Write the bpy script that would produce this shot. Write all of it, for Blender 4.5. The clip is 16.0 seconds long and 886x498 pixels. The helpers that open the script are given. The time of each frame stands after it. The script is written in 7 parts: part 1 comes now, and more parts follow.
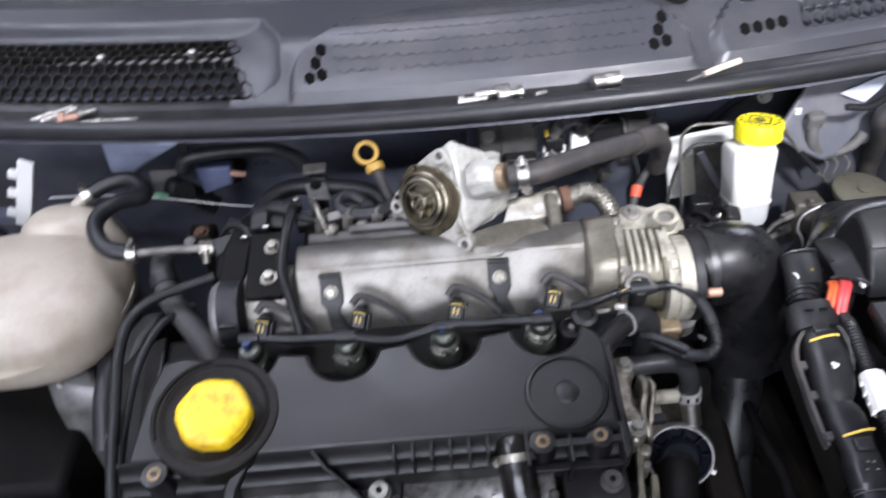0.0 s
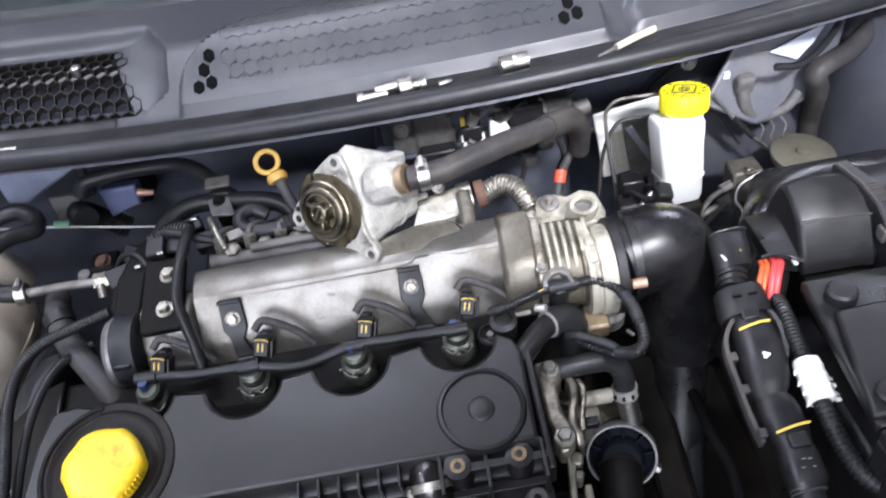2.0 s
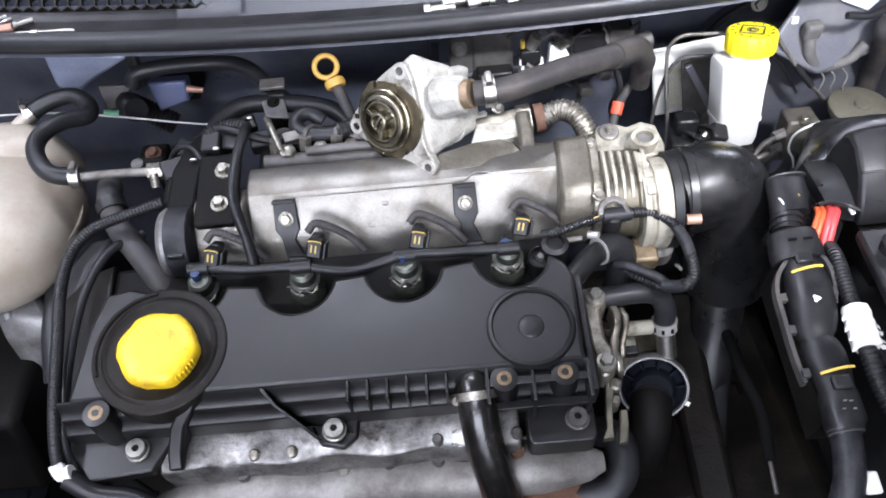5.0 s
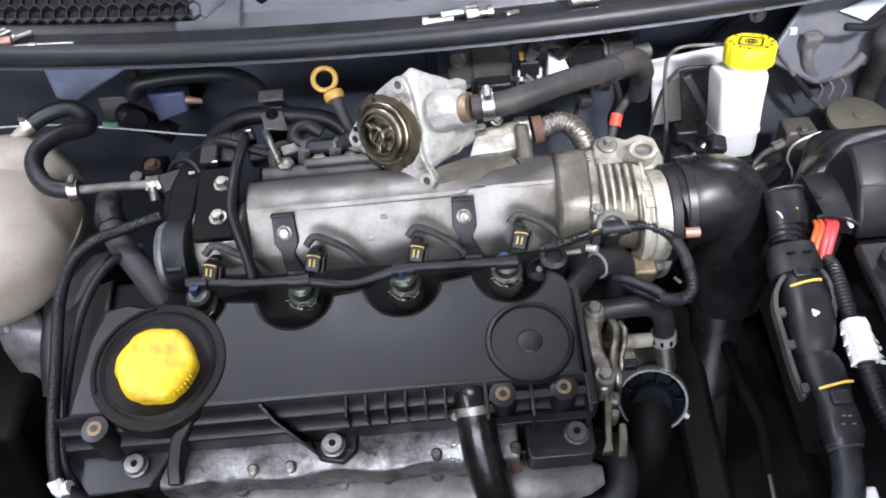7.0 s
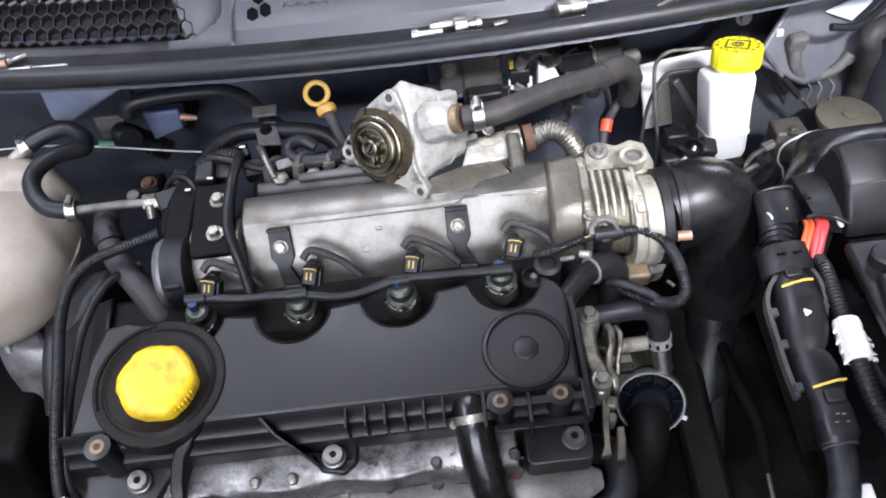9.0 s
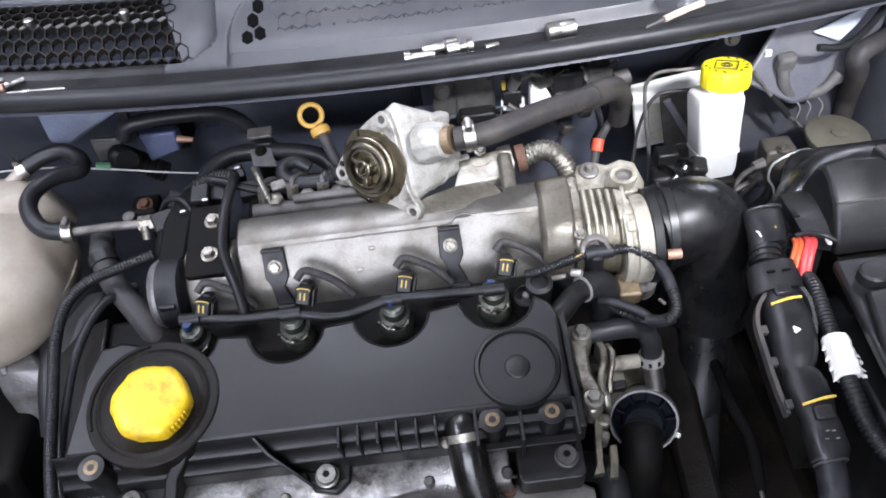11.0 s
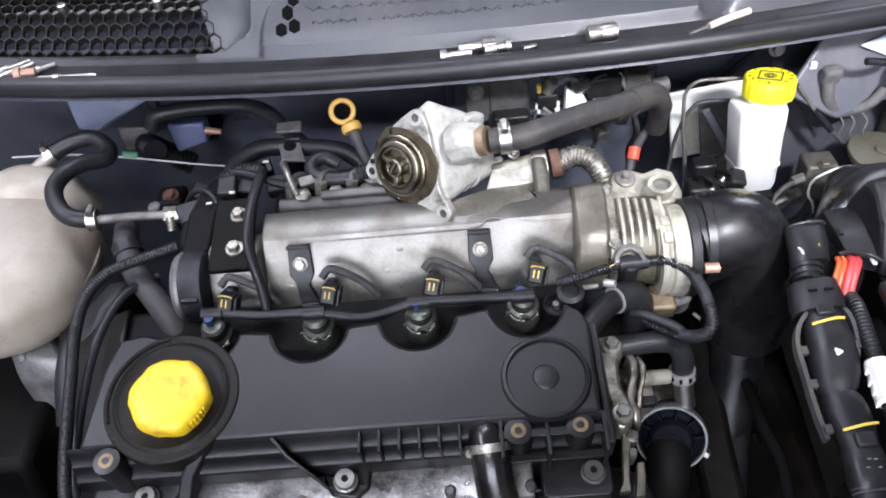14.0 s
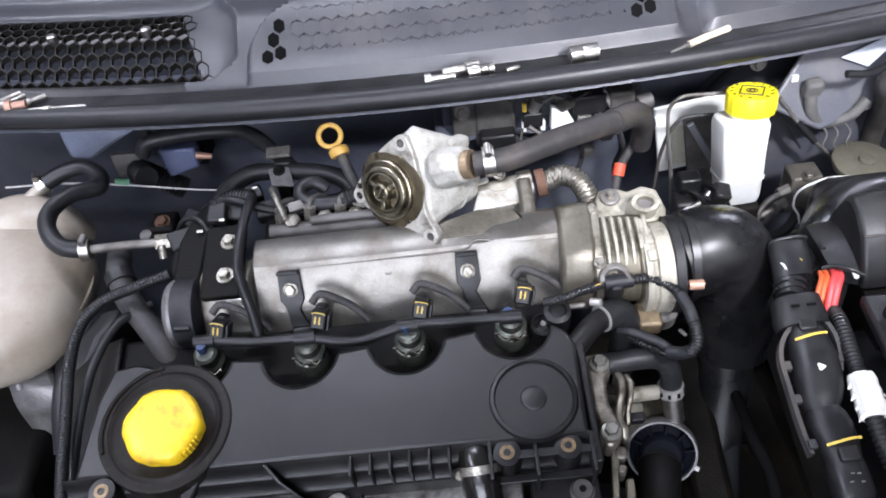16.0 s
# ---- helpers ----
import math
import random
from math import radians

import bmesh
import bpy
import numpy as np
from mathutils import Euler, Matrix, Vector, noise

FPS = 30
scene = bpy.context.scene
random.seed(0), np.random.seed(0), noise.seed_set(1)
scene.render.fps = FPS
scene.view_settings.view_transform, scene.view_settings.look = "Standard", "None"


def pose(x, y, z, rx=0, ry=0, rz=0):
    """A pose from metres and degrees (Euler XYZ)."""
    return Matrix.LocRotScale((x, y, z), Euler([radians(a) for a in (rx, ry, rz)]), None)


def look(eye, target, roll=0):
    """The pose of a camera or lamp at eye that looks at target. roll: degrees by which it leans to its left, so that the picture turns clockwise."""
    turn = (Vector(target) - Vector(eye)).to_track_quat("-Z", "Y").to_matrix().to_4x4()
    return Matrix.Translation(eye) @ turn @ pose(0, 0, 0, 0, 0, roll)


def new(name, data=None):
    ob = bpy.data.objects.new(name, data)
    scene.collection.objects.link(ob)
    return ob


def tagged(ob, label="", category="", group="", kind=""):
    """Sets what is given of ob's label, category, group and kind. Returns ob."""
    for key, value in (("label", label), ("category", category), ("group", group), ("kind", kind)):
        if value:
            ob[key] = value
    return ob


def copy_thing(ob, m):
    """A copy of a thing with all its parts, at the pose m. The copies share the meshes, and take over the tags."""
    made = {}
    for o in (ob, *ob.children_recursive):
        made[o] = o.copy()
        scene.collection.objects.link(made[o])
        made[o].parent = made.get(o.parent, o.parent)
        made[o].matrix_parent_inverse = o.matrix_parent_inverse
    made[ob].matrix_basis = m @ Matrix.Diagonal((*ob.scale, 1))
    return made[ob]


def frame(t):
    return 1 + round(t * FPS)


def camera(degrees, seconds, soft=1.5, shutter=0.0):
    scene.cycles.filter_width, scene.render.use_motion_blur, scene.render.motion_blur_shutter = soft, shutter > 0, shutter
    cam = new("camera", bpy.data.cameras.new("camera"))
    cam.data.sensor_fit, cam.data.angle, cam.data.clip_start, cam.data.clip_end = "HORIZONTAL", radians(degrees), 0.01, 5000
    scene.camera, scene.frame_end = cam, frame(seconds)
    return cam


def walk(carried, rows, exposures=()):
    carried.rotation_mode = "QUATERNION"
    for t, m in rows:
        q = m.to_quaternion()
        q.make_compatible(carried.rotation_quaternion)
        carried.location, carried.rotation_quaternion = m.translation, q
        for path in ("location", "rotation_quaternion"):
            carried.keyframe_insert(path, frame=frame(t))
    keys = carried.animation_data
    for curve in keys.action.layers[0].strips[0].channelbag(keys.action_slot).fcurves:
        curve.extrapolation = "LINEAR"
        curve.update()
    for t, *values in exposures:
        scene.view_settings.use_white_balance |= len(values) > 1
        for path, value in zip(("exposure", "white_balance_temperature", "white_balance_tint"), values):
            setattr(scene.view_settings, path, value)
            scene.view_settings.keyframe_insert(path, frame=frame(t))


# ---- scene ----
cam = camera(58.5, 16.0, soft=1.8, shutter=0.6)
PATH = [
    (0, (0.057, -0.148, 1.368), (0.04, 1.43, 0.139), -5.5),
    (0.5, (0.105, -0.137, 1.383), (0.124, 1.477, 0.202), -8.6),
    (1, (0.141, -0.15, 1.375), (0.15, 1.476, 0.209), -9.6),
    (1.5, (0.164, -0.127, 1.362), (0.139, 1.449, 0.131), -11.3),
    (2, (0.138, -0.094, 1.351), (0.132, 1.442, 0.07), -10.4),
    (2.5, (0.106, -0.087, 1.334), (0.085, 1.386, -0.019), -8.1),
    (3, (0.099, -0.104, 1.335), (0.068, 1.332, -0.057), -6.2),
    (3.5, (0.09, -0.106, 1.34), (0.058, 1.323, -0.059), -5.9),
    (6, (0.093, -0.102, 1.349), (0.057, 1.331, -0.046), -6.2),
    (6.5, (0.095, -0.098, 1.353), (0.06, 1.334, -0.043), -6.1),
    (7, (0.093, -0.098, 1.352), (0.058, 1.336, -0.041), -6.2),
    (7.5, (0.097, -0.097, 1.355), (0.06, 1.336, -0.04), -6.5),
    (8, (0.098, -0.098, 1.357), (0.061, 1.34, -0.032), -7.3),
    (8.5, (0.099, -0.086, 1.351), (0.063, 1.347, -0.043), -7.5),
    (9, (0.099, -0.101, 1.359), (0.063, 1.344, -0.024), -7.8),
    (11.3, (0.109, -0.105, 1.365), (0.081, 1.371, 0.016), -8.0),
    (11.5, (0.113, -0.105, 1.367), (0.083, 1.369, 0.016), -8.2),
    (12, (0.139, -0.117, 1.375), (0.114, 1.382, 0.051), -8.6),
    (12.5, (0.179, -0.115, 1.367), (0.176, 1.394, 0.054), -11.2),
    (13, (0.151, -0.092, 1.358), (0.122, 1.404, 0.031), -9.8),
    (13.5, (0.113, -0.092, 1.357), (0.063, 1.402, 0.029), -8.0),
    (14, (0.094, -0.092, 1.352), (0.023, 1.393, 0.014), -6.6),
    (14.5, (0.101, -0.089, 1.358), (0.023, 1.392, 0.017), -6.5),
    (15, (0.106, -0.088, 1.361), (0.032, 1.396, 0.022), -6.9),
    (15.5, (0.113, -0.082, 1.37), (0.039, 1.399, 0.027), -7.6),
    (16, (0.108, -0.088, 1.369), (0.035, 1.404, 0.039), -8.0),
]
EXPOSURES = [(0.0, 0.67), (0.5, 0.61), (1.5, 0.85), (2.0, 0.83), (3.0, 0.95), (3.7, 0.99), (6.0, 0.91), (7.0, 0.71), (9.2, 0.73), (12.0, 0.77), (13.5, 0.84), (14.5, 0.77), (16.0, 0.79)]
walk(cam, [(t, look(eye, target, roll)) for t, eye, target, roll in PATH], EXPOSURES)

# The car's axes are the world's; the engine leans forward on its mounts.
CAR = Matrix()
ENG = pose(0, 0.30, 0.862, 14.5)

# ---- light: workshop tubes, mostly added as fill, and a dim room ----
world = bpy.data.worlds.new("workshop_air")
scene.world = world
world.use_nodes = True
world.node_tree.nodes["Background"].inputs[0].default_value = (0.75, 0.85, 1.0, 1)
world.node_tree.nodes["Background"].inputs[1].default_value = 0.12


def lamp(name, eye, target, size_x, size_y, watts, colour):
    data = bpy.data.lights.new(name, "AREA")
    data.shape, data.size, data.size_y, data.energy, data.color = "RECTANGLE", size_x, size_y, watts, colour
    ob = new(name, data)
    ob.matrix_world = look(eye, target)
    return ob


COOL = (0.838, 0.868, 1.06)
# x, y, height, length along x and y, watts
# the second tube shows in the windscreen's reflection; the rest are added fill
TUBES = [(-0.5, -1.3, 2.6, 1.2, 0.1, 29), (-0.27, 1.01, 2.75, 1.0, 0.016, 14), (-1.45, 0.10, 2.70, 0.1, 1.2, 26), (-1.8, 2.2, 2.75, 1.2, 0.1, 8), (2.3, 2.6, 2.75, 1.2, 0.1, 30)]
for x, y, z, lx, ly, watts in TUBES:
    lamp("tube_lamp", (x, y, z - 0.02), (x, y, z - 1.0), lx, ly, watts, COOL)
# added stand-in for a hand-held lamp: over the wing, beam on the bulkhead side
LAMP_AT, LAMP_TO = Vector((0.54, -0.14, 1.60)), Vector((0.37, 0.67, 0.95))
beam = bpy.data.lights.new("work_lamp_beam", "SPOT")
beam.energy, beam.color, beam.spot_size, beam.spot_blend, beam.shadow_soft_size = 66, (0.89, 0.895, 0.98), radians(52), 1.0, 0.05
new("work_lamp_beam", beam).matrix_world = look(LAMP_AT, LAMP_TO)
# light from an added wide window ahead of the car, out of view
lamp("window_light", (-0.5, -3.47, 2.1), (-0.5, 0.0, 2.1), 3.0, 1.3, 96, (0.85, 0.885, 1.04))



# ---- materials ----
def surf(name, colour, rough, metal=0.0, spread=0.25, fine=400.0, stain=None, amount=0.0, coarse=18.0, bump=0.1, sss=0.0, coat=0.0, grit=0.0, gloss=0.5, dust=0.14, patchy=0.0):
    """A surface with fine grain, blotches of a second colour and a slight relief."""
    m = bpy.data.materials.new(name)
    m.use_nodes = True
    nt = m.node_tree
    bsdf = nt.nodes["Principled BSDF"]
    link = nt.links.new
    tc = nt.nodes.new("ShaderNodeTexCoord")
    n1, n2 = nt.nodes.new("ShaderNodeTexNoise"), nt.nodes.new("ShaderNodeTexNoise")
    n1.inputs["Scale"].default_value, n1.inputs["Detail"].default_value = fine, 4
    n2.inputs["Scale"].default_value, n2.inputs["Detail"].default_value, n2.inputs["Roughness"].default_value = coarse, 6, 0.65
    link(tc.outputs["Object"], n1.inputs["Vector"])
    link(tc.outputs["Object"], n2.inputs["Vector"])
    mix = nt.nodes.new("ShaderNodeMix")
    mix.data_type = "RGBA"
    mix.inputs[6].default_value = (*[c * (1 - spread) for c in colour], 1)
    mix.inputs[7].default_value = (*[min(1, c * (1 + spread)) for c in colour], 1)
    link(n1.outputs["Fac"], mix.inputs[0])
    out = mix.outputs[2]
    ramp = nt.nodes.new("ShaderNodeMapRange")
    ramp.inputs[1].default_value, ramp.inputs[2].default_value = 0.46, 0.68
    link(n2.outputs["Fac"], ramp.inputs[0])
    if stain:
        mul = nt.nodes.new("ShaderNodeMath")
        mul.operation = "MULTIPLY"
        mul.inputs[1].default_value = amount
        link(ramp.outputs[0], mul.inputs[0])
        mix2 = nt.nodes.new("ShaderNodeMix")
        mix2.data_type = "RGBA"
        mix2.inputs[7].default_value = (*stain, 1)
        link(mul.outputs[0], mix2.inputs[0])
        link(out, mix2.inputs[6])
        out = mix2.outputs[2]
    if dust:
        n3 = nt.nodes.new("ShaderNodeTexNoise")
        n3.inputs["Scale"].default_value, n3.inputs["Detail"].default_value, n3.inputs["Roughness"].default_value = 150, 5, 0.7
        link(tc.outputs["Object"], n3.inputs["Vector"])
        speck = nt.nodes.new("ShaderNodeMapRange")
        speck.inputs[1].default_value, speck.inputs[2].default_value, speck.inputs[4].default_value = 0.56, 0.70, dust
        link(n3.outputs["Fac"], speck.inputs[0])
        mix3 = nt.nodes.new("ShaderNodeMix")
        mix3.data_type = "RGBA"
        mix3.inputs[7].default_value = (0.105, 0.095, 0.08, 1)
        link(speck.outputs[0], mix3.inputs[0])
        link(out, mix3.inputs[6])
        out = mix3.outputs[2]
    link(out, bsdf.inputs["Base Color"])
    rr = nt.nodes.new("ShaderNodeMapRange")
    if patchy:
        rr.inputs[1].default_value, rr.inputs[2].default_value = 0.30, 0.70
    rr.inputs[3].default_value, rr.inputs[4].default_value = max(0.02, rough * (0.8 - patchy)), min(1, rough * (1.3 + patchy))
    link(n2.outputs["Fac"], rr.inputs[0])
    link(rr.outputs[0], bsdf.inputs["Roughness"])
    bsdf.inputs["Metallic"].default_value = metal
    bsdf.inputs["Specular IOR Level"].default_value = gloss
    bsdf.inputs["Coat Weight"].default_value = coat
    if sss:
        bsdf.inputs["Subsurface Weight"].default_value = sss
        bsdf.inputs["Subsurface Radius"].default_value = (0.02, 0.018, 0.015)
    bp = nt.nodes.new("ShaderNodeBump")
    bp.inputs["Strength"].default_value, bp.inputs["Distance"].default_value = bump, 0.001
    link(n1.outputs["Fac"], bp.inputs["Height"])
    last = bp
    if grit:
        bp2 = nt.nodes.new("ShaderNodeBump")
        bp2.inputs["Strength"].default_value, bp2.inputs["Distance"].default_value = grit, 0.004
        link(n2.outputs["Fac"], bp2.inputs["Height"])
        link(bp.outputs[0], bp2.inputs["Normal"])
        last = bp2
    link(last.outputs[0], bsdf.inputs["Normal"])
    return m


COVER = surf("cover_plastic", (0.0058, 0.0056, 0.0058), 0.36, dust=0.025, gloss=0.38, stain=(0.0125, 0.0115, 0.0108), amount=0.6, coarse=13, bump=0.16, fine=900, patchy=0.08)
WETHOSE = surf("oily_hose_rubber", (0.006, 0.0055, 0.005), 0.2, gloss=0.5, stain=(0.016, 0.013, 0.010), amount=0.5, coarse=30, bump=0.15, patchy=0.3)
DISHBLACK = surf("oily_cover_plastic", (0.007, 0.006, 0.005), 0.42, gloss=0.14, stain=(0.014, 0.011, 0.008), amount=0.6, coarse=14, bump=0.15)
BLACK = surf("black_plastic", (0.0085, 0.0085, 0.0092), 0.40, gloss=0.32, stain=(0.018, 0.0172, 0.0165), amount=0.4, coarse=30, bump=0.15, dust=0.06, patchy=0.15)
RUBBER = surf("hose_rubber", (0.0135, 0.0138, 0.015), 0.40, gloss=0.32, stain=(0.022, 0.022, 0.022), amount=0.45, coarse=40, bump=0.2)
GLOSS = surf("smooth_rubber", (0.006, 0.006, 0.0065), 0.30, gloss=0.5, stain=(0.017, 0.0165, 0.016), amount=0.6, coarse=22, bump=0.15, patchy=0.15)
DUSTY = surf("dusty_rubber", (0.030, 0.029, 0.030), 0.55, gloss=0.35, stain=(0.075, 0.064, 0.053), amount=0.75, coarse=24, bump=0.3, grit=0.1)
HOSEBROWN = surf("worn_brown_black_rubber", (0.024, 0.0225, 0.022), 0.5, gloss=0.35, stain=(0.060, 0.050, 0.042), amount=0.8, coarse=30, bump=0.3, grit=0.15)
# old brown oil, darkened further to paint shade deep in the bay
OLDOIL = surf("shaded_oily_casting", (0.005, 0.0043, 0.0034), 0.5, gloss=0.12, stain=(0.020, 0.014, 0.008), amount=0.4, coarse=45, bump=0.5, grit=0.3, dust=0.0)
HEXZ = surf("dull_zinc_hex", (0.25, 0.245, 0.22), 0.36, 0.7, stain=(0.10, 0.085, 0.06), amount=0.8, coarse=150, bump=0.15)
ZINC = surf("bright_zinc", (0.38, 0.37, 0.35), 0.35, 0.5, stain=(0.30, 0.28, 0.25), amount=0.5, coarse=200, bump=0.1)
BOLT = surf("tarnished_zinc", (0.30, 0.285, 0.245), 0.40, 0.85, stain=(0.07, 0.055, 0.035), amount=0.9, coarse=170, bump=0.25)
RAIL = surf("stained_machined_rail", (0.20, 0.195, 0.185), 0.36, 0.75, stain=(0.022, 0.019, 0.016), amount=1.0, coarse=34, bump=0.3, grit=0.5, patchy=0.2)
# oily black, taken darker than the parts to stand for deep shade
OILSHADE = surf("oily_shade_black", (0.004, 0.0038, 0.0036), 0.6, gloss=0.12, stain=(0.012, 0.010, 0.007), amount=0.6, bump=0.4, dust=0.0)
GREENSTEEL = surf("oily_green_steel", (0.075, 0.082, 0.066), 0.32, 0.5, stain=(0.012, 0.012, 0.010), amount=0.7, coarse=80, bump=0.2)
CAST = surf("cast_aluminium", (0.185, 0.177, 0.158), 0.37, 0.76, stain=(0.105, 0.090, 0.068), amount=0.9, coarse=17, bump=0.25, fine=600, grit=0.3, dust=0.35, patchy=0.12)
PALE = surf("pale_aluminium", (0.33, 0.310, 0.250), 0.45, 0.3, stain=(0.10, 0.087, 0.062), amount=0.95, coarse=55, bump=0.35, fine=600, grit=0.3)
DULL = surf("dull_dirty_aluminium", (0.19, 0.18, 0.165), 0.5, 0.5, stain=(0.055, 0.046, 0.035), amount=0.75, coarse=35, bump=0.4, grit=0.3)
GRIME = surf("grimy_grey_metal", (0.10, 0.095, 0.09), 0.5, 0.4, stain=(0.03, 0.026, 0.02), amount=0.8, coarse=25, bump=0.4, grit=0.3)
STEEL = surf("zinc_steel", (0.48, 0.465, 0.43), 0.33, 1.0, stain=(0.18, 0.145, 0.10), amount=0.6, coarse=120, bump=0.1)
DARKSTEEL = surf("oily_steel", (0.30, 0.272, 0.205), 0.30, 1.0, stain=(0.05, 0.038, 0.02), amount=0.75, coarse=70, bump=0.2)
PUMP = surf("rough_pump_aluminium", (0.43, 0.42, 0.38), 0.52, 0.2, stain=(0.22, 0.205, 0.165), amount=0.8, coarse=55, bump=0.45, fine=500, grit=0.5)
FLANGEOIL = surf("oil_blotched_flange", (0.40, 0.385, 0.34), 0.40, 0.3, stain=(0.055, 0.045, 0.028), amount=1.0, coarse=48, bump=0.3, grit=0.25)
PLATEALU = surf("oily_stained_aluminium", (0.34, 0.315, 0.26), 0.30, 0.80, stain=(0.050, 0.042, 0.028), amount=1.0, coarse=42, bump=0.3, grit=0.35)
CASTDARK = surf("oil_darkened_casting", (0.125, 0.114, 0.090), 0.36, 0.5, stain=(0.050, 0.043, 0.030), amount=0.9, coarse=38, bump=0.3, grit=0.3, patchy=0.1)
MOUNTALU = surf("dirty_mount_aluminium", (0.20, 0.195, 0.19), 0.45, 0.5, stain=(0.075, 0.070, 0.062), amount=0.9, coarse=26, bump=0.4, grit=0.4)
SHIELD = surf("dull_shield_aluminium", (0.19, 0.18, 0.165), 0.5, 0.4, stain=(0.055, 0.048, 0.040), amount=0.8, coarse=22, bump=0.3, grit=0.35)
OILFILM = surf("brown_oil_film", (0.10, 0.082, 0.05), 0.24, 0.6, stain=(0.02, 0.015, 0.008), amount=1.0, coarse=60, bump=0.2, grit=0.2)
GRIMEOIL = surf("wet_black_oil", (0.010, 0.008, 0.005), 0.18, spread=0.3, bump=0.2, dust=0.0)
BRONZE = surf("dull_bronze", (0.30, 0.22, 0.14), 0.45, 0.6, stain=(0.12, 0.08, 0.05), amount=0.6, coarse=120, bump=0.2)
DUCT = surf("dusty_duct_plastic", (0.014, 0.0155, 0.022), 0.7, gloss=0.3, stain=(0.03, 0.033, 0.042), amount=0.5, coarse=20, dust=0.05)
# near-black without sheen that stands in for shade in holes and gaps
VOID = surf("deep_shade_black", (0.004, 0.004, 0.004), 0.95, spread=0.1, gloss=0.05, dust=0.0)
OILY = surf("oily_cast_metal", (0.46, 0.445, 0.40), 0.42, 0.3, stain=(0.22, 0.19, 0.13), amount=0.75, coarse=60, bump=0.3, grit=0.25)
TAN = surf("dirty_tan_aluminium", (0.098, 0.086, 0.060), 0.42, 0.45, stain=(0.022, 0.024, 0.014), amount=1.0, coarse=60, bump=0.3, grit=0.35)
RUST = surf("rust", (0.10, 0.048, 0.028), 0.75, 0.1, stain=(0.04, 0.022, 0.015), amount=0.6, coarse=60, bump=0.5)
BRASS = surf("tarnished_bush", (0.20, 0.14, 0.08), 0.42, 0.8, stain=(0.06, 0.05, 0.035), amount=0.8, coarse=120)
YELLOW = surf("yellow_cap_plastic", (0.78, 0.53, 0.016), 0.40, stain=(0.36, 0.18, 0.012), amount=0.75, coarse=55, bump=0.12, spread=0.08, grit=0.12, patchy=0.15)
LEMON = surf("lemon_cap_plastic", (0.86, 0.74, 0.02), 0.4, stain=(0.55, 0.45, 0.02), amount=0.3, coarse=60, bump=0.1, spread=0.05, dust=0.05)
ORANGE = surf("dipstick_plastic", (0.48, 0.29, 0.06), 0.45, stain=(0.3, 0.16, 0.03), amount=0.5, coarse=60, spread=0.1)
MILK = surf("milky_plastic", (0.62, 0.615, 0.58), 0.35, stain=(0.52, 0.49, 0.42), amount=0.4, coarse=14, bump=0.05, spread=0.04, sss=0.35, dust=0.05)
MILKLOW = surf("cloudy_plastic", (0.50, 0.51, 0.50), 0.4, stain=(0.40, 0.39, 0.36), amount=0.4, coarse=20, bump=0.05, spread=0.05, sss=0.3, dust=0.05)
TANK = surf("yellowed_tank_plastic", (0.37, 0.328, 0.265), 0.4, stain=(0.24, 0.185, 0.13), amount=0.8, coarse=9, bump=0.05, spread=0.04, sss=0.2)
PAINT = surf("blue_grey_paint", (0.088, 0.094, 0.118), 0.36, 0.2, stain=(0.125, 0.122, 0.12), amount=0.6, coarse=14, bump=0.15, coat=0.25)
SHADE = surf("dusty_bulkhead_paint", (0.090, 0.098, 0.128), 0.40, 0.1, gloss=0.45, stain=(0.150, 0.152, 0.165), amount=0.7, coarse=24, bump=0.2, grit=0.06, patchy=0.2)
# body paint darkened for shade round the strut tower
TOWER = surf("dark_tower_paint", (0.060, 0.063, 0.076), 0.40, 0.1, gloss=0.45, stain=(0.095, 0.093, 0.093), amount=0.5, coarse=14, bump=0.2)
# body paint lightened to paint the light on the gusset
LIGHTGREY = surf("lightened_grey_paint", (0.105, 0.108, 0.124), 0.42, 0.1, stain=(0.17, 0.165, 0.16), amount=0.6, coarse=16, bump=0.15)
CLOTH = surf("dusty_grey_cloth", (0.085, 0.082, 0.079), 0.7, stain=(0.14, 0.13, 0.12), amount=0.6, coarse=70, bump=0.4)
SCUTTLE = surf("grey_scuttle_plastic", (0.035, 0.036, 0.041), 0.32, gloss=0.5, stain=(0.066, 0.064, 0.062), amount=0.5, coarse=11, bump=0.25, fine=1200)
# gutter dirt; the same dark also paints shade ticks on the honeycomb
GUTTER = surf("gutter_dirt_and_shade", (0.018, 0.0175, 0.018), 0.34, gloss=0.4, stain=(0.004, 0.004, 0.004), amount=1.0, coarse=32, bump=0.3, grit=0.2)
RED = surf("red_insulation", (0.50, 0.045, 0.045), 0.4, spread=0.15)
ORED = surf("orange_insulation", (0.52, 0.085, 0.025), 0.4, spread=0.15)
BLUE = surf("blue_plastic", (0.018, 0.038, 0.10), 0.45, spread=0.15)
TAPE = surf("black_cloth_tape", (0.0095, 0.0100, 0.0118), 0.45, gloss=0.3, stain=(0.04, 0.039, 0.04), amount=0.5, coarse=50, bump=0.35)
NAVY = surf("navy_plastic", (0.065, 0.08, 0.15), 0.45, stain=(0.10, 0.10, 0.12), amount=0.4)
INKDISH = surf("blue_black_plastic", (0.0038, 0.0046, 0.0072), 0.5, gloss=0.04, stain=(0.009, 0.010, 0.013), amount=0.4, coarse=40, dust=0.03)
WHITE = surf("white_tape", (0.60, 0.59, 0.55), 0.6, stain=(0.45, 0.42, 0.36), amount=0.35, coarse=70, bump=0.4, spread=0.06, dust=0.05)
LABEL = surf("label_white", (0.62, 0.62, 0.59), 0.5, stain=(0.6, 0.58, 0.5), amount=0.3, coarse=30, spread=0.04, dust=0.05)
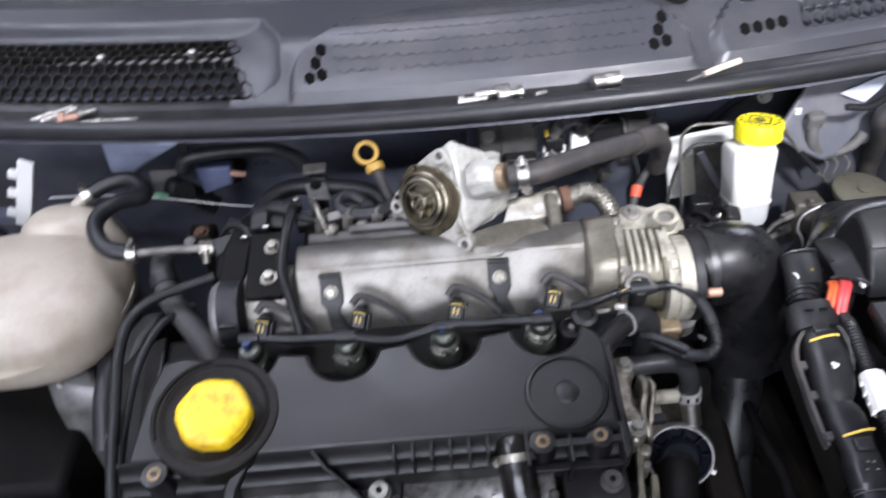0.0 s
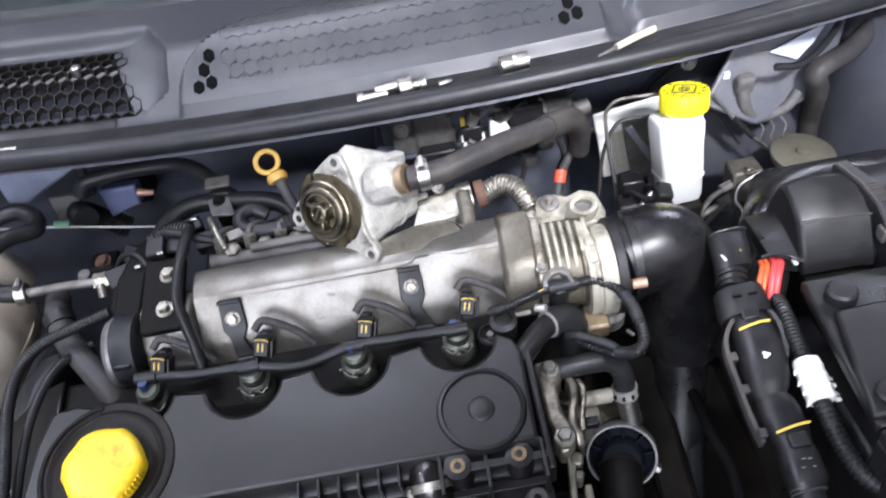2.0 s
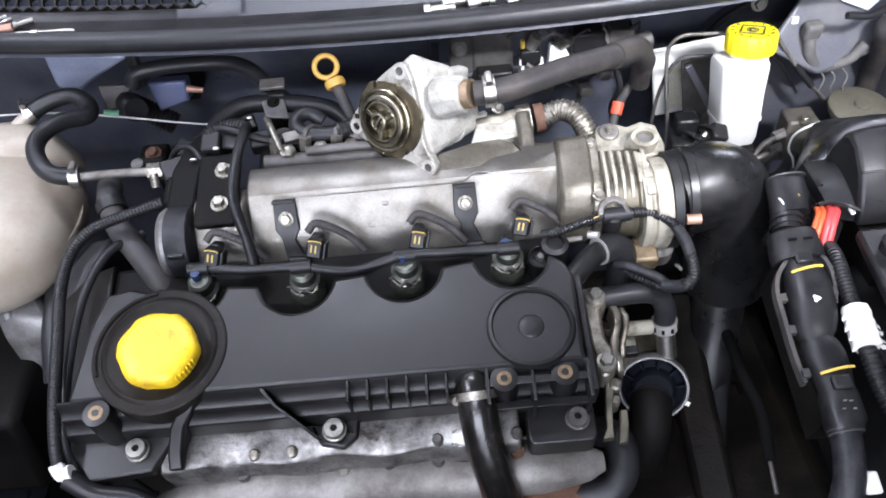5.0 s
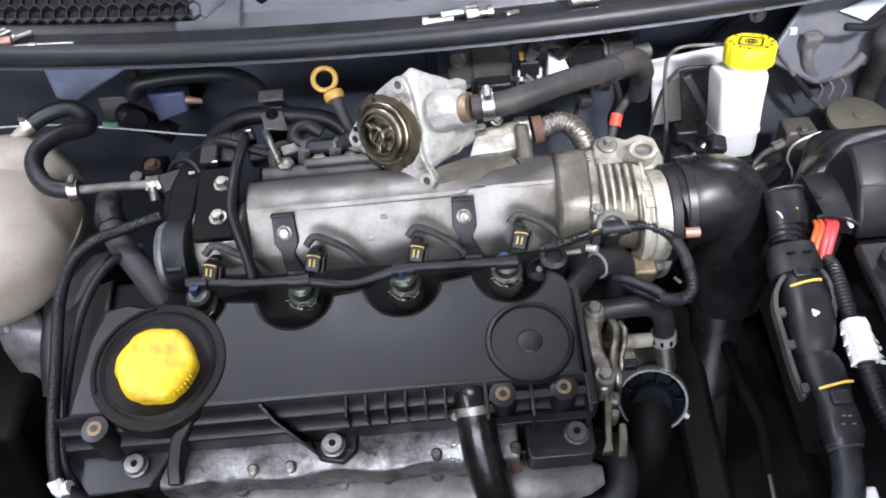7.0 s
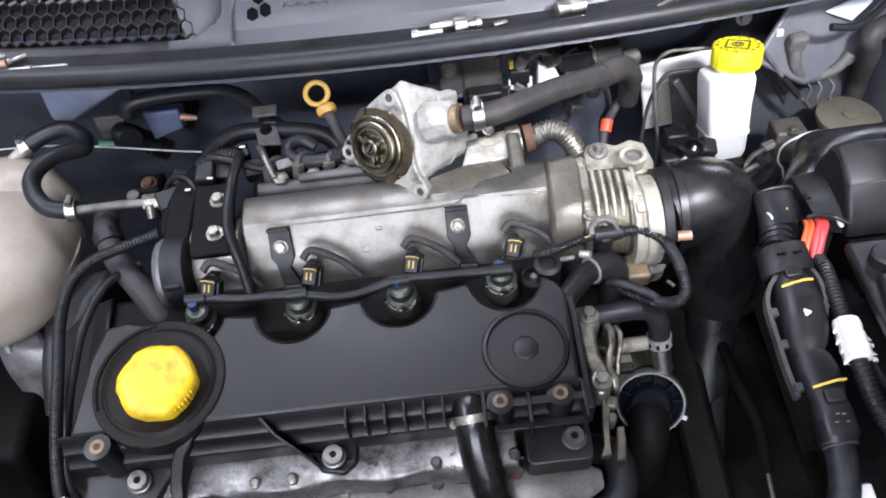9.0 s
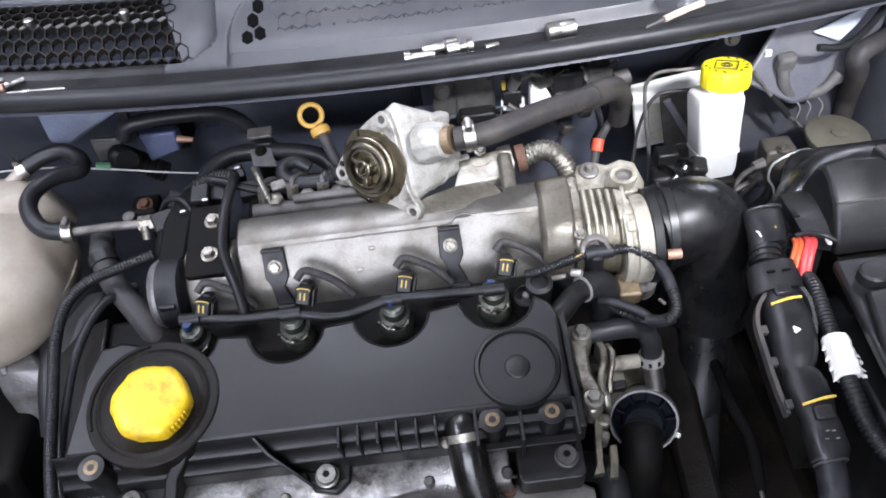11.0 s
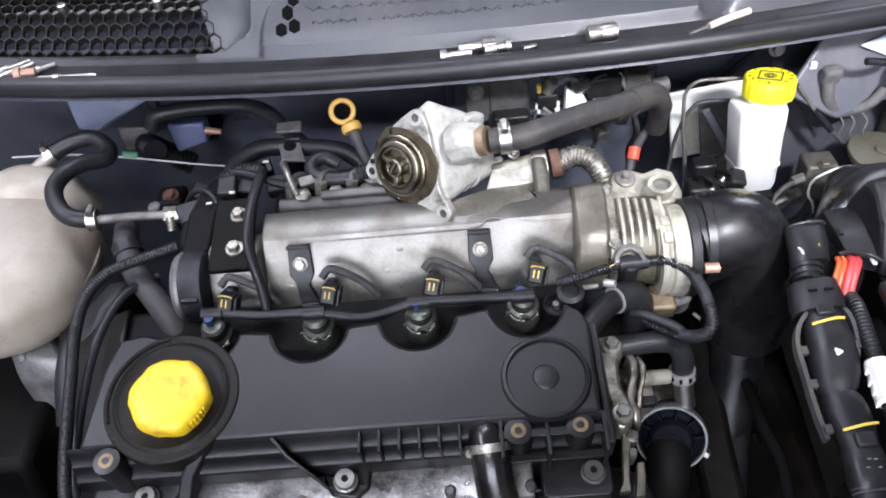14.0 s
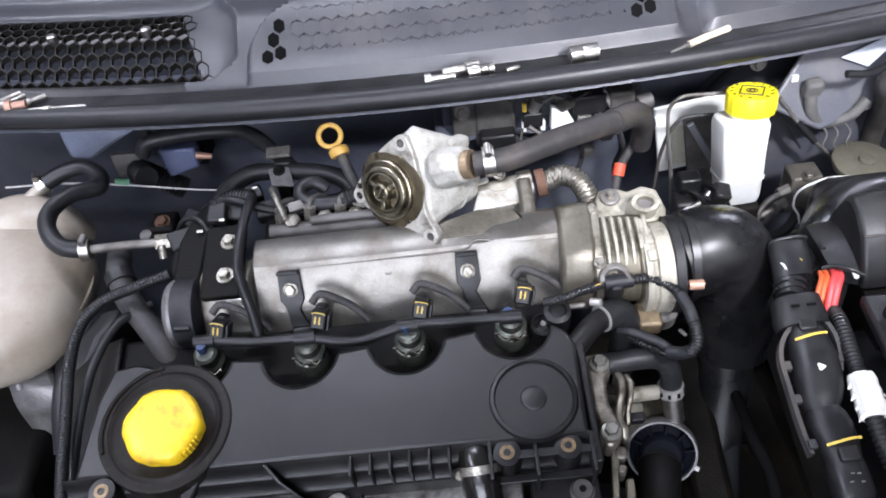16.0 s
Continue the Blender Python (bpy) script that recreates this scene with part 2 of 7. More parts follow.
YTAPE = surf("yellow_tape", (0.55, 0.38, 0.06), 0.5, spread=0.15)
GREEN = surf("green_clip_plastic", (0.14, 0.34, 0.20), 0.4, spread=0.1)
LITPAINT = surf("lit_flange_paint", (0.62, 0.66, 0.74), 0.3, 0.1, spread=0.08, coat=0.3)
PINK = surf("copper_pink", (0.36, 0.21, 0.15), 0.45, 0.4, spread=0.15)
CONCRETE = surf("workshop_concrete", (0.32, 0.31, 0.30), 0.8, stain=(0.17, 0.165, 0.16), amount=0.5, coarse=3, fine=60, bump=0.3, dust=0.0)
# unseen ceiling, kept darker than the walls to dim the cam cover's reflections
CEILING = surf("dim_ceiling", (0.34, 0.34, 0.36), 0.85, stain=(0.27, 0.27, 0.28), amount=0.4, coarse=2, fine=50, bump=0.2, dust=0.0)
PLASTER = surf("workshop_plaster", (0.62, 0.62, 0.64), 0.85, stain=(0.50, 0.50, 0.52), amount=0.4, coarse=2, fine=50, bump=0.2, dust=0.0)

GLASS = bpy.data.materials.new("windscreen_glass")
GLASS.use_nodes = True
_g = GLASS.node_tree.nodes["Principled BSDF"]
_g.inputs["Base Color"].default_value = (0.75, 0.85, 0.80, 1)
_g.inputs["Roughness"].default_value = 0.03
_g.inputs["Transmission Weight"].default_value = 1.0
_g.inputs["IOR"].default_value = 1.5

GLOW = bpy.data.materials.new("tube_glow")
GLOW.use_nodes = True
_e = GLOW.node_tree.nodes["Principled BSDF"]
_e.inputs["Emission Color"].default_value = (0.95, 1.0, 0.97, 1)
_e.inputs["Emission Strength"].default_value = 9.0


# ---- mesh helpers ----
def V(*a):
    return Vector(a)


def link_mesh(name, bm, material, bevel=0.0, sharp=38.0):
    me = bpy.data.meshes.new(name)
    bmesh.ops.recalc_face_normals(bm, faces=bm.faces)
    bm.to_mesh(me)
    bm.free()
    me.shade_smooth()
    me.set_sharp_from_angle(angle=radians(sharp))
    me.materials.append(material)
    ob = new(name, me)
    if bevel:
        b = ob.modifiers.new("worn_edge", "BEVEL")
        b.width, b.segments, b.limit_method, b.angle_limit = bevel, 2, "ANGLE", radians(38)
    return ob


def part(name, bm, material, parent, label="", bevel=0.0, sharp=38.0):
    ob = link_mesh(name, bm, material, bevel, sharp)
    ob.parent = parent
    return tagged(ob, label) if label else ob


ROOTS = []


def thing(name, label, category, at=ENG, group="", kind=""):
    ob = new(name)
    ob.empty_display_size = 0.02
    ob.matrix_world = at
    ROOTS.append(ob)
    return tagged(ob, label, category, group, kind)


def solo(name, bm, material, label, category, at=ENG, group="", kind="", bevel=0.0, sharp=38.0):
    ob = link_mesh(name, bm, material, bevel, sharp)
    ob.matrix_world = at
    return tagged(ob, label, category, group, kind)


def B():
    return bmesh.new()


def loft(bm, rings, caps=True):
    """Rings of equal count joined by quads."""
    made = [[bm.verts.new(p) for p in ring] for ring in rings]
    n = len(made[0])
    for a, b in zip(made, made[1:]):
        for i in range(n):
            bm.faces.new((a[i], a[(i + 1) % n], b[(i + 1) % n], b[i]))
    if caps:
        bm.faces.new(made[0][::-1])
        bm.faces.new(made[-1])
    return bm


def lathe(bm, prof, m=Matrix(), n=32, wob=None, caps=True):
    """Turns (radius, height) pairs round m's z axis. wob(angle): a factor on the radius."""
    rings = []
    for r, z in prof:
        rings.append([m @ V(r * (wob(a) if wob else 1) * math.cos(a), r * (wob(a) if wob else 1) * math.sin(a), z) for a in (2 * math.pi * i / n for i in range(n))])
    return loft(bm, rings, caps)


def along(p, q):
    """A pose at p whose z axis points to q."""
    p, q = Vector(p), Vector(q)
    return Matrix.Translation(p) @ (q - p).to_track_quat("Z", "Y").to_matrix().to_4x4()


def cyl(bm, p, q, r, r2=None, n=20):
    m = along(p, q)
    d = (Vector(q) - Vector(p)).length
    return lathe(bm, [(r, 0), (r if r2 is None else r2, d)], m, n)


def box(bm, c, s, m=Matrix()):
    x, y, z = (k / 2 for k in s)
    c = Vector(c)
    loft(bm, [[m @ (c + V(i * x, j * y, k * z)) for i, j in ((-1, -1), (1, -1), (1, 1), (-1, 1))] for k in (-1, 1)])
    return bm


def prism(bm, poly, z0, z1, m=Matrix(), taper=1.0):
    cx, cy = sum(p[0] for p in poly) / len(poly), sum(p[1] for p in poly) / len(poly)
    return loft(bm, [[m @ V(x, y, z0) for x, y in poly], [m @ V(cx + (x - cx) * taper, cy + (y - cy) * taper, z1) for x, y in poly]])


def rrect(x0, y0, x1, y1, r, n=5):
    """A rounded rectangle's outline."""
    out = []
    for cx, cy, a0 in ((x1 - r, y1 - r, 0), (x0 + r, y1 - r, 90), (x0 + r, y0 + r, 180), (x1 - r, y0 + r, 270)):
        out += [(cx + r * math.cos(radians(a0 + 90 * i / n)), cy + r * math.sin(radians(a0 + 90 * i / n))) for i in range(n + 1)]
    return out


def spline(pts, steps=6):
    """A smooth line through the points."""
    p = [Vector(q) for q in pts]
    p = [2 * p[0] - p[1]] + p + [2 * p[-1] - p[-2]]
    out = []
    for a, b, c, d in zip(p, p[1:], p[2:], p[3:]):
        for i in range(steps):
            t = i / steps
            out.append(0.5 * (2 * b + (c - a) * t + (2 * a - 5 * b + 4 * c - d) * t * t + (3 * b - a - 3 * c + d) * t ** 3))
    return out + [p[-2]]


def evenly(pts, gap):
    out, left = [pts[0]], gap
    for a, b in zip(pts, pts[1:]):
        d = (b - a).length
        while d >= left and d > 0:
            a = a + (b - a) * (left / d)
            out.append(a)
            d, left = (b - a).length, gap
        left -= d
    return out


def tube(bm, pts, r, n=12, steps=6, ridge=0.0, pitch=0.004, end=None):
    """A hose through the points; ridge: depth of its rings, pitch: their spacing."""
    line = spline(pts, steps)
    if ridge:
        line = evenly(line, pitch / 4)
    up, rings = None, []
    for i, p in enumerate(line):
        d = (line[min(i + 1, len(line) - 1)] - line[max(i - 1, 0)]).normalized()
        if up is None:
            up = d.orthogonal().normalized()
        up = (up - d * up.dot(d)).normalized()
        side = d.cross(up)
        k = r if end is None else r + (end - r) * i / (len(line) - 1)
        if ridge:
            k += (0, ridge, ridge, 0)[i % 4]
        rings.append([p + k * (math.cos(a) * up + math.sin(a) * side) for a in (2 * math.pi * j / n for j in range(n))])
    return loft(bm, rings)


def band(bm, p, q, r, w, n=24):
    """A ring of width w about the line from p towards q."""
    p, q = Vector(p), Vector(q)
    d = (q - p).normalized() * w / 2
    m = along(p - d, p + d)
    return lathe(bm, [(r - 0.001, 0), (r + 0.0012, 0), (r + 0.0012, w), (r - 0.001, w)], m, n)


def hexhead(bm, m, r=0.0065, h=0.006, washer=1.45):
    lathe(bm, [(r * washer, -0.001), (r * washer, 0.0012), (r * 1.02, 0.0016)], m, 20)
    lathe(bm, [(r, 0.0014), (r, h * 0.85), (r * 0.86, h)], m, 6)
    return bm


def sheet(bm, outer, holes, depth, height=lambda x, y: 0.0):
    """A flat sheet with holes whose rims are turned down by depth."""
    edges, loops = [], []
    for loop in [outer] + holes:
        vs = [bm.verts.new((x, y, 0)) for x, y in loop]
        loops.append(vs)
        edges += [bm.edges.new((a, b)) for a, b in zip(vs, vs[1:] + vs[:1])]
    bmesh.ops.triangle_fill(bm, edges=edges, use_beauty=True, use_dissolve=False)
    for vs in loops:
        low = [bm.verts.new((v.co.x, v.co.y, -depth)) for v in vs]
        for i in range(len(vs)):
            j = (i + 1) % len(vs)
            bm.faces.new((vs[i], vs[j], low[j], low[i]))
    for v in bm.verts:
        v.co.z += height(v.co.x, v.co.y)
    return bm


def clamp(parent, p, q, r, w=0.009, name="hose_clamp", label="bright steel hose clamp"):
    c = part(name, band(B(), p, q, r, w), STEEL, parent, label)
    d = (Vector(q) - Vector(p)).normalized()
    side = d.cross(V(0, 0, 1)).normalized()
    up = side.cross(d).normalized()
    top = Vector(p) + up * (r + 0.003)
    part("clamp_screw", cyl(B(), top - side * 0.006, top + side * 0.006, 0.0032, n=10), STEEL, c)
    return c


# ---- the workshop round the car: unseen, closed in for bounced light ----
solo("floor", box(B(), (0.2, 0.5, -0.05), (8, 8, 0.1)), CONCRETE, "stained grey concrete workshop floor", "floor", CAR, kind="structure")
solo("ceiling", box(B(), (0.2, 0.5, 3.05), (8, 8, 0.1)), CEILING, "plain grey workshop ceiling, out of view", "ceiling", CAR, kind="structure")
for name, c, s in (("wall_north", (0.2, 4.55, 1.5), (8.2, 0.1, 3.0)), ("wall_east", (4.25, 0.5, 1.5), (0.1, 8, 3.0)), ("wall_west", (-3.85, 0.5, 1.5), (0.1, 8, 3.0))):
    solo(name, box(B(), c, s), PLASTER, "plain pale grey workshop wall", "wall", CAR, kind="structure")
bm = B()
for c, s in (((-3.00, -3.55, 1.5), (1.8, 0.1, 3.0)), ((2.70, -3.55, 1.5), (3.2, 0.1, 3.0)), ((-0.5, -3.55, 0.70), (3.2, 0.1, 1.4)), ((-0.5, -3.55, 2.9), (3.2, 0.1, 0.2))):
    box(bm, c, s)
solo("wall_south", bm, PLASTER, "plain pale grey workshop wall with an added window opening", "wall", CAR, kind="structure")
# unseen window, added so that light comes low from the front
window = thing("window_1", "added wide window with a white frame, out of view", "window", CAR, kind="structure")
bm = B()
for c, s in (((-0.5, -3.56, 1.425), (3.2, 0.06, 0.05)), ((-0.5, -3.56, 2.775), (3.2, 0.06, 0.05)), ((-2.075, -3.56, 2.1), (0.05, 0.06, 1.3)), ((1.075, -3.56, 2.1), (0.05, 0.06, 1.3)), ((-0.5, -3.56, 2.1), (0.05, 0.06, 1.3))):
    box(bm, c, s)
part("window_frame", bm, LABEL, window)
for x in (-1.2875, 0.2875):
    part("pane", box(B(), (x, -3.57, 2.1), (1.525, 0.006, 1.3)), GLASS, window).visible_shadow = False
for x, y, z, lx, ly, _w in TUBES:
    fixture = thing("ceiling_light", "lit fluorescent tube in a white batten, out of view under the ceiling", "ceiling light", CAR, "workshop tubes")
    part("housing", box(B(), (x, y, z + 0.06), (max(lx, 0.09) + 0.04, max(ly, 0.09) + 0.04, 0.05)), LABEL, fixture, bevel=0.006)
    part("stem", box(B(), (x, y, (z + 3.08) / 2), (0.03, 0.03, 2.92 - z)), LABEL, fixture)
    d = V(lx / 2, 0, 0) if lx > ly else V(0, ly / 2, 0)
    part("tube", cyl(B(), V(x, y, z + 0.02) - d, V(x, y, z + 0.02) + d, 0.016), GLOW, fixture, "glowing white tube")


# unseen lamp head and cable, added to carry the beam
work_lamp = thing("work_lamp", "added black lamp on a ceiling cable, for a hand-held light", "work lamp", CAR)
LM = along(LAMP_AT, LAMP_TO)
part("head", lathe(B(), [(0.020, -0.16), (0.030, -0.14), (0.036, -0.06), (0.070, -0.012), (0.074, -0.004), (0.070, -0.004), (0.060, -0.014), (0.020, -0.05)], LM, 32), BLACK, work_lamp, "flared black lamp head")
part("bulb", lathe(B(), [(0.012, -0.050), (0.022, -0.036), (0.022, -0.026), (0.012, -0.016), (0.003, -0.013)], LM, 20), GLOW, work_lamp, "glowing bulb")
part("cable", tube(B(), [LM @ V(0, 0, -0.155), LM @ V(0, 0.0, -0.22), V(0.58, -0.36, 2.0), V(0.60, -0.40, 2.5), V(0.60, -0.40, 3.0)], 0.005, 8), RUBBER, work_lamp)


# ---- body of the car ----
def bow(x):
    """How far the bulkhead's edge curves back at x."""
    return 0.2 * (x - 0.12) ** 2


body = thing("car_body", "dark blue-grey painted engine bay of a car", "car body", CAR)
# firewall, from the seal down and back
bm = B()
prof = [(0.600, 0.968), (0.600, 0.945), (0.640, 0.941), (0.722, 0.934), (0.742, 0.92), (0.758, 0.87), (0.778, 0.80), (0.80, 0.60), (0.80, 0.22), (0.84, 0.22), (0.84, 0.9), (0.66, 0.968)]
loft(bm, [[V(x, y + bow(x), z) for y, z in prof] for x in [-0.75 + 0.1 * i for i in range(17)]])
part("firewall", bm, SHADE, body, "dusty dark blue-grey sheet metal", bevel=0.004)
# inner wings
bm = B()
loft(bm, [[V(-0.60, y, 0.22), V(-0.60, y, 0.86), V(-0.66, y, 0.93), V(-0.80, y, 0.95), V(-0.80, y, 0.22)] for y in (-0.35, 0.0, 0.4, 0.8)])
part("inner_wing", bm, SHADE, body, bevel=0.01)
bm = B()
loft(bm, [[V(0.74, y, 0.22), V(0.74, y, 0.84), V(0.80, y, 0.93), V(0.95, y, 0.95), V(0.95, y, 0.22)] for y in (-0.35, 0.0, 0.4, 0.9)])
part("inner_wing", bm, PAINT, body, bevel=0.01)
# undertray blackened to paint the gloom at the bottom of the bay
bm = B()
box(bm, (0.075, 0.24, 0.20), (1.7, 1.25, 0.04))
part("undertray", bm, VOID, body)
bm = B()
box(bm, (0.075, -0.37, 0.52), (1.7, 0.04, 0.64))
part("front_panel", bm, PAINT, body, bevel=0.006)
# wheels carry the body on the floor
for x in (-0.72, 0.86):
    m = pose(x, 0.25, 0.31, 0, 90, 0)
    wheel = part("wheel", lathe(B(), [(0.10, -0.09), (0.20, -0.09), (0.20, 0.09), (0.10, 0.09)], m, 32), DULL, body)
    part("tyre", lathe(B(), [(0.20, -0.10), (0.29, -0.10), (0.308, -0.07), (0.308, 0.07), (0.29, 0.10), (0.20, 0.10)], m, 40), RUBBER, wheel)
# right strut tower with its flange and gusset
tower = B()
lathe(tower, [(0.13, 0.55), (0.122, 0.84), (0.112, 0.90), (0.098, 0.918), (0.075, 0.922), (0.07, 0.945), (0.055, 0.952)], pose(0.745, 0.70, 0), 40)
part("strut_tower", tower, TOWER, body, "domed painted strut tower", bevel=0.003)
bm = prism(B(), [(0.625, 0.70), (0.650, 0.665), (0.80, 0.640), (0.80, 0.86), (0.63, 0.86)], 0.838, 0.852)
part("tower_flange", bm, TOWER, body, "painted flange round the strut tower", bevel=0.006)
bm = loft(B(), [[V(0.445, 0.640, 0.875), V(0.50, 0.680, 0.936), V(0.655, 0.735, 0.948), V(0.60, 0.67, 0.845), V(0.505, 0.635, 0.84)], [V(0.445, 0.648, 0.871), V(0.50, 0.688, 0.932), V(0.655, 0.743, 0.944), V(0.60, 0.678, 0.841), V(0.505, 0.643, 0.836)]])
part("gusset", bm, LIGHTGREY, body, "pressed grey painted gusset beside the strut tower", bevel=0.003)
# the flange's pale colour is reflected light painted on
bm = loft(B(), [[V(0.527, 0.668 + d, 0.908), V(0.562, 0.672 + d, 0.890), V(0.585, 0.684 + d, 0.902), V(0.602, 0.694 + d, 0.918)] for d in (0.0, 0.004)])
part("gusset_flange", bm, LITPAINT, body, bevel=0.002)
# left gusset: body paint made paler to paint the light on it
bm = B()
loft(bm, [[V(-0.345, 0.688 + d, 0.928), V(-0.250, 0.688 + d, 0.911), V(-0.293, 0.692 + d, 0.888), V(-0.325, 0.695 + d, 0.869), V(-0.350, 0.695 + d, 0.875)] for d in (0.0, 0.012)])
part("gusset", bm, surf("lightened_blue_paint", (0.24, 0.27, 0.36), 0.36, 0.1, stain=(0.34, 0.36, 0.42), amount=0.6, coarse=20, bump=0.15), body, "pale blue-grey painted gusset", bevel=0.005)
lathe_m = pose(-0.56, 0.56, 0)
part("strut_tower", lathe(B(), [(0.13, 0.5), (0.12, 0.84), (0.10, 0.87), (0.05, 0.88)], lathe_m, 32), SHADE, body)

# rubber seal along the bulkhead's edge
xs = [-0.75 + 0.05 * i for i in range(33)]
seal = thing("bulkhead_seal", "black rubber bonnet seal along the bulkhead edge", "seal", CAR)
part("bead", tube(B(), [V(x, 0.585 + bow(x), 0.972) for x in xs], 0.0112, 14, 2), RUBBER, seal, "hollow rubber bead")
part("lip", loft(B(), [[V(x, y + bow(x), z) for y, z in ((0.580, 0.958), (0.584, 0.9575), (0.596, 0.968), (0.592, 0.970))] for x in xs]), TOWER, seal, "pale flange edge under the bead")

# scuttle: grey plastic cowl with grilles
scuttle = thing("scuttle_panel", "dark grey plastic scuttle panel with honeycomb air grilles", "scuttle", CAR)


def ease(lo, hi, v):
    t = min(1.0, max(0.0, (v - lo) / (hi - lo)))
    return t * t * (3 - 2 * t)


def pad(x, x0, x1, y):
    """A raised panel between x0 and x1 that runs out towards the windscreen."""
    turn = 0.039 * (max(0.0, y - 0.645) / 0.05) ** 2
    k = ease(x0 + turn - 0.003, x0 + turn + 0.005, x) * (1 - ease(x1 - turn - 0.005, x1 - turn + 0.003, x))
    return k * ease(0.6215, 0.6285, y) * (1 - ease(0.70, 0.755, y))


def mouth(y):
    """Where the rim of the left intake's rounded end lies."""
    return -0.112 - 0.026 * ease(0.690, 0.748, y) - 0.034 * (1 - ease(0.628, 0.662, y))


def floor_edge(y):
    """Where the scooped end meets the floor of the left intake."""
    return -0.150 - 0.33 * (y - 0.645)


def dish(x, y):
    u = min(1.0, max(0.0, (mouth(y) - x) / (mouth(y) - floor_edge(y))))
    return 0.017 * math.sin(u * math.pi / 2) ** 0.6 * ease(0.634, 0.644, y) * (1 - ease(0.738, 0.746, y))


def cowl(x, y):
    z = 0.9745 + 0.046 * ease(0.618, 0.706, y) + 0.14 * max(0.0, y - 0.70)
    return z + 0.012 * max(pad(x, -0.101, 0.342, y), pad(x, 0.366, 0.80, y)) - dish(x, y)


def bend(bm):
    for v in bm.verts:
        v.co.y += bow(v.co.x)
    return bm


HOLES = [(0.402, 0.722, 0.676, 0.744), (0.466, 0.722, 0.642, 0.676)]
gx = sorted({round(-0.752 + 0.0064 * i, 4) for i in range(245)} | {round(-0.22 + 0.0025 * i, 4) for i in range(60)} | {0.402, 0.722, 0.466})
gy = sorted({round(0.588 + 0.004 * i, 4) for i in range(50)} | {round(0.618 + 0.002 * i, 4) for i in range(15)} | {0.642, 0.742, 0.676, 0.744})
bm = B()
grid = [[bm.verts.new((x, y, cowl(x, y))) for y in gy] for x in gx]
for i in range(len(gx) - 1):
    for j in range(len(gy) - 1):
        mx, my = (gx[i] + gx[i + 1]) / 2, (gy[j] + gy[j + 1]) / 2
        intake = mx < floor_edge(my) - 0.004 and 0.640 < my < 0.732
        if not intake and not any(x0 < mx < x1 and y0 < my < y1 for x0, x1, y0, y1 in HOLES):
            bm.faces.new((grid[i][j], grid[i + 1][j], grid[i + 1][j + 1], grid[i][j + 1]))
rim = [e for e in bm.edges if len(e.link_faces) == 1]
made = bmesh.ops.extrude_edge_only(bm, edges=rim)["geom"]
for v in made:
    if isinstance(v, bmesh.types.BMVert):
        v.co.z -= 0.007
part("cowl", bend(bm), SCUTTLE, scuttle, "smooth grey plastic cowl with raised panels", sharp=35)
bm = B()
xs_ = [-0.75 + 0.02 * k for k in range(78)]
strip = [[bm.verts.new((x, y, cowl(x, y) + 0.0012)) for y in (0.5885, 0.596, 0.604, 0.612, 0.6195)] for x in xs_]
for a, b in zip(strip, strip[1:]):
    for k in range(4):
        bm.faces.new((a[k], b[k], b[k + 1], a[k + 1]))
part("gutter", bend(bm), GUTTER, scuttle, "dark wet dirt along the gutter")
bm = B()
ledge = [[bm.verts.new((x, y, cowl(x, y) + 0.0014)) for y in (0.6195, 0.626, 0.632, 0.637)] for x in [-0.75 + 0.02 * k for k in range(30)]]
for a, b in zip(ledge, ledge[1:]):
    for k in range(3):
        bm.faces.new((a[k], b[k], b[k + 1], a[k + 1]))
part("intake_ledge", bend(bm), GUTTER, scuttle, "dark ledge below the left intake")
# dark ducts below both grilles
for x0, x1, y0, y1 in ((-0.752, -0.12, 0.63, 0.76), (0.39, 0.735, 0.635, 0.755)):
    bm = B()
    loft(bm, [[V(x, y0, 0.945), V(x, y1, 0.965), V(x, y1, 0.960), V(x, y0, 0.940)] for x in [x0 + (x1 - x0) * k / 8 for k in range(9)]])
    part("air_duct", bend(bm), DUCT, scuttle)


def comb(bm, x, y, r, w, z0, z1, n=6):
    """One honeycomb cell: a hexagonal ring."""
    a = [2 * math.pi * (i + 0.5) / n for i in range(n)]
    ro, ri = r, r - w
    rings = [[V(x + k * math.cos(t), y + k * math.sin(t), z) for t in a] for k, z in ((ro, z0), (ro, z1), (ri, z1), (ri, z0))]
    return loft(bm, rings, caps=False)


def comb_field(test, x0, x1, y0, y1, r, w, z0, z1, lift=cowl):
    bm = B()
    dx, dy = r * math.sqrt(3), r * 1.5
    j = 0
    y = y0
    while y < y1:
        x = x0 + (dx / 2 if j % 2 else 0)
        while x < x1:
            if test(x, y):
                comb(bm, x, y, r, w, z0, z1)
            x += dx
        y += dy
        j += 1
    for v in bm.verts:
        v.co.z += lift(v.co.x, v.co.y)
    return bend(bm)


g = comb_field(lambda x, y: x < floor_edge(y) + 0.002, -0.745, -0.14, 0.646, 0.733, 0.0084, 0.0009, -0.005, 0.0012, lambda x, y: cowl(-0.5, y))
tagged(part("left_grille", g, DISHBLACK, scuttle, "open black honeycomb grille"), kind="stuff")
g = comb_field(lambda x, y: x > 0.405 and (y > 0.68 or x > 0.468), 0.412, 0.72, 0.650, 0.745, 0.0084, 0.0012, -0.008, 0.0005, lambda x, y: cowl(0.5, y))
tagged(part("right_grille", g, SCUTTLE, scuttle, "open black honeycomb grille"), kind="stuff")
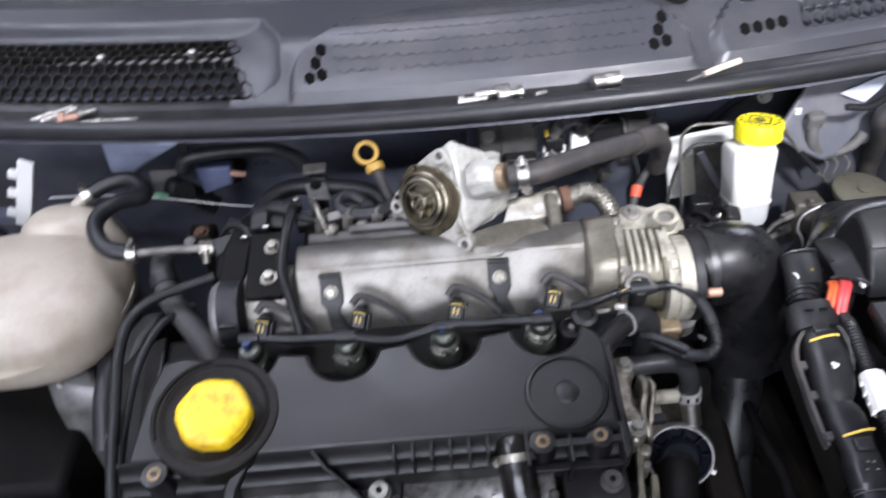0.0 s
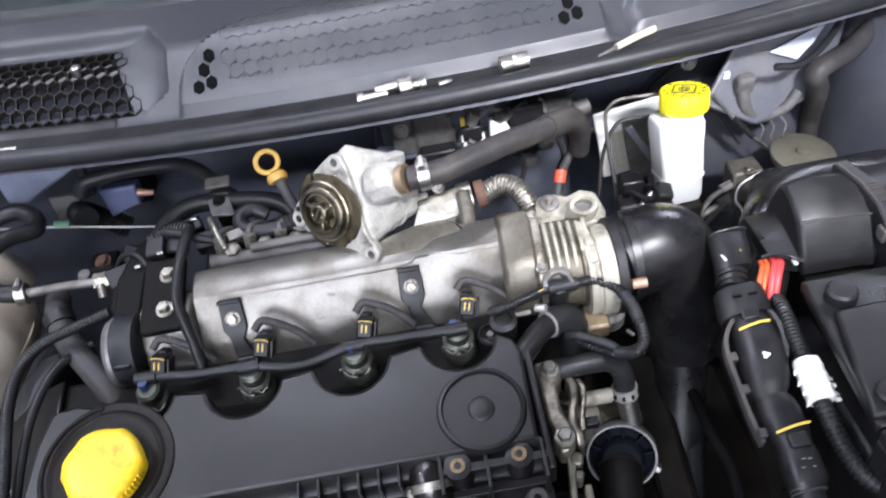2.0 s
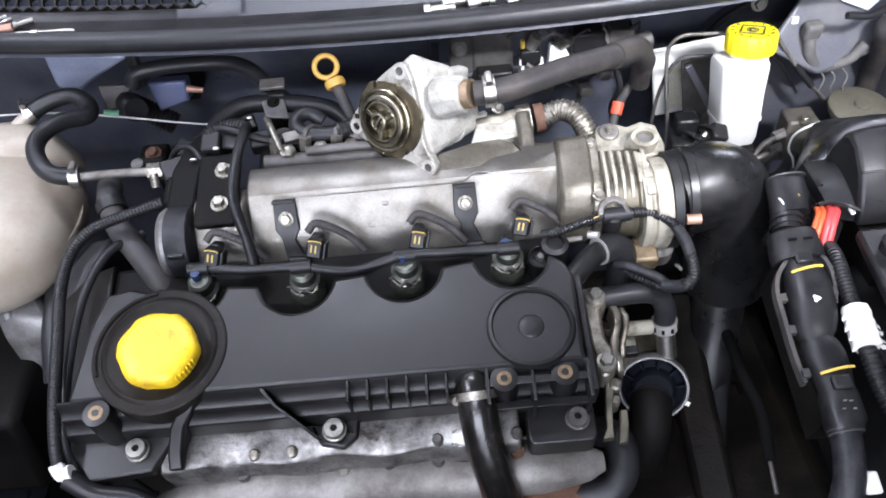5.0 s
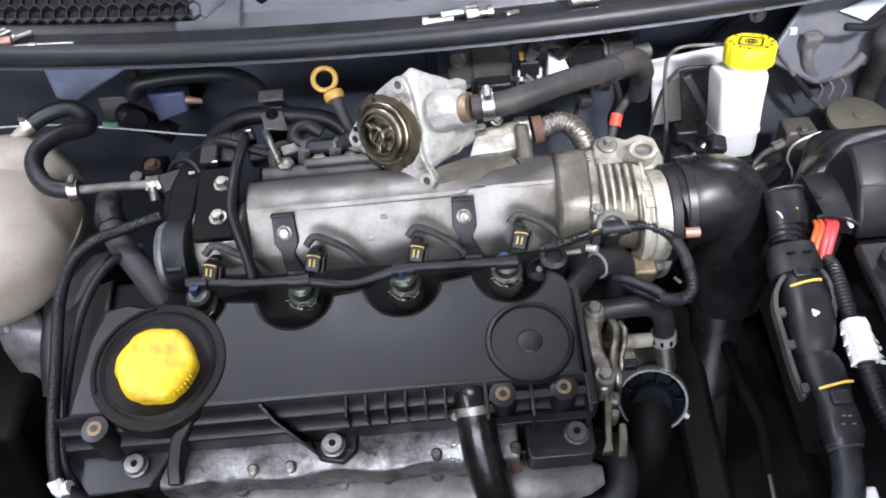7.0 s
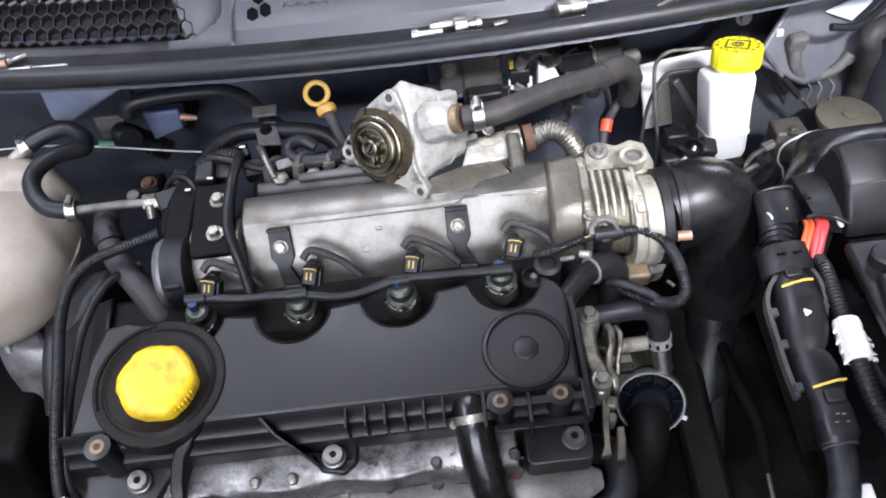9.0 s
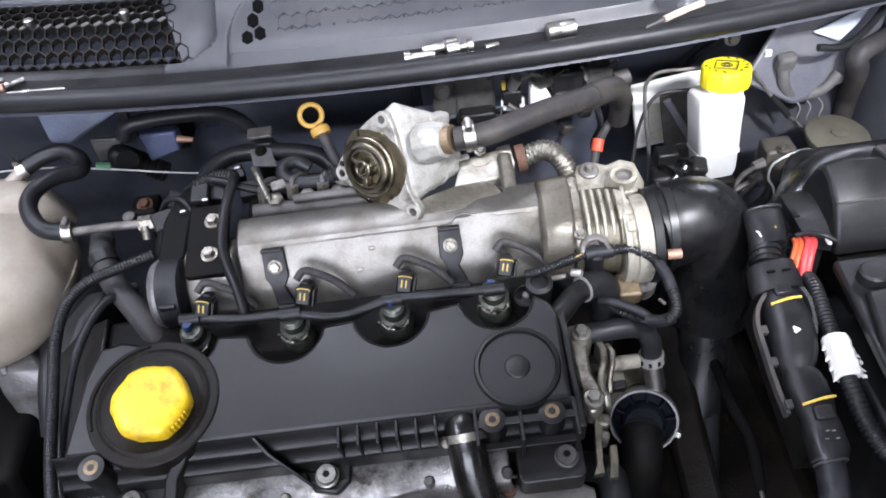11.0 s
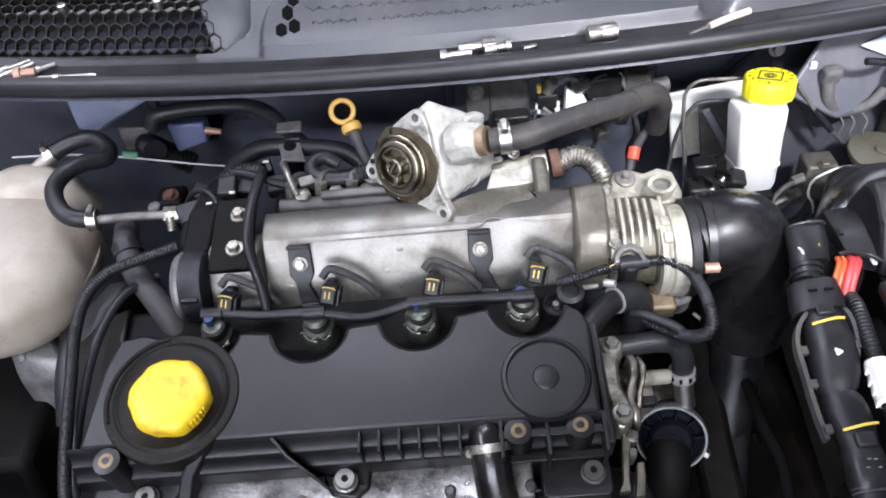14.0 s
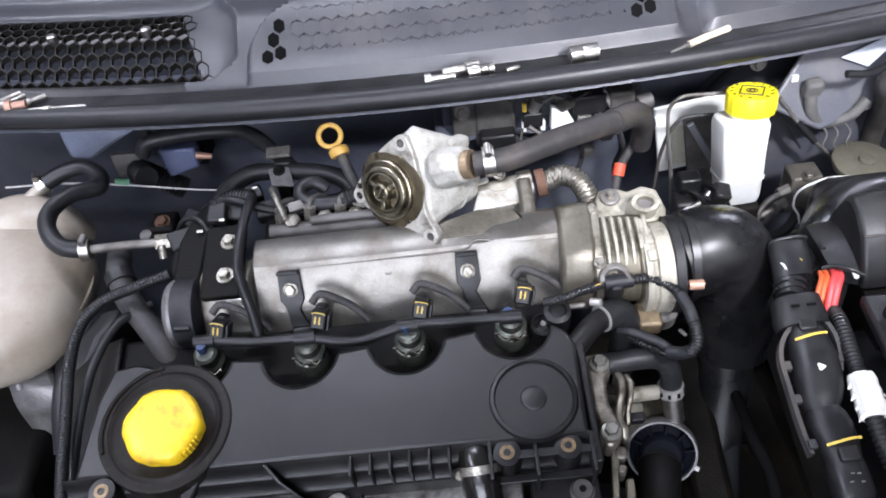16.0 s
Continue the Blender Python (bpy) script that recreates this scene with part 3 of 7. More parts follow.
# blind honeycomb: low rings, and staggered dark ticks painting the cell walls' shade
g = comb_field(lambda x, y: -0.052 < x < 0.288 and (x - y) * 1000 % 13 > 1.5, -0.0525, 0.29, 0.655, 0.722, 0.0083, 0.0009, -0.002, 0.0007)
tagged(part("blind_comb", g, SCUTTLE, scuttle, "blind honeycomb pressed into the panel"), kind="stuff")
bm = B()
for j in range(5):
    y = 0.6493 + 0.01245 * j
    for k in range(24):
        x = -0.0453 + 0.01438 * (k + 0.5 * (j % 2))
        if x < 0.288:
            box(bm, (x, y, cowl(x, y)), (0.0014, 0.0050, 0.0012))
tagged(part("comb_dirt", bend(bm), GUTTER, scuttle, "painted shade ticks on the honeycomb walls"), kind="stuff")
# dark raised plates painted as the shade inside drain holes
for x, y in ((-0.078, 0.643), (-0.0645, 0.646), (-0.071, 0.658), (-0.0645, 0.670), (0.3115, 0.649), (0.2975, 0.647), (0.3045, 0.660), (0.3105, 0.672), (0.400, 0.650), (0.4145, 0.650), (0.429, 0.651), (0.4435, 0.652)):
    bm = B()
    a = [2 * math.pi * (i + 0.5) / 6 for i in range(6)]
    loft(bm, [[V(x + 0.0064 * math.cos(t), y + 0.0064 * math.sin(t), z + cowl(x + 0.0064 * math.cos(t), y + 0.0064 * math.sin(t))) for t in a] for z in (-0.004, 0.0012)])
    part("drain_hole", bend(bm), VOID, scuttle)
for x, y in ((-0.33, 0.70), (-0.22, 0.705), (0.43, 0.72), (0.56, 0.715)):
    part("grille_screw", lathe(B(), [(0.006, -0.006), (0.006, 0.003), (0.0035, 0.005)], Matrix.Translation((x, y + bow(x), cowl(-0.5, y))), 12), STEEL, scuttle)

# windscreen and wipers
glass = thing("windscreen", "curved windscreen glass above the scuttle", "windscreen", CAR)
bm = B()
loft(bm, [[V(x, y + bow(x) * 1.2, z) for y, z in ((0.79, 1.030), (1.35, 1.405), (1.35, 1.410), (0.788, 1.035))] for x in [-0.8 + 0.1 * i for i in range(19)]])
pane = part("pane", bm, GLASS, glass, "greenish glass")
pane.visible_shadow = False
bm = B()
loft(bm, [[V(x, y + bow(x) * 1.2, z) for y, z in ((0.778, 1.022), (0.80, 1.036), (0.798, 1.041), (0.776, 1.027))] for x in [-0.8 + 0.1 * i for i in range(19)]])
part("lower_seal", bm, RUBBER, glass)
solo("dashboard", box(B(), (0.15, 1.12, 0.98), (1.5, 0.5, 0.08)), BLACK, "dark dashboard top behind the windscreen", "dashboard", CAR, bevel=0.02)


def wiper(px, py, pz, jx, jy, jz, ex, ey, ez):
    w = thing("windscreen_wiper", "black windscreen wiper arm resting on its pivot", "wiper", CAR, "windscreen wipers")
    p, j, e = V(px, py, pz), V(jx, jy, jz), V(ex, ey, ez)
    part("spindle", cyl(B(), p + V(0, 0, -0.04), p + V(0, 0, 0.008), 0.011), BLACK, w)
    part("pivot_cover", lathe(B(), [(0.014, -0.008), (0.016, 0.0), (0.012, 0.008), (0.004, 0.011)], Matrix.Translation(p), 24), BLACK, w)
    bm = B()
    d = (j - p)
    side = d.cross(V(0, 0, 1)).normalized()
    loft(bm, [[c + side * s * k + V(0, 0, h * k2) for s, h in ((-1, -0.004), (1, -0.004), (0.8, 0.008), (-0.8, 0.008))] for c, k, k2 in ((p, 0.014, 1), (p + d * 0.5, 0.013, 1.2), (j, 0.0105, 1.4))])
    part("arm_head", bm, BLACK, w, bevel=0.002)
    part("hinge", cyl(B(), j - side * 0.015, j + side * 0.015, 0.0115), BLACK, w)
    part("arm", tube(B(), [j, (j + e) / 2 + V(0, 0, 0.004), e], 0.0085, 10), BLACK, w)
    return w


wiper(0.338, 0.717, 1.030, 0.223, 0.735, 1.052, 0.03, 0.808, 1.060)
wiper(-0.43, 0.935, 1.130, -0.325, 0.888, 1.108, -0.118, 0.832, 1.066)
for pts in ([V(0.16, 0.775, 1.046), V(0.03, 0.808, 1.056), V(-0.12, 0.832, 1.062)], [V(-0.118, 0.848, 1.076), V(0.0, 0.862, 1.088), V(0.14, 0.875, 1.098)]):
    blade = thing("windscreen_wiper", "black rubber wiper blade at the foot of the windscreen", "wiper", CAR, "windscreen wipers")
    part("rubber", tube(B(), pts, 0.005, 8), RUBBER, blade)
    part("spine", tube(B(), [p + V(0, 0, 0.007) for p in pts], 0.0035, 6), BLACK, blade)



# ---- engine ----
engine = thing("engine_block", "oily dark cast engine block with a dull cylinder head", "engine")
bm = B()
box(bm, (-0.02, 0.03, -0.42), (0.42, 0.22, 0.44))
part("block", bm, OILSHADE, engine, bevel=0.012)
# head coloured black to paint the shade down in the injector pockets
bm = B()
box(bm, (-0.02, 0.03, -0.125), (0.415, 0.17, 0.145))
part("cylinder_head", bm, OILSHADE, engine, "oily cylinder head, blackened for shade in the injector pockets", bevel=0.006)
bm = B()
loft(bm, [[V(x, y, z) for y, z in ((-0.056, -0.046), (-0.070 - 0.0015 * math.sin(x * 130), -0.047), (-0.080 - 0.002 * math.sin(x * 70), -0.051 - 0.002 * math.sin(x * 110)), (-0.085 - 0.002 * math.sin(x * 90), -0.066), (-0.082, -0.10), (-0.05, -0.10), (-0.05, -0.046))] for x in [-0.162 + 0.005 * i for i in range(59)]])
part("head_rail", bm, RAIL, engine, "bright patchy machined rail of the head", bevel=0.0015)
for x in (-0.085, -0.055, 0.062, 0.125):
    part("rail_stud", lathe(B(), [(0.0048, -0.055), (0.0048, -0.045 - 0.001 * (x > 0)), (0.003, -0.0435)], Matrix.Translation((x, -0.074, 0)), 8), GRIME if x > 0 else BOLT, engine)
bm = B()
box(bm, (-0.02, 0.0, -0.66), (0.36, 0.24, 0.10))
part("sump", bm, OILSHADE, engine, bevel=0.02)
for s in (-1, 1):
    part("mount", tube(B(), [V(-0.02 + s * 0.19, 0.02, -0.58), V(-0.02 + s * 0.40, 0.0, -0.60), V(-0.02 + s * 0.60, 0.0, -0.62)], 0.03), OILSHADE, engine)

# cam cover
INJ = [-0.135, -0.045, 0.045, 0.135]
cover = thing("cam_cover", "matt black plastic cam cover with ribbed front edge", "engine cover")
out = [(-0.222, -0.036), (0.182, -0.036), (0.184, 0.04), (0.178, 0.052)]
for x in INJ[::-1]:
    depth = {0.135: 0.064, 0.045: 0.060, -0.045: 0.057, -0.135: 0.06}[x]
    out += [(x + 0.031 * math.cos(radians(a)), depth + 0.031 * math.sin(radians(a))) for a in range(-6, -175, -12)]
out += [(-0.185, 0.062), (-0.205, 0.058), (-0.214, 0.03)]
bm = B()
prism(bm, out, -0.044, 0.0)
part("shell", bm, COVER, cover, "matt black moulded top", bevel=0.0035, sharp=30)
bm = B()
prof = [(-0.034, -0.001), (-0.0375, -0.0050), (-0.0390, -0.0105), (-0.0450, -0.0155), (-0.0465, -0.0225), (-0.0530, -0.0280), (-0.0555, -0.0455), (-0.03, -0.0455)]
loft(bm, [[V(x, y, z) for y, z in prof] for x in (-0.232, 0.184)])
part("stepped_front", bm, COVER, cover, bevel=0.0012)
for i in range(6):
    bm = B()
    box(bm, (-0.003 + 0.0153 * i, -0.0445, -0.017), (0.0022, 0.017, 0.030))
    part("rib", bm, COVER, cover, bevel=0.0005)
for x in (0.105, 0.14, 0.183):
    bm = B()
    box(bm, (x, -0.050, -0.023), (0.0028, 0.030, 0.042))
    part("rib", bm, COVER, cover, bevel=0.0005)
bm = loft(B(), [[V(x - 0.0014, y, z), V(x + 0.0014, y + 0.001, z), V(x + 0.0014, y + 0.006, z - 0.03), V(x - 0.0014, y + 0.006, z - 0.03)] for x, y, z in ((-0.070, -0.038, 0.0), (-0.060, -0.050, -0.008), (-0.045, -0.060, -0.022), (-0.030, -0.070, -0.040))])
part("rib", bm, COVER, cover, bevel=0.0006)
bm = loft(B(), [[V(x - 0.006, y, z), V(x + 0.006, y, z), V(x + 0.006, y + 0.014, z - 0.035), V(x - 0.006, y + 0.014, z - 0.035)] for x, y, z in ((-0.128, -0.042, -0.006), (-0.140, -0.056, -0.020), (-0.146, -0.070, -0.036), (-0.147, -0.082, -0.046))])
part("rib", bm, COVER, cover, bevel=0.002)
part("edge_strip", box(B(), (0.1885, -0.002, -0.034), (0.007, 0.105, 0.034)), COVER, cover, "raised side strip", bevel=0.002)
for z, y in ((-0.0215, -0.060), (-0.004, -0.047)):
    bm = B()
    box(bm, (0.143, y, z - 0.002), (0.086, 0.006, 0.003))
    part("rib", bm, COVER, cover, bevel=0.0005)
# dish round the oil filler, and the round boss
DISH = Matrix.Translation((-0.153, 0.003, 0))
bm = lathe(B(), [(0.050, -0.040), (0.0545, -0.016), (0.0545, 0.0004), (0.0536, 0.0011), (0.0524, 0.0012), (0.0510, 0.0007), (0.0470, 0.0006), (0.0455, 0.0020), (0.0435, 0.0024), (0.0415, 0.0012), (0.0360, 0.0010), (0.030, 0.0008)], DISH, 64)
part("filler_dish", bm, DISHBLACK, cover, "turned black dish round the oil filler")
for r_, a0, a1 in ((0.0512, 98, 205), (0.0462, 100, 165)):
    part("dish_ridge", tube(B(), [DISH @ V(r_ * math.cos(radians(a)), r_ * math.sin(radians(a)), 0.0014) for a in range(a0, a1, 8)], 0.0013, 8, 2), DISHBLACK, cover, "curved ridge in the dish")
BOSS = Matrix.Translation((0.1435, -0.005, 0))
bm = lathe(B(), [(0.0355, -0.002), (0.035, 0.0006), (0.0338, 0.0026), (0.0312, 0.0032), (0.0302, 0.0004), (0.0285, 0.0004), (0.0105, 0.0004), (0.0098, 0.0014), (0.0088, 0.0020), (0.0030, 0.0021)], BOSS, 64)
part("round_boss", bm, COVER, cover, "round blind boss with a raised rim")
# lugs, bushes and screws
bm = prism(B(), [(-0.056, -0.050), (-0.040, -0.050), (-0.036, -0.062), (-0.031, -0.072), (-0.012, -0.076), (-0.001, -0.068), (0.001, -0.050)], -0.052, -0.042)
part("lug", bm, COVER, cover, bevel=0.002)
bm = prism(B(), [(-0.236, -0.058), (-0.236, -0.030), (-0.215, -0.028), (-0.178, -0.05), (-0.150, -0.05), (-0.150, -0.058), (-0.165, -0.082), (-0.215, -0.086)], -0.055, -0.042)
part("lug", bm, COVER, cover, bevel=0.002)
bm = prism(B(), rrect(0.134, -0.086, 0.188, -0.054, 0.006), -0.075, -0.044)
part("lug", bm, COVER, cover, bevel=0.0015)
for x, y, z in ((-0.197, -0.046, 0.0), (0.118, -0.045, -0.004), (0.165, -0.044, -0.004)):
    boss = part("boss", lathe(B(), [(0.0125, -0.045), (0.0105, z), (0.0075, z + 0.0005)], Matrix.Translation((x, y, 0)), 24), COVER, cover)
    part("bush", lathe(B(), [(0.0058, z - 0.001), (0.0058, z + 0.0010), (0.0030, z + 0.0010), (0.0027, z - 0.008)], Matrix.Translation((x, y, 0)), 20), BRASS, boss, "small tarnished brass bush")
for x, y, z in ((-0.019, -0.062, -0.040), (-0.178, -0.064, -0.042), (0.174, -0.068, -0.044)):
    sm_ = Matrix.Translation((x, y, z + 0.001))
    scr = part("screw", lathe(B(), [(0.0098, -0.001), (0.0098, 0.0012), (0.0086, 0.0018), (0.0084, 0.0050), (0.0076, 0.0062), (0.0030, 0.0062), (0.0026, 0.0040)], sm_, 28), GRIME if x > 0.1 else HEXZ, cover, "grey zinc socket screw with a round washer")
    part("socket", lathe(B(), [(0.0027, 0.0036), (0.0027, 0.0056), (0.001, 0.0056)], sm_, 24, lambda a: 1 + 0.16 * math.cos(6 * a)), OILSHADE, scr)

# oil filler cap
cap = thing("oil_filler_cap", "bright yellow plastic oil filler cap with oily grime", "oil cap")
CAPM = Matrix.Translation((-0.1505, -0.0015, 0.004))
lobes = lambda a: 1 + 0.026 * math.cos(6 * a + 0.5) + 0.012 * math.cos(2 * a + 1.1) + 0.008 * math.cos(11 * a + 0.7) + 0.006 * math.cos(17 * a)
bm = lathe(B(), [(0.0262, -0.006), (0.0302, -0.004), (0.0313, 0.001), (0.0314, 0.006), (0.0309, 0.0092), (0.0294, 0.0116), (0.0268, 0.0130), (0.022, 0.0137), (0.012, 0.0138), (0.004, 0.0135)], CAPM, 96, lobes)
part("grip", bm, YELLOW, cap)
for k in range(7):
    a = radians(-62 + 6.5 * k)
    m = CAPM @ pose(0, 0, 0, 0, 0, math.degrees(a)) @ pose(0.0312, 0, 0.004, 0, 0, 0)
    part("grip_ridge", box(B(), (0, 0, 0), (0.0022, 0.0016, 0.009), m), YELLOW, cap, bevel=0.0004)


# injectors
def injector():
    j = thing("fuel_injector", "steel fuel injector with black plug, yellow clip and blue return fitting", "injector", ENG, "four injectors in the head")
    x = INJ[1]
    part("body", lathe(B(), [(0.0150, -0.09), (0.0152, -0.060), (0.0158, -0.050), (0.0150, -0.044), (0.0125, -0.041)], Matrix.Translation((x, 0.073, 0)), 28), GREENSTEEL, j, "oily green-black steel body")
    part("seal_ring", lathe(B(), [(0.0150, -0.072), (0.0185, -0.070), (0.0188, -0.060), (0.0160, -0.056)], Matrix.Translation((x, 0.073, 0)), 28), RUST, j, "rusty clamp ring")
    top = part("solenoid", lathe(B(), [(0.0138, -0.041), (0.0138, -0.034), (0.0105, -0.032), (0.0105, -0.022), (0.008, -0.020)], Matrix.Translation((x, 0.076, 0)), 24), GREENSTEEL, j, "oily steel solenoid top")
    part("retainer", tube(B(), [V(x - 0.012, 0.066, -0.033), V(x - 0.006, 0.060, -0.0325), V(x, 0.064, -0.033), V(x + 0.007, 0.060, -0.0325), V(x + 0.012, 0.067, -0.033)], 0.0010, 6), BOLT, top)
    part("return_fitting", cyl(B(), (x - 0.002, 0.077, -0.026), (x - 0.002, 0.0795, -0.0140), 0.0040), BLUE, j, "dark blue return fitting")
    m = Matrix.Translation((x + 0.013, 0.096, -0.016)) @ pose(0, 0, 0, -44, 8, -12)
    plug = part("plug", box(B(), (0, 0, 0.0005), (0.0138, 0.019, 0.0165), m), BLACK, j, "black electrical plug", bevel=0.0018)
    bm = tube(B(), [m @ V(-0.0058, -0.0103, 0.0070), m @ V(-0.003, -0.0105, 0.0082), m @ V(0.0045, -0.0105, 0.0082), m @ V(0.0062, -0.0104, 0.0068)], 0.0005, 6, 3)
    for dx in (-0.0022, 0.0016):
        box(bm, (dx, -0.0104, 0.0012), (0.0012, 0.0012, 0.0066), m)
    part("clip", bm, YTAPE, plug, "thin yellow locking clip")
    part("plug_cheek", box(B(), (0.0090, -0.002, 0.0), (0.0024, 0.014, 0.015), m), BLACK, plug, bevel=0.0006)
    part("plug_neck", box(B(), (-0.001, 0.010, 0.005), (0.011, 0.014, 0.011), m), BLACK, plug, bevel=0.003)
    part("lead", tube(B(), [V(x + 0.006, 0.110, -0.012), V(x + 0.014, 0.116, -0.008), V(x + 0.028, 0.113, -0.013), V(x + 0.042, 0.108, -0.022), V(x + 0.054, 0.100, -0.034)], 0.0034, 10, 6, 0.0003, 0.0028), DUSTY, j, "dusty ribbed lead sleeve")
    for a in (200, 262, 318):
        c, s = math.cos(radians(a)), math.sin(radians(a))
        part("oil_wet_tag", box(B(), (x + 0.0145 * c, 0.073 + 0.0145 * s, -0.0325), (0.0035, 0.0018, 0.0014), Matrix()), BOLT, top, bevel=0.0005)
    return j


first = injector()
for i in (0, 2, 3):
    ROOTS.append(copy_thing(first, ENG @ Matrix.Translation((INJ[i] - INJ[1], 0.004 if i == 3 else 0, 0))))
hose = thing("fuel_return_hose", "thin black rubber fuel return hose across the injectors", "fuel hose")
part("hose", tube(B(), [V(-0.140, 0.088, -0.020), V(-0.115, 0.084, -0.018), V(-0.09, 0.081, -0.019), V(-0.045, 0.079, -0.018), V(0.0, 0.074, -0.024), V(0.046, 0.081, -0.017), V(0.088, 0.080, -0.018), V(0.136, 0.079, -0.018)], 0.0043), RUBBER, hose)
for x, y in ((-0.135, 0.086), (-0.045, 0.079), (0.045, 0.081), (0.135, 0.079)):
    part("tee", cyl(B(), (x - 0.009, y, -0.018), (x + 0.009, y, -0.018), 0.0062, n=12), BLACK, hose)

# intake manifold
man = thing("intake_manifold", "stained cast aluminium intake manifold", "intake manifold")
bm = B()


def section(x):
    up = 0.0035 if x > 0.125 else 0.0
    f = 0.006 if x > 0.15 else 0.0
    return [V(x, y, z) for y, z in ((0.188, -0.060), (0.188, -0.020), (0.184, -0.010), (0.176, -0.006 + up), (0.158, -0.004 + up), (0.150, -0.0055 + up), (0.143, -0.011 + up), (0.128, -0.0265 - f), (0.112, -0.044 - f), (0.107, -0.052), (0.108, -0.066), (0.15, -0.072))]


loft(bm, [section(x) for x in (-0.094, -0.088, -0.05, 0.0, 0.05, 0.10, 0.118, 0.130, 0.150, 0.175, 0.195)])
part("plenum", bm, CAST, man, "dirty silver cast plenum", bevel=0.002, sharp=22)
part("cast_edge", tube(B(), [V(-0.088, 0.1470, -0.0092), V(-0.03, 0.1467, -0.0090), V(0.040, 0.1466, -0.0086), V(0.088, 0.1462, -0.0080), V(0.104, 0.1475, -0.0066), V(0.112, 0.1530, -0.0042), V(0.122, 0.1515, -0.0028), V(0.150, 0.1475, -0.0046), V(0.192, 0.1470, -0.0050)], 0.0009, 8), CAST, man, "raised casting edge")
for x, y, z, r in ((-0.032, 0.130, -0.0250, 0.004), (0.016, 0.124, -0.0310, 0.0035), (0.030, 0.137, -0.0170, 0.003), (0.062, 0.120, -0.0350, 0.0045), (-0.072, 0.119, -0.036, 0.0035), (0.142, 0.128, -0.030, 0.004)):
    part("cast_blemish", lathe(B(), [(r, -0.001), (r * 0.9, 0.0006), (r * 0.4, 0.0010)], Matrix.Translation((x, y, z)) @ pose(0, 0, 0, 46, 0, 20 * x), 12, lambda a: 1 + 0.25 * math.cos(2 * a)), CAST, man)
bm = B()
loft(bm, [[V(x, y, z) for y, z in ((0.170, -0.016), (0.146, -0.014), (0.124, -0.028), (0.104, -0.050), (0.104, -0.07), (0.17, -0.07))] for x in (-0.150, -0.094)])
part("end_runner", bm, CAST, man, bevel=0.006)
bm = loft(B(), [[V(x, y0, -0.004), V(x, y0 + 0.010, -0.0005 + h), V(x, y1 - 0.006, 0.0 + h), V(x, y1, -0.008), V(x, y1, -0.05), V(x, y0, -0.05)] for x, y0, y1, h in ((0.070, 0.158, 0.176, -0.002), (0.090, 0.158, 0.182, 0.0), (0.115, 0.159, 0.1885, 0.001), (0.138, 0.161, 0.1900, 0.001), (0.150, 0.162, 0.1850, 0.0), (0.1575, 0.163, 0.1740, -0.002))])
part("rear_port", bm, CASTDARK, man, "oil-darkened raised port behind the plenum", bevel=0.004, sharp=50)
bm = loft(B(), [[V(x0, y, z), V(x0 + w * 0.5, y, z + 0.0015), V(x0 + w, y, z), V(x0 + w, y, -0.055), V(x0, y, -0.055)] for y, z, x0, w in ((0.098, -0.034, 0.1835, 0.029), (0.1065, -0.012, 0.1840, 0.030), (0.116, -0.001, 0.1845, 0.0305), (0.128, 0.0035, 0.1850, 0.0310), (0.176, 0.0040, 0.1868, 0.0310), (0.183, -0.006, 0.1870, 0.0310))])
part("flange_block", bm, CASTDARK, man, "oil-darkened square flange", bevel=0.004, sharp=50)
bm = loft(B(), [[V(x0, y, z), V(x0 + 0.0075, y, z), V(x0 + 0.0075, y, -0.055), V(x0, y, -0.055)] for y, z, x0 in ((0.096, -0.030, 0.2128), (0.106, -0.010, 0.2134), (0.120, 0.0005, 0.2140), (0.178, 0.0015, 0.2176), (0.184, -0.006, 0.2180))])
part("joint_plate", bm, PLATEALU, man, "thin stained joint plate", bevel=0.001)
for x, y in ((0.2168, 0.112), (0.2185, 0.170)):
    part("bolt", hexhead(B(), Matrix.Translation((x, y, 0.001)), 0.0042, 0.004, 1.3), BOLT, man)
AX = pose(0, 0.128, -0.036, 0, 90, 0)
part("end_band", lathe(B(), [(0.026, -0.170), (0.031, -0.169), (0.033, -0.165), (0.033, -0.147), (0.030, -0.145)], AX, 40), TAPE, man, "blue-black end band")
part("end_disc", lathe(B(), [(0.016, -0.176), (0.0295, -0.1745), (0.0325, -0.170), (0.0315, -0.166)], AX, 40), MOUNTALU, man, "dull aluminium end disc")
part("band_tab", box(B(), (-0.157, 0.101, -0.022), (0.015, 0.004, 0.014), pose(0, 0, 0)), BLACK, man, "small tab on the end band", bevel=0.001)
bm = prism(B(), rrect(-0.142, 0.126, -0.104, 0.205, 0.004), -0.018, -0.0095)
part("end_plate", bm, OILSHADE, man, bevel=0.002)
for x, y, z in ((-0.118, 0.184, -0.009), (-0.119, 0.147, -0.009)):
    part("bolt", hexhead(B(), Matrix.Translation((x, y, z)), 0.0058, 0.007, 1.4), BOLT, man, "zinc flanged bolt")
part("stay_rod", tube(B(), [V(-0.098, 0.232, -0.004), V(-0.101, 0.20, 0.004), V(-0.104, 0.165, 0.004), V(-0.103, 0.140, -0.002), V(-0.094, 0.110, -0.018), V(-0.090, 0.094, -0.026), V(-0.090, 0.088, -0.030)], 0.0050), BLACK, man, "black coated stay rod")


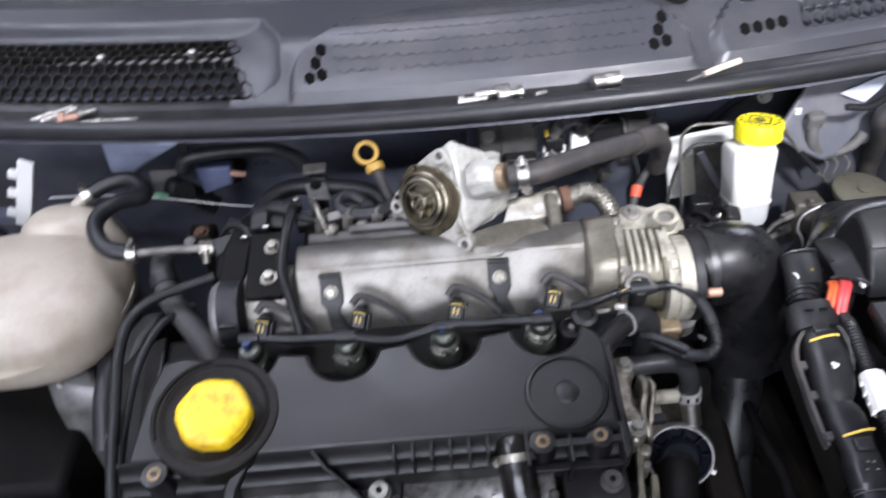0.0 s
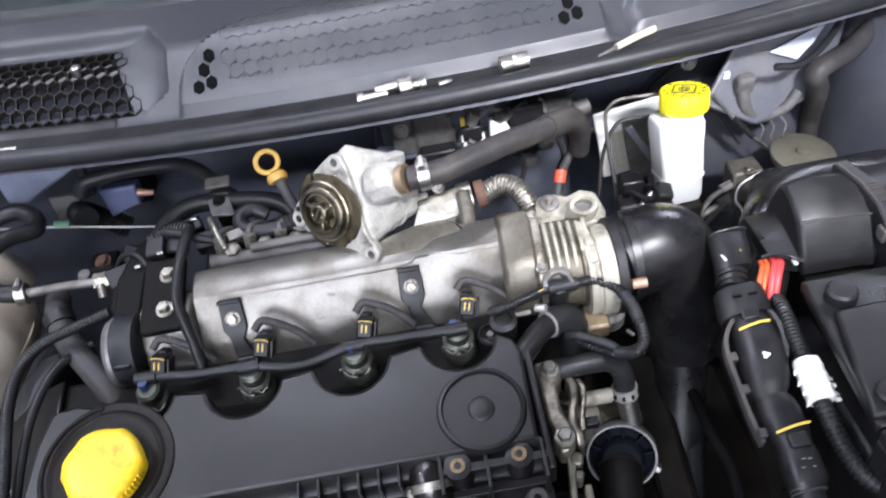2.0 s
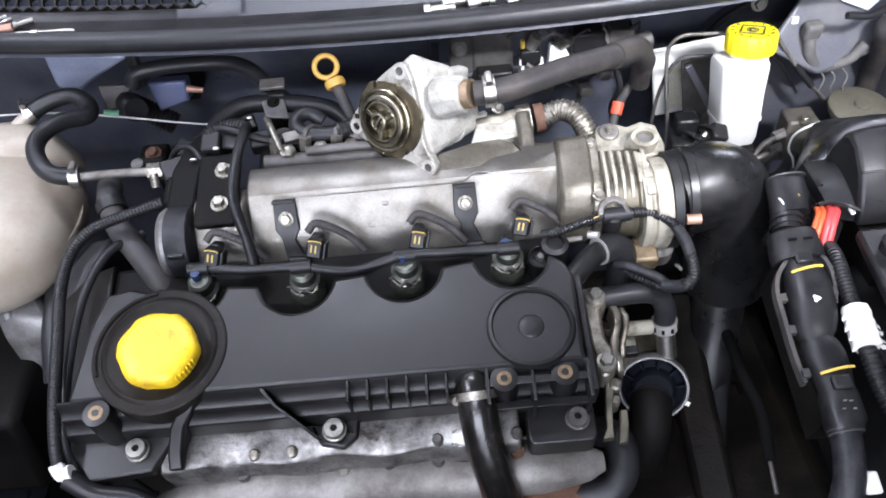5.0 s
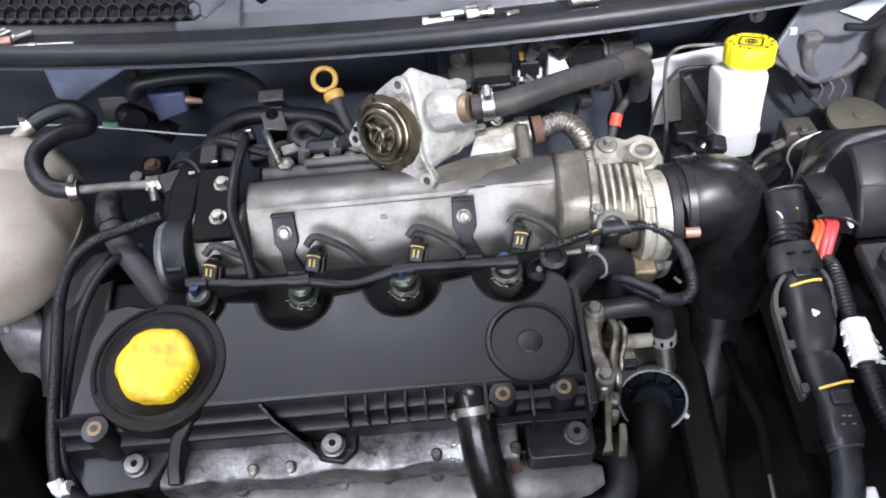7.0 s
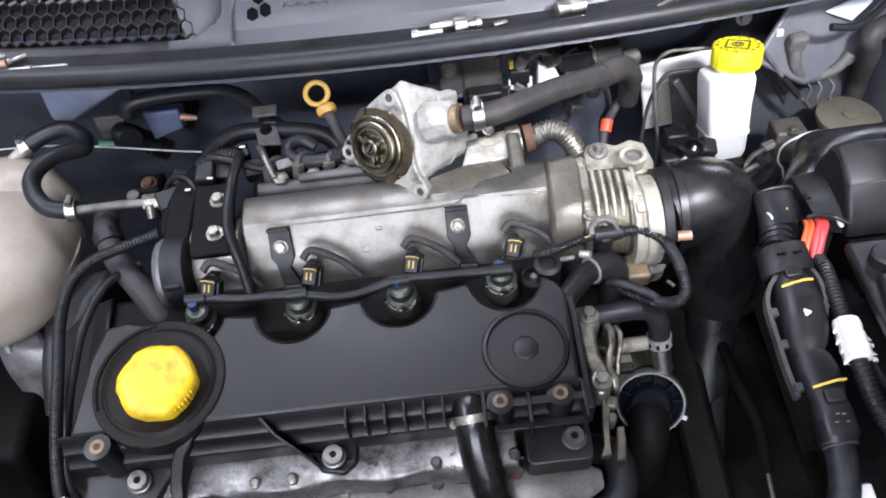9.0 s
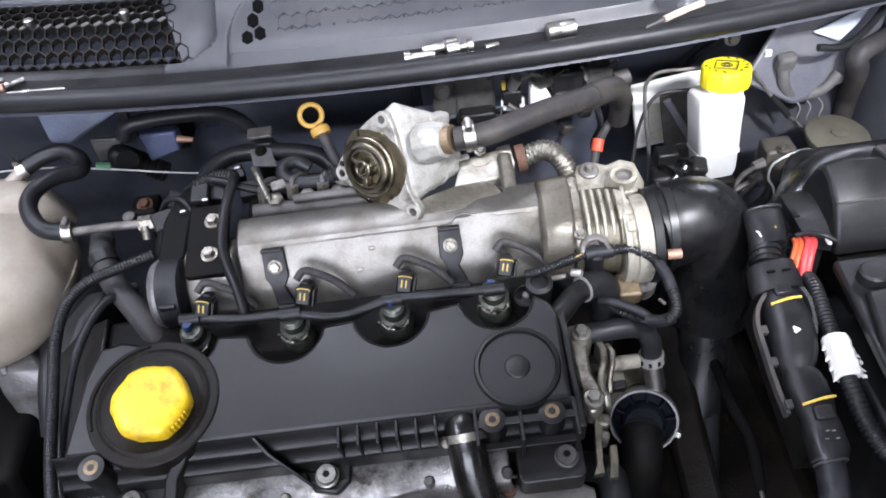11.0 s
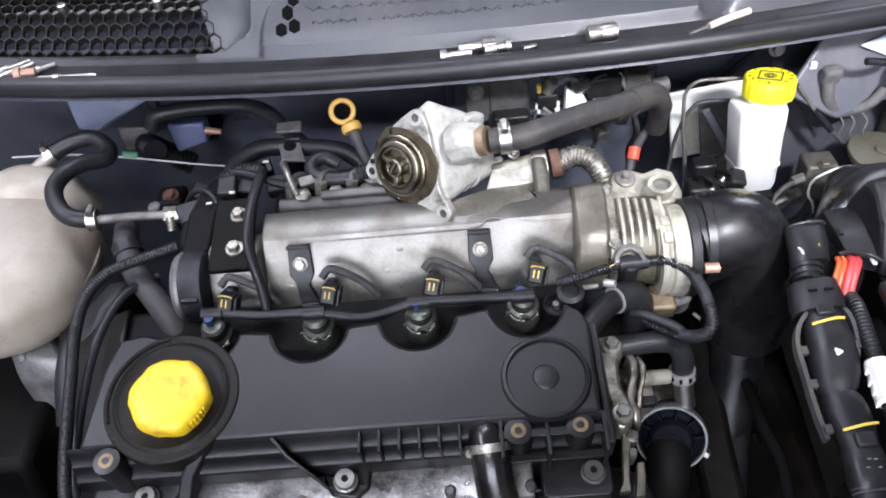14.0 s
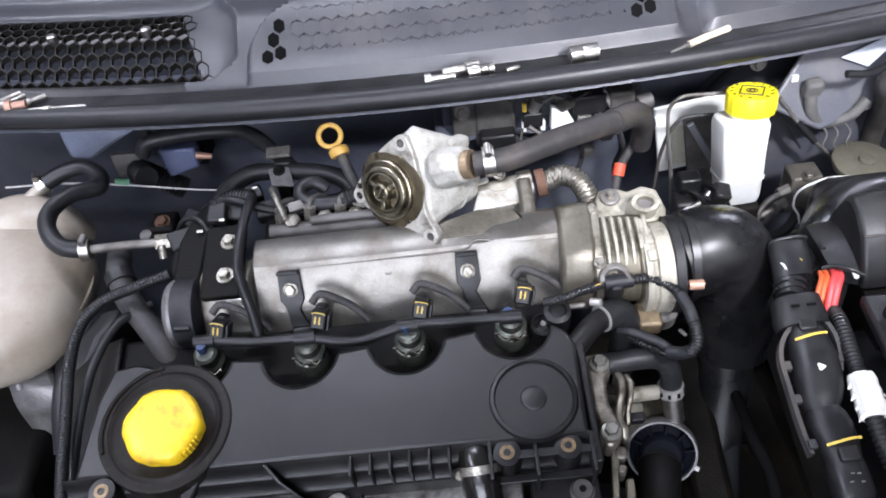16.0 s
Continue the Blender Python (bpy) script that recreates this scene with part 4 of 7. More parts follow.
def clip(x):
    c = thing("manifold_clip", "black bent steel clip bolted to the manifold face", "clip", ENG, "clips on the manifold")
    m = Matrix.Translation((x, 0.1285, -0.0245)) @ pose(0, 0, 0, 46.5, 0, 0)
    bm = prism(B(), [(-0.010, 0.022), (0.010, 0.024), (0.011, -0.004), (0.006, -0.014), (0.013, -0.030), (-0.004, -0.030), (-0.006, -0.012), (-0.011, -0.004)], 0.0, 0.0035, m)
    box(bm, (0, 0.0225, 0.005), (0.020, 0.003, 0.009), m)
    part("strap", bm, BLACK, c, bevel=0.0008)
    part("bolt", hexhead(B(), m @ Matrix.Translation((0, 0.006, 0.0035)), 0.0052, 0.005, 1.3), BOLT, c)
    part("hook", box(B(), (0.006, -0.034, 0.004), (0.018, 0.009, 0.010), m), BLACK, c, bevel=0.002)
    return c


clip(-0.060)
clip(0.102)

# throttle body and finned cover
thr = thing("throttle_body", "pale cast aluminium throttle body with cooling fins", "throttle")
TAX = pose(0, 0.128, -0.034, 0, 90, 0)
part("barrel", lathe(B(), [(0.024, 0.221), (0.0325, 0.224), (0.0330, 0.252), (0.0355, 0.254), (0.0360, 0.262)], TAX, 40, lambda a: 1 + 0.02 * math.cos(4 * a)), TAN, thr, "stained cast barrel")
ring = part("mouth_ring", lathe(B(), [(0.0340, 0.2555), (0.0392, 0.2565), (0.0398, 0.2615), (0.0388, 0.2630), (0.0388, 0.2655), (0.0412, 0.2670), (0.0414, 0.2795), (0.0402, 0.2810)], pose(0, 0.124, -0.036, 0, 90, 0), 48, lambda a: 1 + 0.006 * math.sin(5 * a) + 0.004 * math.sin(13 * a)), PALE, thr, "pale cast mouth ring")
for a in (150, 172, 196):
    part("cast_pad", box(B(), (0.0395, 0, 0.262), (0.004, 0.010, 0.008), pose(0, 0.124, -0.036, 0, 90, 0) @ pose(0, 0, 0, 0, 0, a)), PALE, ring, bevel=0.0015)
YZ = Matrix(((0, 0, 1, 0), (1, 0, 0, 0), (0, 1, 0, 0), (0, 0, 0, 1)))
for i in range(5):
    x, cut_y = 0.2268 + 0.0072 * i, 0.1640 - 0.0012 * i
    shear = Matrix(((1, 0.025, 0, -0.0035), (0, 1, 0, 0), (0, 0, 1, 0), (0, 0, 0, 1)))
    bm = prism(B(), [(cut_y, -0.010), (cut_y - 0.003, 0.0015), (cut_y - 0.008, 0.0040), (0.128, 0.0040), (0.116, -0.0010), (0.108, -0.010), (0.106, -0.024), (cut_y, -0.024)], x - 0.0016, x + 0.0016, shear @ YZ)
    part("fin", bm, PALE, thr, bevel=0.0009)
# floor coloured darker than the fins to paint shade between them
part("fin_floor", loft(B(), [[V(0.2215, y, z), V(0.2600, y, z), V(0.2600, y, z - 0.016), V(0.2215, y, z - 0.016)] for y, z in ((0.103, -0.022), (0.109, -0.012), (0.118, -0.0050), (0.130, -0.0016), (0.160, -0.0020), (0.168, -0.010))]), TAN, thr, "floor between the fins, darkened as shade in the gaps", bevel=0.001)
part("side_pad", loft(B(), [[V(0.2545, y, z), V(0.2605, y, z), V(0.2605, y, z - 0.012), V(0.2545, y, z - 0.012)] for y, z in ((0.108, -0.012), (0.120, -0.0005), (0.134, 0.0035), (0.152, 0.0030), (0.160, -0.004))]), PALE, thr, bevel=0.0014)
deck = part("deck", prism(B(), [(0.2215, 0.160), (0.2255, 0.186), (0.2310, 0.2005), (0.2480, 0.2010), (0.2580, 0.196), (0.2720, 0.2010), (0.2850, 0.1950), (0.2890, 0.172), (0.2860, 0.160)], -0.026, -0.0125), PALE, thr, "pale lugged top deck", bevel=0.0025)
part("boss", lathe(B(), [(0.0098, -0.020), (0.0092, -0.0100), (0.0080, -0.0090)], Matrix.Translation((0.2405, 0.1900, 0)), 28), DULL, deck, "grey ear boss")
part("bolt", hexhead(B(), Matrix.Translation((0.2405, 0.1900, -0.0090)), 0.0038, 0.004, 1.2), BOLT, deck)
bm = lathe(B(), [(0.0122, -0.016), (0.0116, 0.0035), (0.0106, 0.0058), (0.0070, 0.0058), (0.0064, 0.0010), (0.0060, -0.004)], Matrix.Translation((0.2665, 0.1690, 0)) @ pose(0, 0, 0, 12, 4, 0) @ Matrix.Diagonal((1.18, 0.86, 1, 1)), 32)
part("neck", bm, PALE, thr, "raised ring neck")
part("neck_hole", lathe(B(), [(0.0066, -0.0040), (0.0062, 0.0000), (0.003, -0.0005)], Matrix.Translation((0.2665, 0.1690, 0)) @ pose(0, 0, 0, 12, 4, 0) @ Matrix.Diagonal((1.18, 0.86, 1, 1)), 24), GRIME, thr)
part("web", loft(B(), [[V(x - 0.0022, y, z), V(x + 0.0022, y, z), V(x + 0.0022, y, z - 0.012), V(x - 0.0022, y, z - 0.012)] for x, y, z in ((0.2640, 0.170, -0.002), (0.2620, 0.150, 0.0035), (0.2615, 0.128, 0.0035), (0.2612, 0.110, -0.010))]), PALE, thr, bevel=0.0012)
part("lower_arch", prism(B(), [(0.2140, 0.0960), (0.2165, 0.1070), (0.2225, 0.1135), (0.2330, 0.1145), (0.2400, 0.1080), (0.2420, 0.0960), (0.2380, 0.0960), (0.2360, 0.1040), (0.2310, 0.1085), (0.2245, 0.1075), (0.2195, 0.1020), (0.2190, 0.0960)], -0.020, -0.0035), DULL, thr, "grey arch round the lower hole", bevel=0.0012)
part("clamp_rim", lathe(B(), [(0.040, 0.2800), (0.0440, 0.2812), (0.0445, 0.2885), (0.0420, 0.2900)], pose(0, 0.126, -0.036, 0, 90, 0), 40), BLACK, thr, "black clamp rim")
part("bung", lathe(B(), [(0.0085, -0.03), (0.0085, -0.010), (0.0065, -0.008)], Matrix.Translation((0.2285, 0.0985, 0.0)), 24), BLACK, thr, "black rubber bung")

# black rubber intake elbow
elbow = thing("intake_elbow", "smooth black rubber intake elbow turning downwards", "intake hose")
part("bend", tube(B(), [V(0.288, 0.130, -0.036), V(0.305, 0.134, -0.036), V(0.325, 0.138, -0.036), V(0.342, 0.138, -0.045), V(0.354, 0.132, -0.075), V(0.358, 0.118, -0.115), V(0.358, 0.10, -0.16)], 0.040, 28, 8), GLOSS, elbow)
part("collar", lathe(B(), [(0.0405, 0.296), (0.0422, 0.297), (0.0422, 0.304), (0.0405, 0.305)], pose(0, 0.133, -0.036, 0, 90, 0), 40), GLOSS, elbow, "moulded collar")
part("downpipe", tube(B(), [V(0.358, 0.10, -0.16), V(0.350, 0.06, -0.21), V(0.338, 0.01, -0.26), V(0.328, -0.05, -0.30), V(0.322, -0.15, -0.35)], 0.026, 24), GLOSS, elbow, "black pipe running forward and down")
part("pink_nipple", cyl(B(), (0.292, 0.093, -0.020), (0.3045, 0.0925, -0.020), 0.0046), PINK, elbow, "copper coloured nipple")

# vacuum pump lying on the manifold
pump = thing("vacuum_pump", "pale cast vacuum pump lying loose on the manifold", "pump")
n = V(-0.556, -0.625, 0.488).normalized()
side = V(0.819, -0.453, 0.353).normalized()
side = (side - n * side.dot(n)).normalized()
PM = Matrix.Translation((0.0425, 0.2035, 0.019)) @ Matrix((side, n.cross(side), n)).transposed().to_4x4()
tip, ear_t, ear_l = V(0.0362, -0.0425, 0), V(0.0150, 0.0432, 0), V(-0.0424, -0.0082, 0)
edge = [(0.0211, 0.0488), (0.0268, 0.034), (0.0298, 0.012), (0.0318, -0.008), (0.0345, -0.024), (0.0412, -0.035), (0.0447, -0.0420), (0.0418, -0.0490), (0.0345, -0.0515), (0.0255, -0.0480), (0.0005, -0.0355), (-0.0215, -0.0275), (-0.0405, -0.0178), (-0.0492, -0.0090), (-0.0468, 0.0003), (-0.0350, 0.0130), (-0.0238, 0.0258), (-0.0090, 0.0375), (0.0055, 0.0465), (0.0130, 0.0500)]
outline = [(p.x, p.y) for p in spline([V(x, y, 0) for x, y in edge + edge[:1]], 3)[:-1]]
bm = prism(B(), outline, -0.0085, 0.0, PM)
part("flange", bm, FLANGEOIL, pump, "triangular mounting flange", bevel=0.0010, sharp=30)
# the housing: a block that narrows and leans as it runs back from the flange
PROFILE = [
    (-0.0050, [(0.017, 0.0505), (0.0262, 0.0455), (0.0312, 0.016), (0.0345, -0.010), (0.0385, -0.030), (0.030, -0.042), (0.002, -0.033), (-0.030, -0.018), (-0.036, 0.004), (-0.012, 0.034)]),
    (-0.0180, [(0.0168, 0.0560), (0.0302, 0.0495), (0.0378, 0.018), (0.0405, -0.009), (0.0398, -0.029), (0.027, -0.042), (0.001, -0.030), (-0.021, -0.015), (-0.024, 0.007), (-0.004, 0.039)]),
    (-0.0420, [(0.022, 0.0445), (0.0355, 0.0425), (0.0460, 0.015), (0.0480, -0.006), (0.041, -0.026), (0.024, -0.034), (0.005, -0.026), (-0.012, -0.012), (-0.014, 0.008), (0.002, 0.032)]),
    (-0.0700, [(0.025, 0.0320), (0.0375, 0.0310), (0.0485, 0.011), (0.0510, -0.008), (0.043, -0.021), (0.030, -0.025), (0.014, -0.016), (0.002, -0.008), (0.000, 0.006), (0.012, 0.020)]),
]
rings = []
for (z0, lower_), (z1, upper_) in zip(PROFILE, PROFILE[1:]):
    for u in (0.0, 0.34, 0.72):
        rings.append([PM @ V(x0 + (x1 - x0) * u, y0 + (y1 - y0) * u, z0 + (z1 - z0) * u) for (x0, y0), (x1, y1) in zip(lower_, upper_)])
rings.append([PM @ V(x, y, PROFILE[-1][0]) for x, y in PROFILE[-1][1]])
bm = loft(B(), rings)
part("housing", bm, PUMP, pump, "rough pale cast housing", bevel=0.0032, sharp=30)
part("cast_lump", loft(B(), [[PM @ V(x * k + 0.0365, y * k + 0.0330, z) for x, y in ((-0.009, -0.010), (0.0065, -0.010), (0.007, 0.003), (-0.006, 0.006))] for z, k in ((-0.040, 0.8), (-0.046, 1.0), (-0.064, 0.9), (-0.070, 0.7))]), PUMP, pump, bevel=0.0022)
barrel = part("barrel", tube(B(), [PM @ V(0.021, -0.021, -0.010), PM @ V(0.026, -0.019, -0.040), PM @ V(0.034, -0.0155, -0.072)], 0.0155, 20, 4, end=0.0120), PUMP, pump, "rounded lower barrel of the casting")
for k in range(3):
    c = PM @ V(0.0235 + 0.0032 * k, -0.0205 + 0.0010 * k, -0.030 - 0.011 * k)
    part("cast_rib", band(B(), c, c - n, 0.0146 - 0.0009 * k, 0.0022, 28), PUMP, barrel)
part("casting_web", loft(B(), [[PM @ V(x, y, z) for x, y in ((0.0405 + d, -0.006), (0.0440 + d, -0.009), (0.0420 + d, -0.0125), (0.0380 + d, -0.011))] for z, d in ((-0.012, -0.010), (-0.034, -0.003), (-0.056, 0.004), (-0.078, 0.0105))]), PUMP, pump, "raised web along the casting", bevel=0.0012)
part("outlet_block", tube(B(), [V(0.088, 0.208, 0.036), V(0.100, 0.203, 0.044), V(0.110, 0.199, 0.048)], 0.0195, 8, 3, end=0.0165), PUMP, pump, "squared cast outlet", bevel=0.002)
for e in (tip, ear_t, ear_l):
    m = PM @ Matrix.Translation((e.x, e.y, 0))
    seat = part("bolt_seat", lathe(B(), [(0.0075, -0.001), (0.0072, 0.0010), (0.0040, 0.0010), (0.0036, -0.004)], m, 24), OILY, pump, "worn ring round a bolt hole")
    part("bolt_hole", lathe(B(), [(0.0036, 0.0002), (0.0036, 0.0011), (0.0020, 0.0006)], m, 16), GRIME, seat)
m = PM @ Matrix.Translation((-0.0025, -0.0010, 0))
part("oily_face", lathe(B(), [(0.0365, 0.0), (0.0358, 0.0006), (0.0300, 0.0009), (0.024, 0.0009)], m, 72, lambda a: 1 + 0.045 * math.sin(3 * a + 1) + 0.02 * math.sin(7 * a) + 0.012 * math.sin(13 * a)), OILFILM, pump, "oil-stained gasket face")
mm = m @ Matrix.Translation((-0.0035, 0.0005, 0))
disc = part("drive_end", lathe(B(), [(0.0290, 0.0006), (0.0288, 0.0042), (0.0276, 0.0050), (0.0262, 0.0046), (0.0256, 0.0030), (0.0246, 0.0030), (0.0240, 0.0082), (0.0228, 0.0090), (0.0205, 0.0090), (0.0196, 0.0070), (0.0186, 0.0070), (0.0180, 0.0095), (0.0168, 0.0098), (0.0160, 0.0020), (0.0100, 0.0015), (0.004, 0.0015)], mm, 64), DARKSTEEL, pump, "oily turned steel drive end")
bm = B()
for a in (25, 145, 265):
    c = mm @ pose(0, 0, 0, 0, 0, a)
    box(bm, (0.0125, 0, 0.0065), (0.0085, 0.0042, 0.0075), c)
part("drive_dog", bm, DARKSTEEL, disc, bevel=0.0006)
bm = lathe(B(), [(0.0088, 0.001), (0.0088, 0.0125), (0.0078, 0.0135), (0.0062, 0.0135), (0.0058, 0.006), (0.002, 0.006)], mm, 28)
box(bm, (0, 0, 0.0120), (0.0150, 0.0026, 0.0045), mm @ pose(0, 0, 0, 0, 0, 55))
part("drive_shaft", bm, DARKSTEEL, disc, "slotted drive shaft", bevel=0.0004)
for a, r, k in ((200, 0.031, 1.0), (226, 0.033, 0.8), (148, 0.030, 0.9), (250, 0.034, 0.6), (110, 0.034, 0.8), (300, 0.0335, 0.7), (176, 0.0365, 1.1), (190, 0.0405, 0.9)):
    c, q = math.cos(radians(a)), math.sin(radians(a))
    part("oil_clot", lathe(B(), [(0.0030 * k, 0.0), (0.0028 * k, 0.0010), (0.0014 * k, 0.0018)], m @ Matrix.Translation((r * c, r * q, 0.0004)), 12, lambda t: 1 + 0.3 * math.cos(2 * t + a) + 0.15 * math.cos(5 * t)), GRIMEOIL, pump)
part("stub", cyl(B(), (0.1085, 0.1995, 0.0472), (0.1165, 0.1970, 0.0505), 0.0128, n=24), BRONZE, pump, "bronze coloured outlet collar")

servo_hose = thing("servo_hose", "thick black rubber vacuum hose with an elbow", "vacuum hose")
hp = [V(0.118, 0.196, 0.051), V(0.150, 0.196, 0.054), V(0.200, 0.219, 0.046), V(0.250, 0.245, 0.030), V(0.278, 0.268, 0.012), V(0.292, 0.282, -0.02), V(0.294, 0.286, -0.055)]
part("hose", tube(B(), hp, 0.0108, 16), HOSEBROWN, servo_hose)
part("elbow_sleeve", tube(B(), hp[3:6], 0.0124, 16), HOSEBROWN, servo_hose, "thicker moulded elbow")
clamp(servo_hose, V(0.131, 0.1955, 0.053), V(0.150, 0.196, 0.054), 0.0125, 0.010)
bleed = thing("bleed_pipe", "thin black hose with a red tape ring", "hose")
part("hose", tube(B(), [V(0.290, 0.292, -0.06), V(0.282, 0.285, -0.066), V(0.270, 0.268, -0.072), V(0.262, 0.246, -0.085), V(0.256, 0.22, -0.11)], 0.0046), DUSTY, bleed)
part("tape", band(B(), V(0.270, 0.268, -0.072), V(0.262, 0.246, -0.085), 0.0050, 0.013), surf("orange_red_tape", (0.60, 0.07, 0.03), 0.5, spread=0.15), bleed, "orange-red tape ring")

# exhaust gas recirculation pipe and valve behind the manifold
egr = thing("egr_pipe", "corrugated steel exhaust gas pipe bending behind the manifold", "exhaust pipe")
part("bellows", tube(B(), [V(0.186, 0.225, -0.022), V(0.200, 0.226, -0.016), V(0.213, 0.219, -0.015), V(0.222, 0.205, -0.022), V(0.228, 0.19, -0.04)], 0.0092, 18, 6, 0.0013, 0.0034), BOLT, egr, "steel bellows")
part("rusty_collar", band(B(), V(0.181, 0.224, -0.022), V(0.190, 0.2245, -0.021), 0.0125, 0.009), RUST, egr, "rusty collar")
part("pale_collar", band(B(), V(0.166, 0.222, -0.023), V(0.18, 0.223, -0.022), 0.0150, 0.013), PLATEALU, egr)
part("valve_body", tube(B(), [V(0.120, 0.218, -0.03), V(0.166, 0.222, -0.023)], 0.014, 16), PALE, egr, "pale cast valve body")
bm = prism(B(), [(0.112, 0.190), (0.158, 0.196), (0.163, 0.2150), (0.150, 0.2175), (0.147, 0.2135), (0.135, 0.2130), (0.131, 0.2165), (0.120, 0.2150)], -0.030, -0.0115)
part("valve_lid", bm, OILY, egr, "pale notched valve lid", bevel=0.0015)
for x in (0.105, 0.142):
    part("screw", hexhead(B(), Matrix.Translation((x, 0.230, -0.011)), 0.004, 0.004), BOLT, egr)
bm = box(B(), (0.1635, 0.194, -0.018), (0.014, 0.052, 0.030), pose(0, 0, 0, 0, 0, 0))
part("bridge", bm, CASTDARK, egr, bevel=0.004)

# rail, pipes and sensor leads behind the manifold
rail = thing("fuel_rail", "dull steel fuel rail and pipe behind the manifold", "fuel rail")
part("rail", cyl(B(), (-0.085, 0.205, -0.030), (0.060, 0.202, -0.028), 0.008), GRIME, rail)
part("pipe", tube(B(), [V(-0.043, 0.206, -0.018), V(0.0, 0.205, -0.016), V(0.035, 0.204, -0.016)], 0.0045), GRIME, rail)
for x in (-0.062, -0.03, 0.0):
    part("union", lathe(B(), [(0.008, -0.02), (0.008, -0.006), (0.005, -0.004)], Matrix.Translation((x, 0.210, -0.012)), 6), BOLT, rail)
part("injection_pipe", tube(B(), [V(-0.066, 0.205, -0.012), V(-0.074, 0.225, -0.004), V(-0.082, 0.245, -0.012)], 0.0032), BOLT, rail)
for x, y, z in ((-0.074, 0.214, -0.016), (-0.046, 0.217, -0.018), (-0.016, 0.216, -0.018), (0.014, 0.214, -0.018)):
    part("union", cyl(B(), (x, y, z - 0.010), (x + 0.002, y + 0.004, z + 0.004), 0.0065, n=6), BOLT, rail)
    part("injection_pipe", tube(B(), [V(x, y + 0.002, z), V(x + 0.004, y + 0.010, z + 0.006), V(x + 0.012, y + 0.022, z - 0.006), V(x + 0.014, y + 0.030, z - 0.03)], 0.0030, 8), GRIME, rail)
for x, y, z, a in ((-0.058, 0.224, -0.016, 20), (0.004, 0.222, -0.018, -25), (0.028, 0.212, -0.014, 40)):
    part("bracket", box(B(), (0, 0, 0), (0.016, 0.010, 0.003), Matrix.Translation((x, y, z)) @ pose(0, 0, 0, 10, 8, a)), DULL, rail, bevel=0.0006)
part("cradle", box(B(), (-0.012, 0.222, -0.055), (0.16, 0.05, 0.05)), OILSHADE, rail, bevel=0.004)

curl = thing("curled_hose", "short black hose curling behind the manifold", "hose")
part("hose", tube(B(), [V(-0.030, 0.250, -0.028), V(-0.042, 0.256, -0.022), V(-0.053, 0.250, -0.02), V(-0.054, 0.238, -0.02), V(-0.040, 0.227, -0.019), V(-0.012, 0.225, -0.018), V(0.004, 0.232, -0.016)], 0.0072), RUBBER, curl)
part("ribbed_end", tube(B(), [V(-0.014, 0.225, -0.018), V(0.0, 0.229, -0.017)], 0.0078, 12, 4, 0.0012, 0.004), BLACK, curl)

water = thing("coolant_hose", "black rubber coolant hose crossing the bulkhead side", "coolant hose")
part("hose", tube(B(), [V(-0.256, 0.368, -0.075), V(-0.245, 0.374, -0.062), V(-0.205, 0.378, -0.06), V(-0.146, 0.375, -0.06), V(-0.118, 0.361, -0.06), V(-0.097, 0.337, -0.062), V(-0.078, 0.316, -0.064)], 0.0085), RUBBER, water)
water2 = thing("coolant_hose", "black rubber coolant hose held by a bracket", "coolant hose")
part("hose", tube(B(), [V(-0.156, 0.240, -0.06), V(-0.152, 0.262, -0.055), V(-0.140, 0.286, -0.052), V(-0.117, 0.300, -0.05), V(-0.087, 0.301, -0.052), V(-0.04, 0.292, -0.052), V(-0.016, 0.279, -0.055), V(-0.004, 0.262, -0.07)], 0.0095), RUBBER, water2)
brk = thing("hose_bracket", "dull steel hose bracket with one screw", "bracket")
bm = prism(B(), [(-0.099, 0.305), (-0.076, 0.305), (-0.068, 0.272), (-0.092, 0.276)], -0.046, -0.043)
part("plate", bm, MOUNTALU, brk, bevel=0.0008)
part("screw", hexhead(B(), Matrix.Translation((-0.085, 0.294, -0.043)), 0.0045, 0.004), OILSHADE, brk)
part("tab", box(B(), (-0.088, 0.322, -0.045), (0.026, 0.014, 0.004), pose(0, 0, 0)), DULL, brk, bevel=0.0008)
part("post", box(B(), (-0.082, 0.286, -0.075), (0.012, 0.018, 0.06)), OILSHADE, brk)

dip = thing("dipstick", "dipstick with an amber plastic ring handle in a black tube", "dipstick")
ring = B()
RM = Matrix.Translation((-0.0235, 0.301, -0.006)) @ pose(0, 0, 0, 32, 0, 12)
big = [RM @ V(0.0112 * math.cos(a), 0.0112 * math.sin(a), 0) for a in (2 * math.pi * i / 32 for i in range(33))]
tube(ring, big, 0.0028, 10, 1)
part("ring", ring, ORANGE, dip, "amber plastic pull ring")
part("collar", lathe(B(), [(0.0095, -0.004), (0.0105, 0.0), (0.0095, 0.004), (0.006, 0.006)], along((-0.015, 0.284, -0.013), (-0.018, 0.292, -0.008)), 24), ORANGE, dip, "amber plastic collar")
part("tube", tube(B(), [V(-0.0155, 0.286, -0.013), V(-0.007, 0.266, -0.024), V(0.003, 0.245, -0.045), V(0.006, 0.24, -0.10)], 0.0058), DUSTY, dip)

# left end: black harness guard and tower
guard = thing("harness_guard", "black plastic harness guard over the engine's end", "harness guard")
bm = loft(B(), [[V(x, y, z) for x, y in ((cx - w, cy), (cx + w, cy + 0.004), (cx + w, cy + 0.02), (cx - w, cy + 0.016))] for cx, cy, z, w in ((-0.16, 0.150, -0.10, 0.02), (-0.158, 0.160, -0.02, 0.018), (-0.156, 0.17, -0.014, 0.018))])
